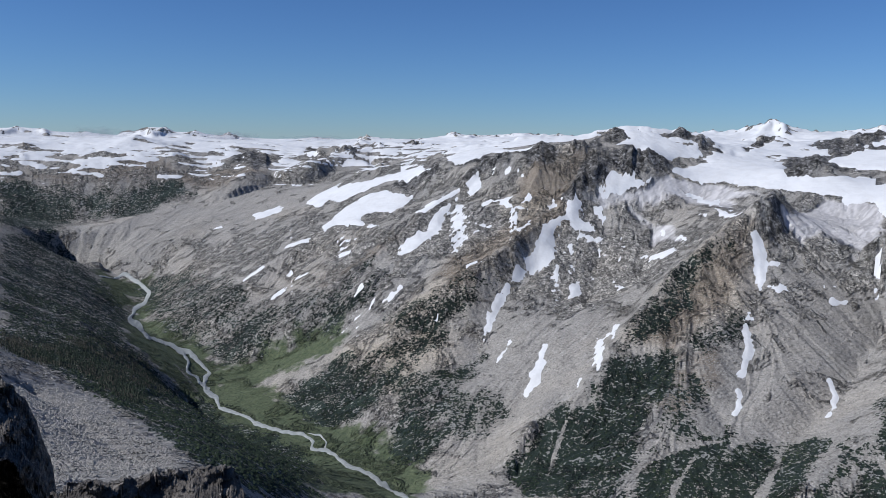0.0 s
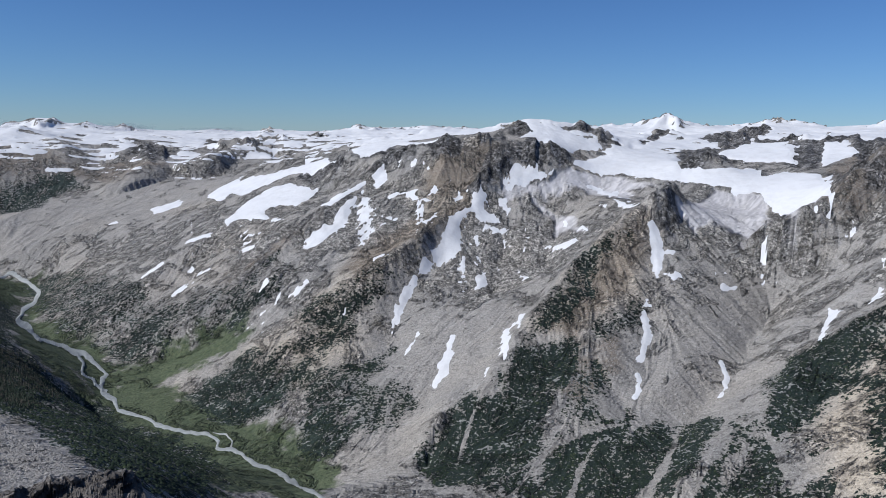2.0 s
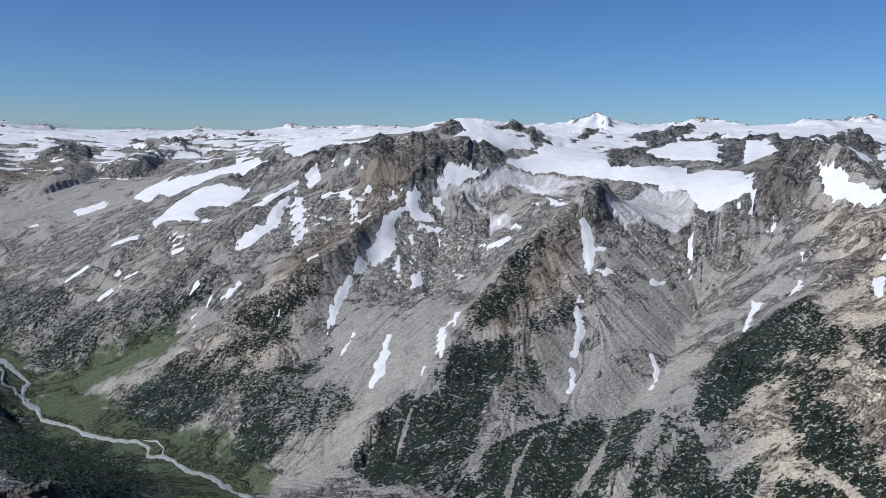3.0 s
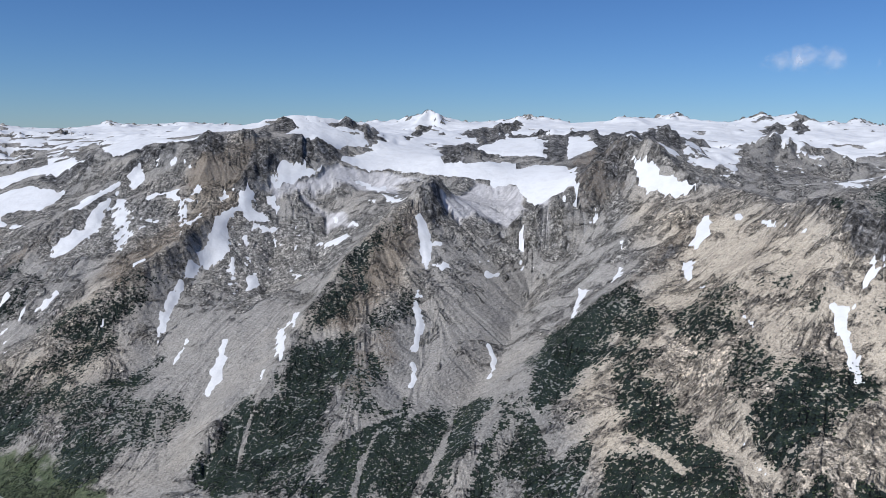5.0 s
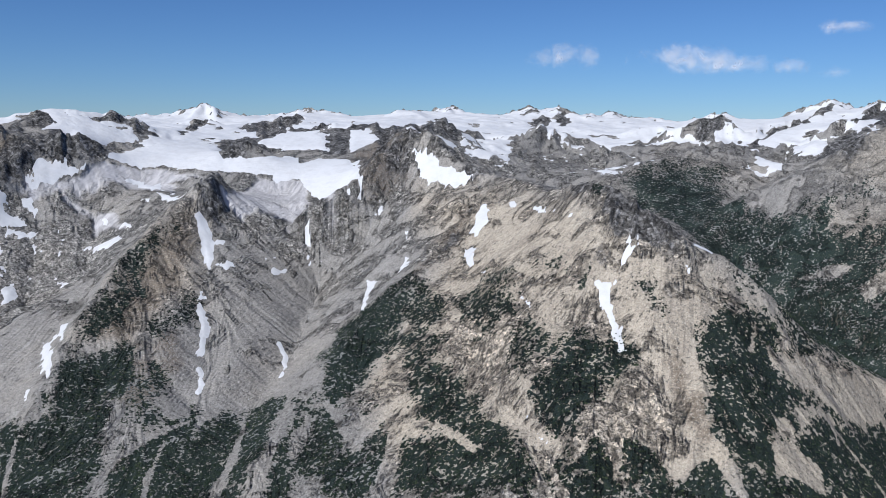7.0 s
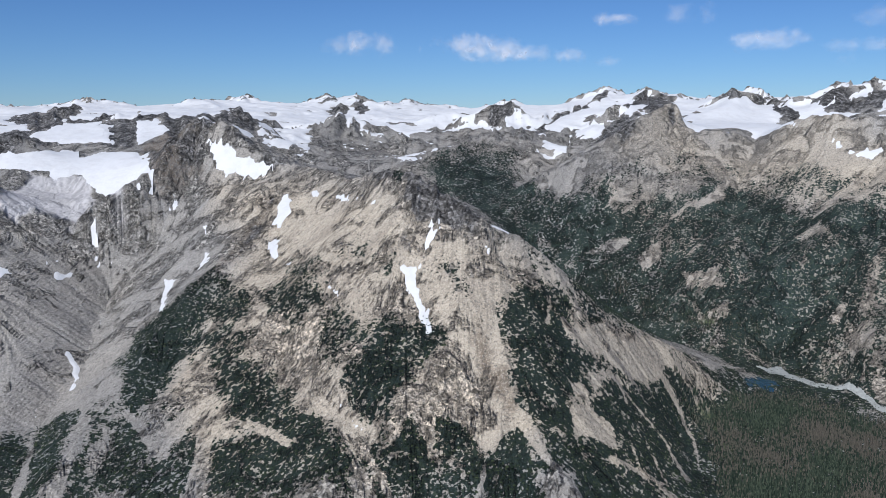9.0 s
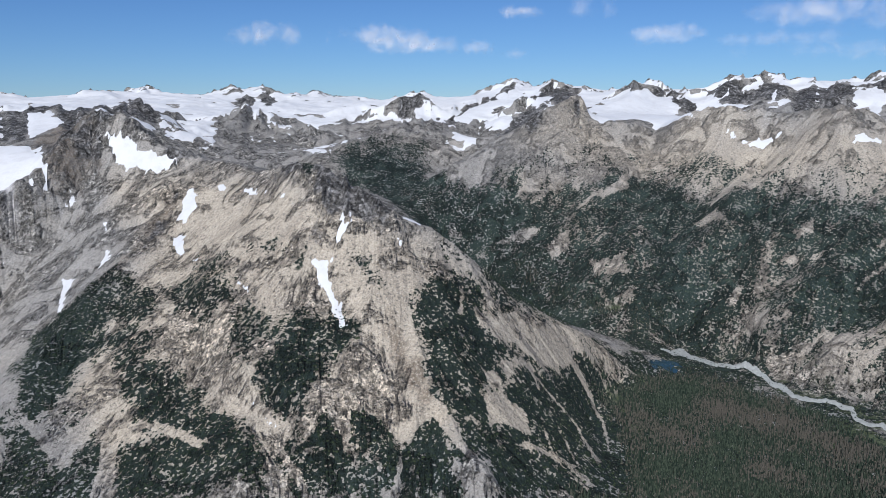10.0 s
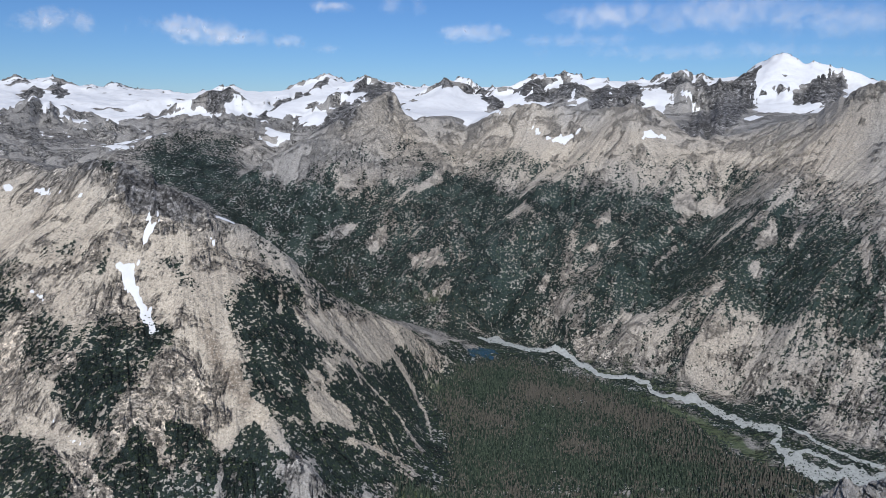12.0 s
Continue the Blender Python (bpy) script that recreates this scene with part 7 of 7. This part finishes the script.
heap("conifer_forest", *conifers(6000, COVER["forest"] ** 2 * (1 - EAST), 420, 2600, 3, 6.5), NEEDLES, "dark green conifer forest along a valley side", "forest")
heap("mountain_shrubs", *shrubs(60000, LUSH, 420, 1900, 0.8, 2.6), LEAVES, "dark green dwarf shrubs scattered over the slopes", "shrubs")


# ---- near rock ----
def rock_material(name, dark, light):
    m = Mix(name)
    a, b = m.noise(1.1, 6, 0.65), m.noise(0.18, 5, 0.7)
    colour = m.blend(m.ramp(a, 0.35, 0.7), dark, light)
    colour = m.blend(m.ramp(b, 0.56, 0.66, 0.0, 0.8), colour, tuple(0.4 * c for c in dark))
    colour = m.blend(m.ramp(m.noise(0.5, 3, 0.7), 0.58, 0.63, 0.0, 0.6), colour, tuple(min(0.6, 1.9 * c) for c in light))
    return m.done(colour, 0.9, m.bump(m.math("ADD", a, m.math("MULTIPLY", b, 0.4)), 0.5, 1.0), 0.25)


def outcrop(name, brow, r, deep, tooth, material, label):
    """A jagged rock mass whose brow follows azimuth and elevation in degrees, at r metres from the summit."""
    brow = np.array(brow, float)
    az = np.linspace(brow[0, 0], brow[-1, 0], 420)
    el = np.interp(az, brow[:, 0], brow[:, 1])
    s = np.linspace(-1, 1, 110)
    rr = r * (1 + deep * s)[:, None] * np.ones(len(az))
    x, y = rr * np.sin(np.radians(az)), rr * np.cos(np.radians(az))
    blocks = fractal(x / tooth, y / tooth, 5, 121, True)
    step = np.floor(2.5 * fractal(x / tooth / 1.7, y / tooth / 1.7, 2, 131)) / 2.5
    z = EYE + r * np.tan(np.radians(el))[None, :] + tooth * (0.42 * blocks + 0.34 * step - 0.2)
    z = z - r * deep * (1.5 * np.maximum(s, 0) ** 1.3 + 0.55 * np.maximum(-s, 0) ** 1.2)[:, None]
    edge = np.minimum(np.arange(len(az)), np.arange(len(az))[::-1]) / 14.0
    z = z - (r * 0.25 * np.clip(1 - edge, 0, 1) ** 2)[None, :]
    across = np.radians(az)[None, :] * r / tooth * 1.1 + 0 * z
    rr = rr + tooth * (0.55 * fractal(across, z / tooth * 2.6, 6, 151, True) + 0.35 * np.floor(3 * fractal(across * 0.8, z / tooth * 2.0, 3, 161)) / 3)
    x, y = rr * np.sin(np.radians(az)), rr * np.cos(np.radians(az))
    nv, na = z.shape
    rock = tagged(new(name), label, "rock outcrop")
    middle = Vector((x.mean(), y.mean(), z.min()))
    rock.location = middle
    places = np.stack([x, y, z], 2) - np.array(middle)
    for first in range(0, na - 1, 84):
        last = min(first + 84, na - 1)
        i, j = np.meshgrid(np.arange(nv - 1), np.arange(last - first), indexing="ij")
        wide = last - first + 1
        quads = np.stack([i * wide + j, (i + 1) * wide + j, (i + 1) * wide + j + 1, i * wide + j + 1], 2).reshape(-1, 4)
        me = bpy.data.meshes.new("rock_block")
        me.from_pydata(places[:, first:last + 1].reshape(-1, 3).tolist(), [], quads.tolist())
        me.materials.append(material)
        new("rock_block", me).parent = rock
    return rock


DARK_SHADED_ROCK, PALE_ROCK = rock_material("dark_shaded_rock", (0.07, 0.062, 0.056), (0.2, 0.18, 0.16)), rock_material("pale_rock", (0.2, 0.19, 0.175), (0.42, 0.395, 0.36))
STONES = np.clip(COVER["scree"] * 3 - 1, 0, 1) * (AZ < -6)[None, :]
heap("boulders", *shrubs(9000, STONES, 300, 1100, 0.35, 1.7), PALE_ROCK, "grey boulders scattered over a scree slope", "boulders")
outcrop("rock_outcrop", [(-28.33, -23.82), (-26.93, -23.39), (-25.15, -22.89), (-23.37, -23.36), (-21.9, -23.28), (-19.62, -23.03), (-17.87, -22.75), (-16.69, -22.65), (-15.3, -22.62), (-14.52, -23.35), (-13.74, -24.88), (-12.97, -26.75)], 26, 0.12, 1.6, DARK_SHADED_ROCK, "dark jagged rock outcrop at the edge of the summit")
# the buttress faces away from the sun; its dark colour includes that shade
outcrop("rock_buttress", [(-31.62, -14.52), (-29.8, -15.53), (-29.04, -16.27), (-28.44, -17.23), (-27.84, -18.38), (-27.43, -20.02), (-27.02, -21.82), (-26.79, -23.93)], 190, 0.12, 13, DARK_SHADED_ROCK, "dark shaded rock buttress above a scree slope")
outcrop("rock_ledge", [(98.96, -26.06), (99.75, -25.04), (100.54, -24.11), (101.52, -23.57), (102.54, -23.52), (103.76, -23.08), (105.41, -22.77)], 70, 0.1, 3, PALE_ROCK, "pale granite ledge below the summit")

# ---- clouds ----
def cloud_material(name, broken, dense):
    m = Mix(name)
    n = m.n.new("ShaderNodeTexCoord").outputs["Object"]
    size = m.n.new("ShaderNodeVectorMath")
    size.operation = "LENGTH"
    m.l.new(n, size.inputs[0])
    wisps = m.noise(110, 6, 0.6, 0.5)
    thick = m.math("ADD", m.math("SUBTRACT", 1.0, size.outputs["Value"]), m.math("MULTIPLY", m.math("SUBTRACT", wisps, 0.5), broken))
    m.done((0.62, 0.61, 0.62), 1.0, None, 0.0)
    m.put(m.out.inputs["Alpha"], m.ramp(thick, 0.05, 0.85, 0.0, dense))
    return m.m


CLOUD, BANK, WISP = cloud_material("cloud", 1.5, 0.55), cloud_material("cloud_bank", 1.1, 0.42), cloud_material("cloud_wisp", 1.6, 0.2)


def cloud(az, el, wide, high, label="small thin white cloud in the blue sky"):
    """A puff of several thin, wavy veils, one behind the other, flatter below than above."""
    r = 4500.0
    rows, cols = 11, 29
    verts, faces = [], []
    for layer in range(2):
        base = len(verts)
        for i in range(rows):
            for j in range(cols):
                u, v = -1.2 + 2.4 * j / (cols - 1), -1.2 + 2.4 * i / (rows - 1)
                w = 1.2 * (layer - 0.5) + 0.15 * noise.noise((u * 2 + layer * 7, v * 2, az))
                rise = 1.15 if v > 0 else 0.7
                verts.append((u + 0.1 * layer, w, v * rise + 0.16 * noise.noise((u * 2.5, layer * 5, az))))
        faces += [(base + i * cols + j, base + i * cols + j + 1, base + (i + 1) * cols + j + 1, base + (i + 1) * cols + j) for i in range(rows - 1) for j in range(cols - 1)]
    me = bpy.data.meshes.new("cloud")
    me.from_pydata(verts, [], faces)
    me.polygons.foreach_set("use_smooth", [True] * len(faces))
    me.materials.append(BANK if "bank" in label else WISP if "faint" in label else CLOUD)
    ob = tagged(new("cloud", me), label, "cloud", "clouds")
    a, e = radians(az), radians(el)
    ob.matrix_world = pose(r * math.sin(a), r * math.cos(a), EYE + r * math.tan(e), 0, 0, -az) @ Matrix.Diagonal((r * radians(wide) / 2, 60, r * radians(high) / 2, 1))
    ob.visible_shadow = False
    return ob


cloud(47.47, 4.90, 7.01, 2.50)
cloud(55.48, 4.79, 9.17, 2.38)
cloud(57.82, 4.27, 10.25, 1.79)
cloud(61.76, 4.06, 3.24, 1.55)
cloud(64.56, 3.58, 2.48, 0.95, "faint wisp of white cloud")
cloud(64.69, 6.40, 4.53, 1.31)
cloud(69.05, 6.58, 3.78, 1.79, "faint wisp of white cloud")
cloud(71.00, 6.53, 1.62, 1.91, "faint wisp of white cloud")
cloud(75.07, 4.82, 8.09, 2.02)
cloud(81.54, 4.28, 12.41, 1.31, "faint streak of high cloud")
cloud(90.55, 3.44, 28.05, 1.79, "faint streak of high cloud")
cloud(83.39, 5.90, 9.17, 2.74, "broad grey-white cloud bank")
cloud(91.46, 5.94, 25.90, 3.57, "broad grey-white cloud bank")
cloud(98.89, 5.07, 12.95, 2.98, "broad grey-white cloud bank")
cloud(-23.18, -0.26, 6.67, 1.91, "low white cloud bank over distant mountains")
cloud(-14.93, -0.22, 6.50, 1.21, "low white cloud bank over distant mountains")
cloud(-8.95, -0.22, 7.25, 0.82, "low white cloud bank over distant mountains")
cloud(-28.12, -0.36, 4.69, 1.38, "low white cloud bank over distant mountains")
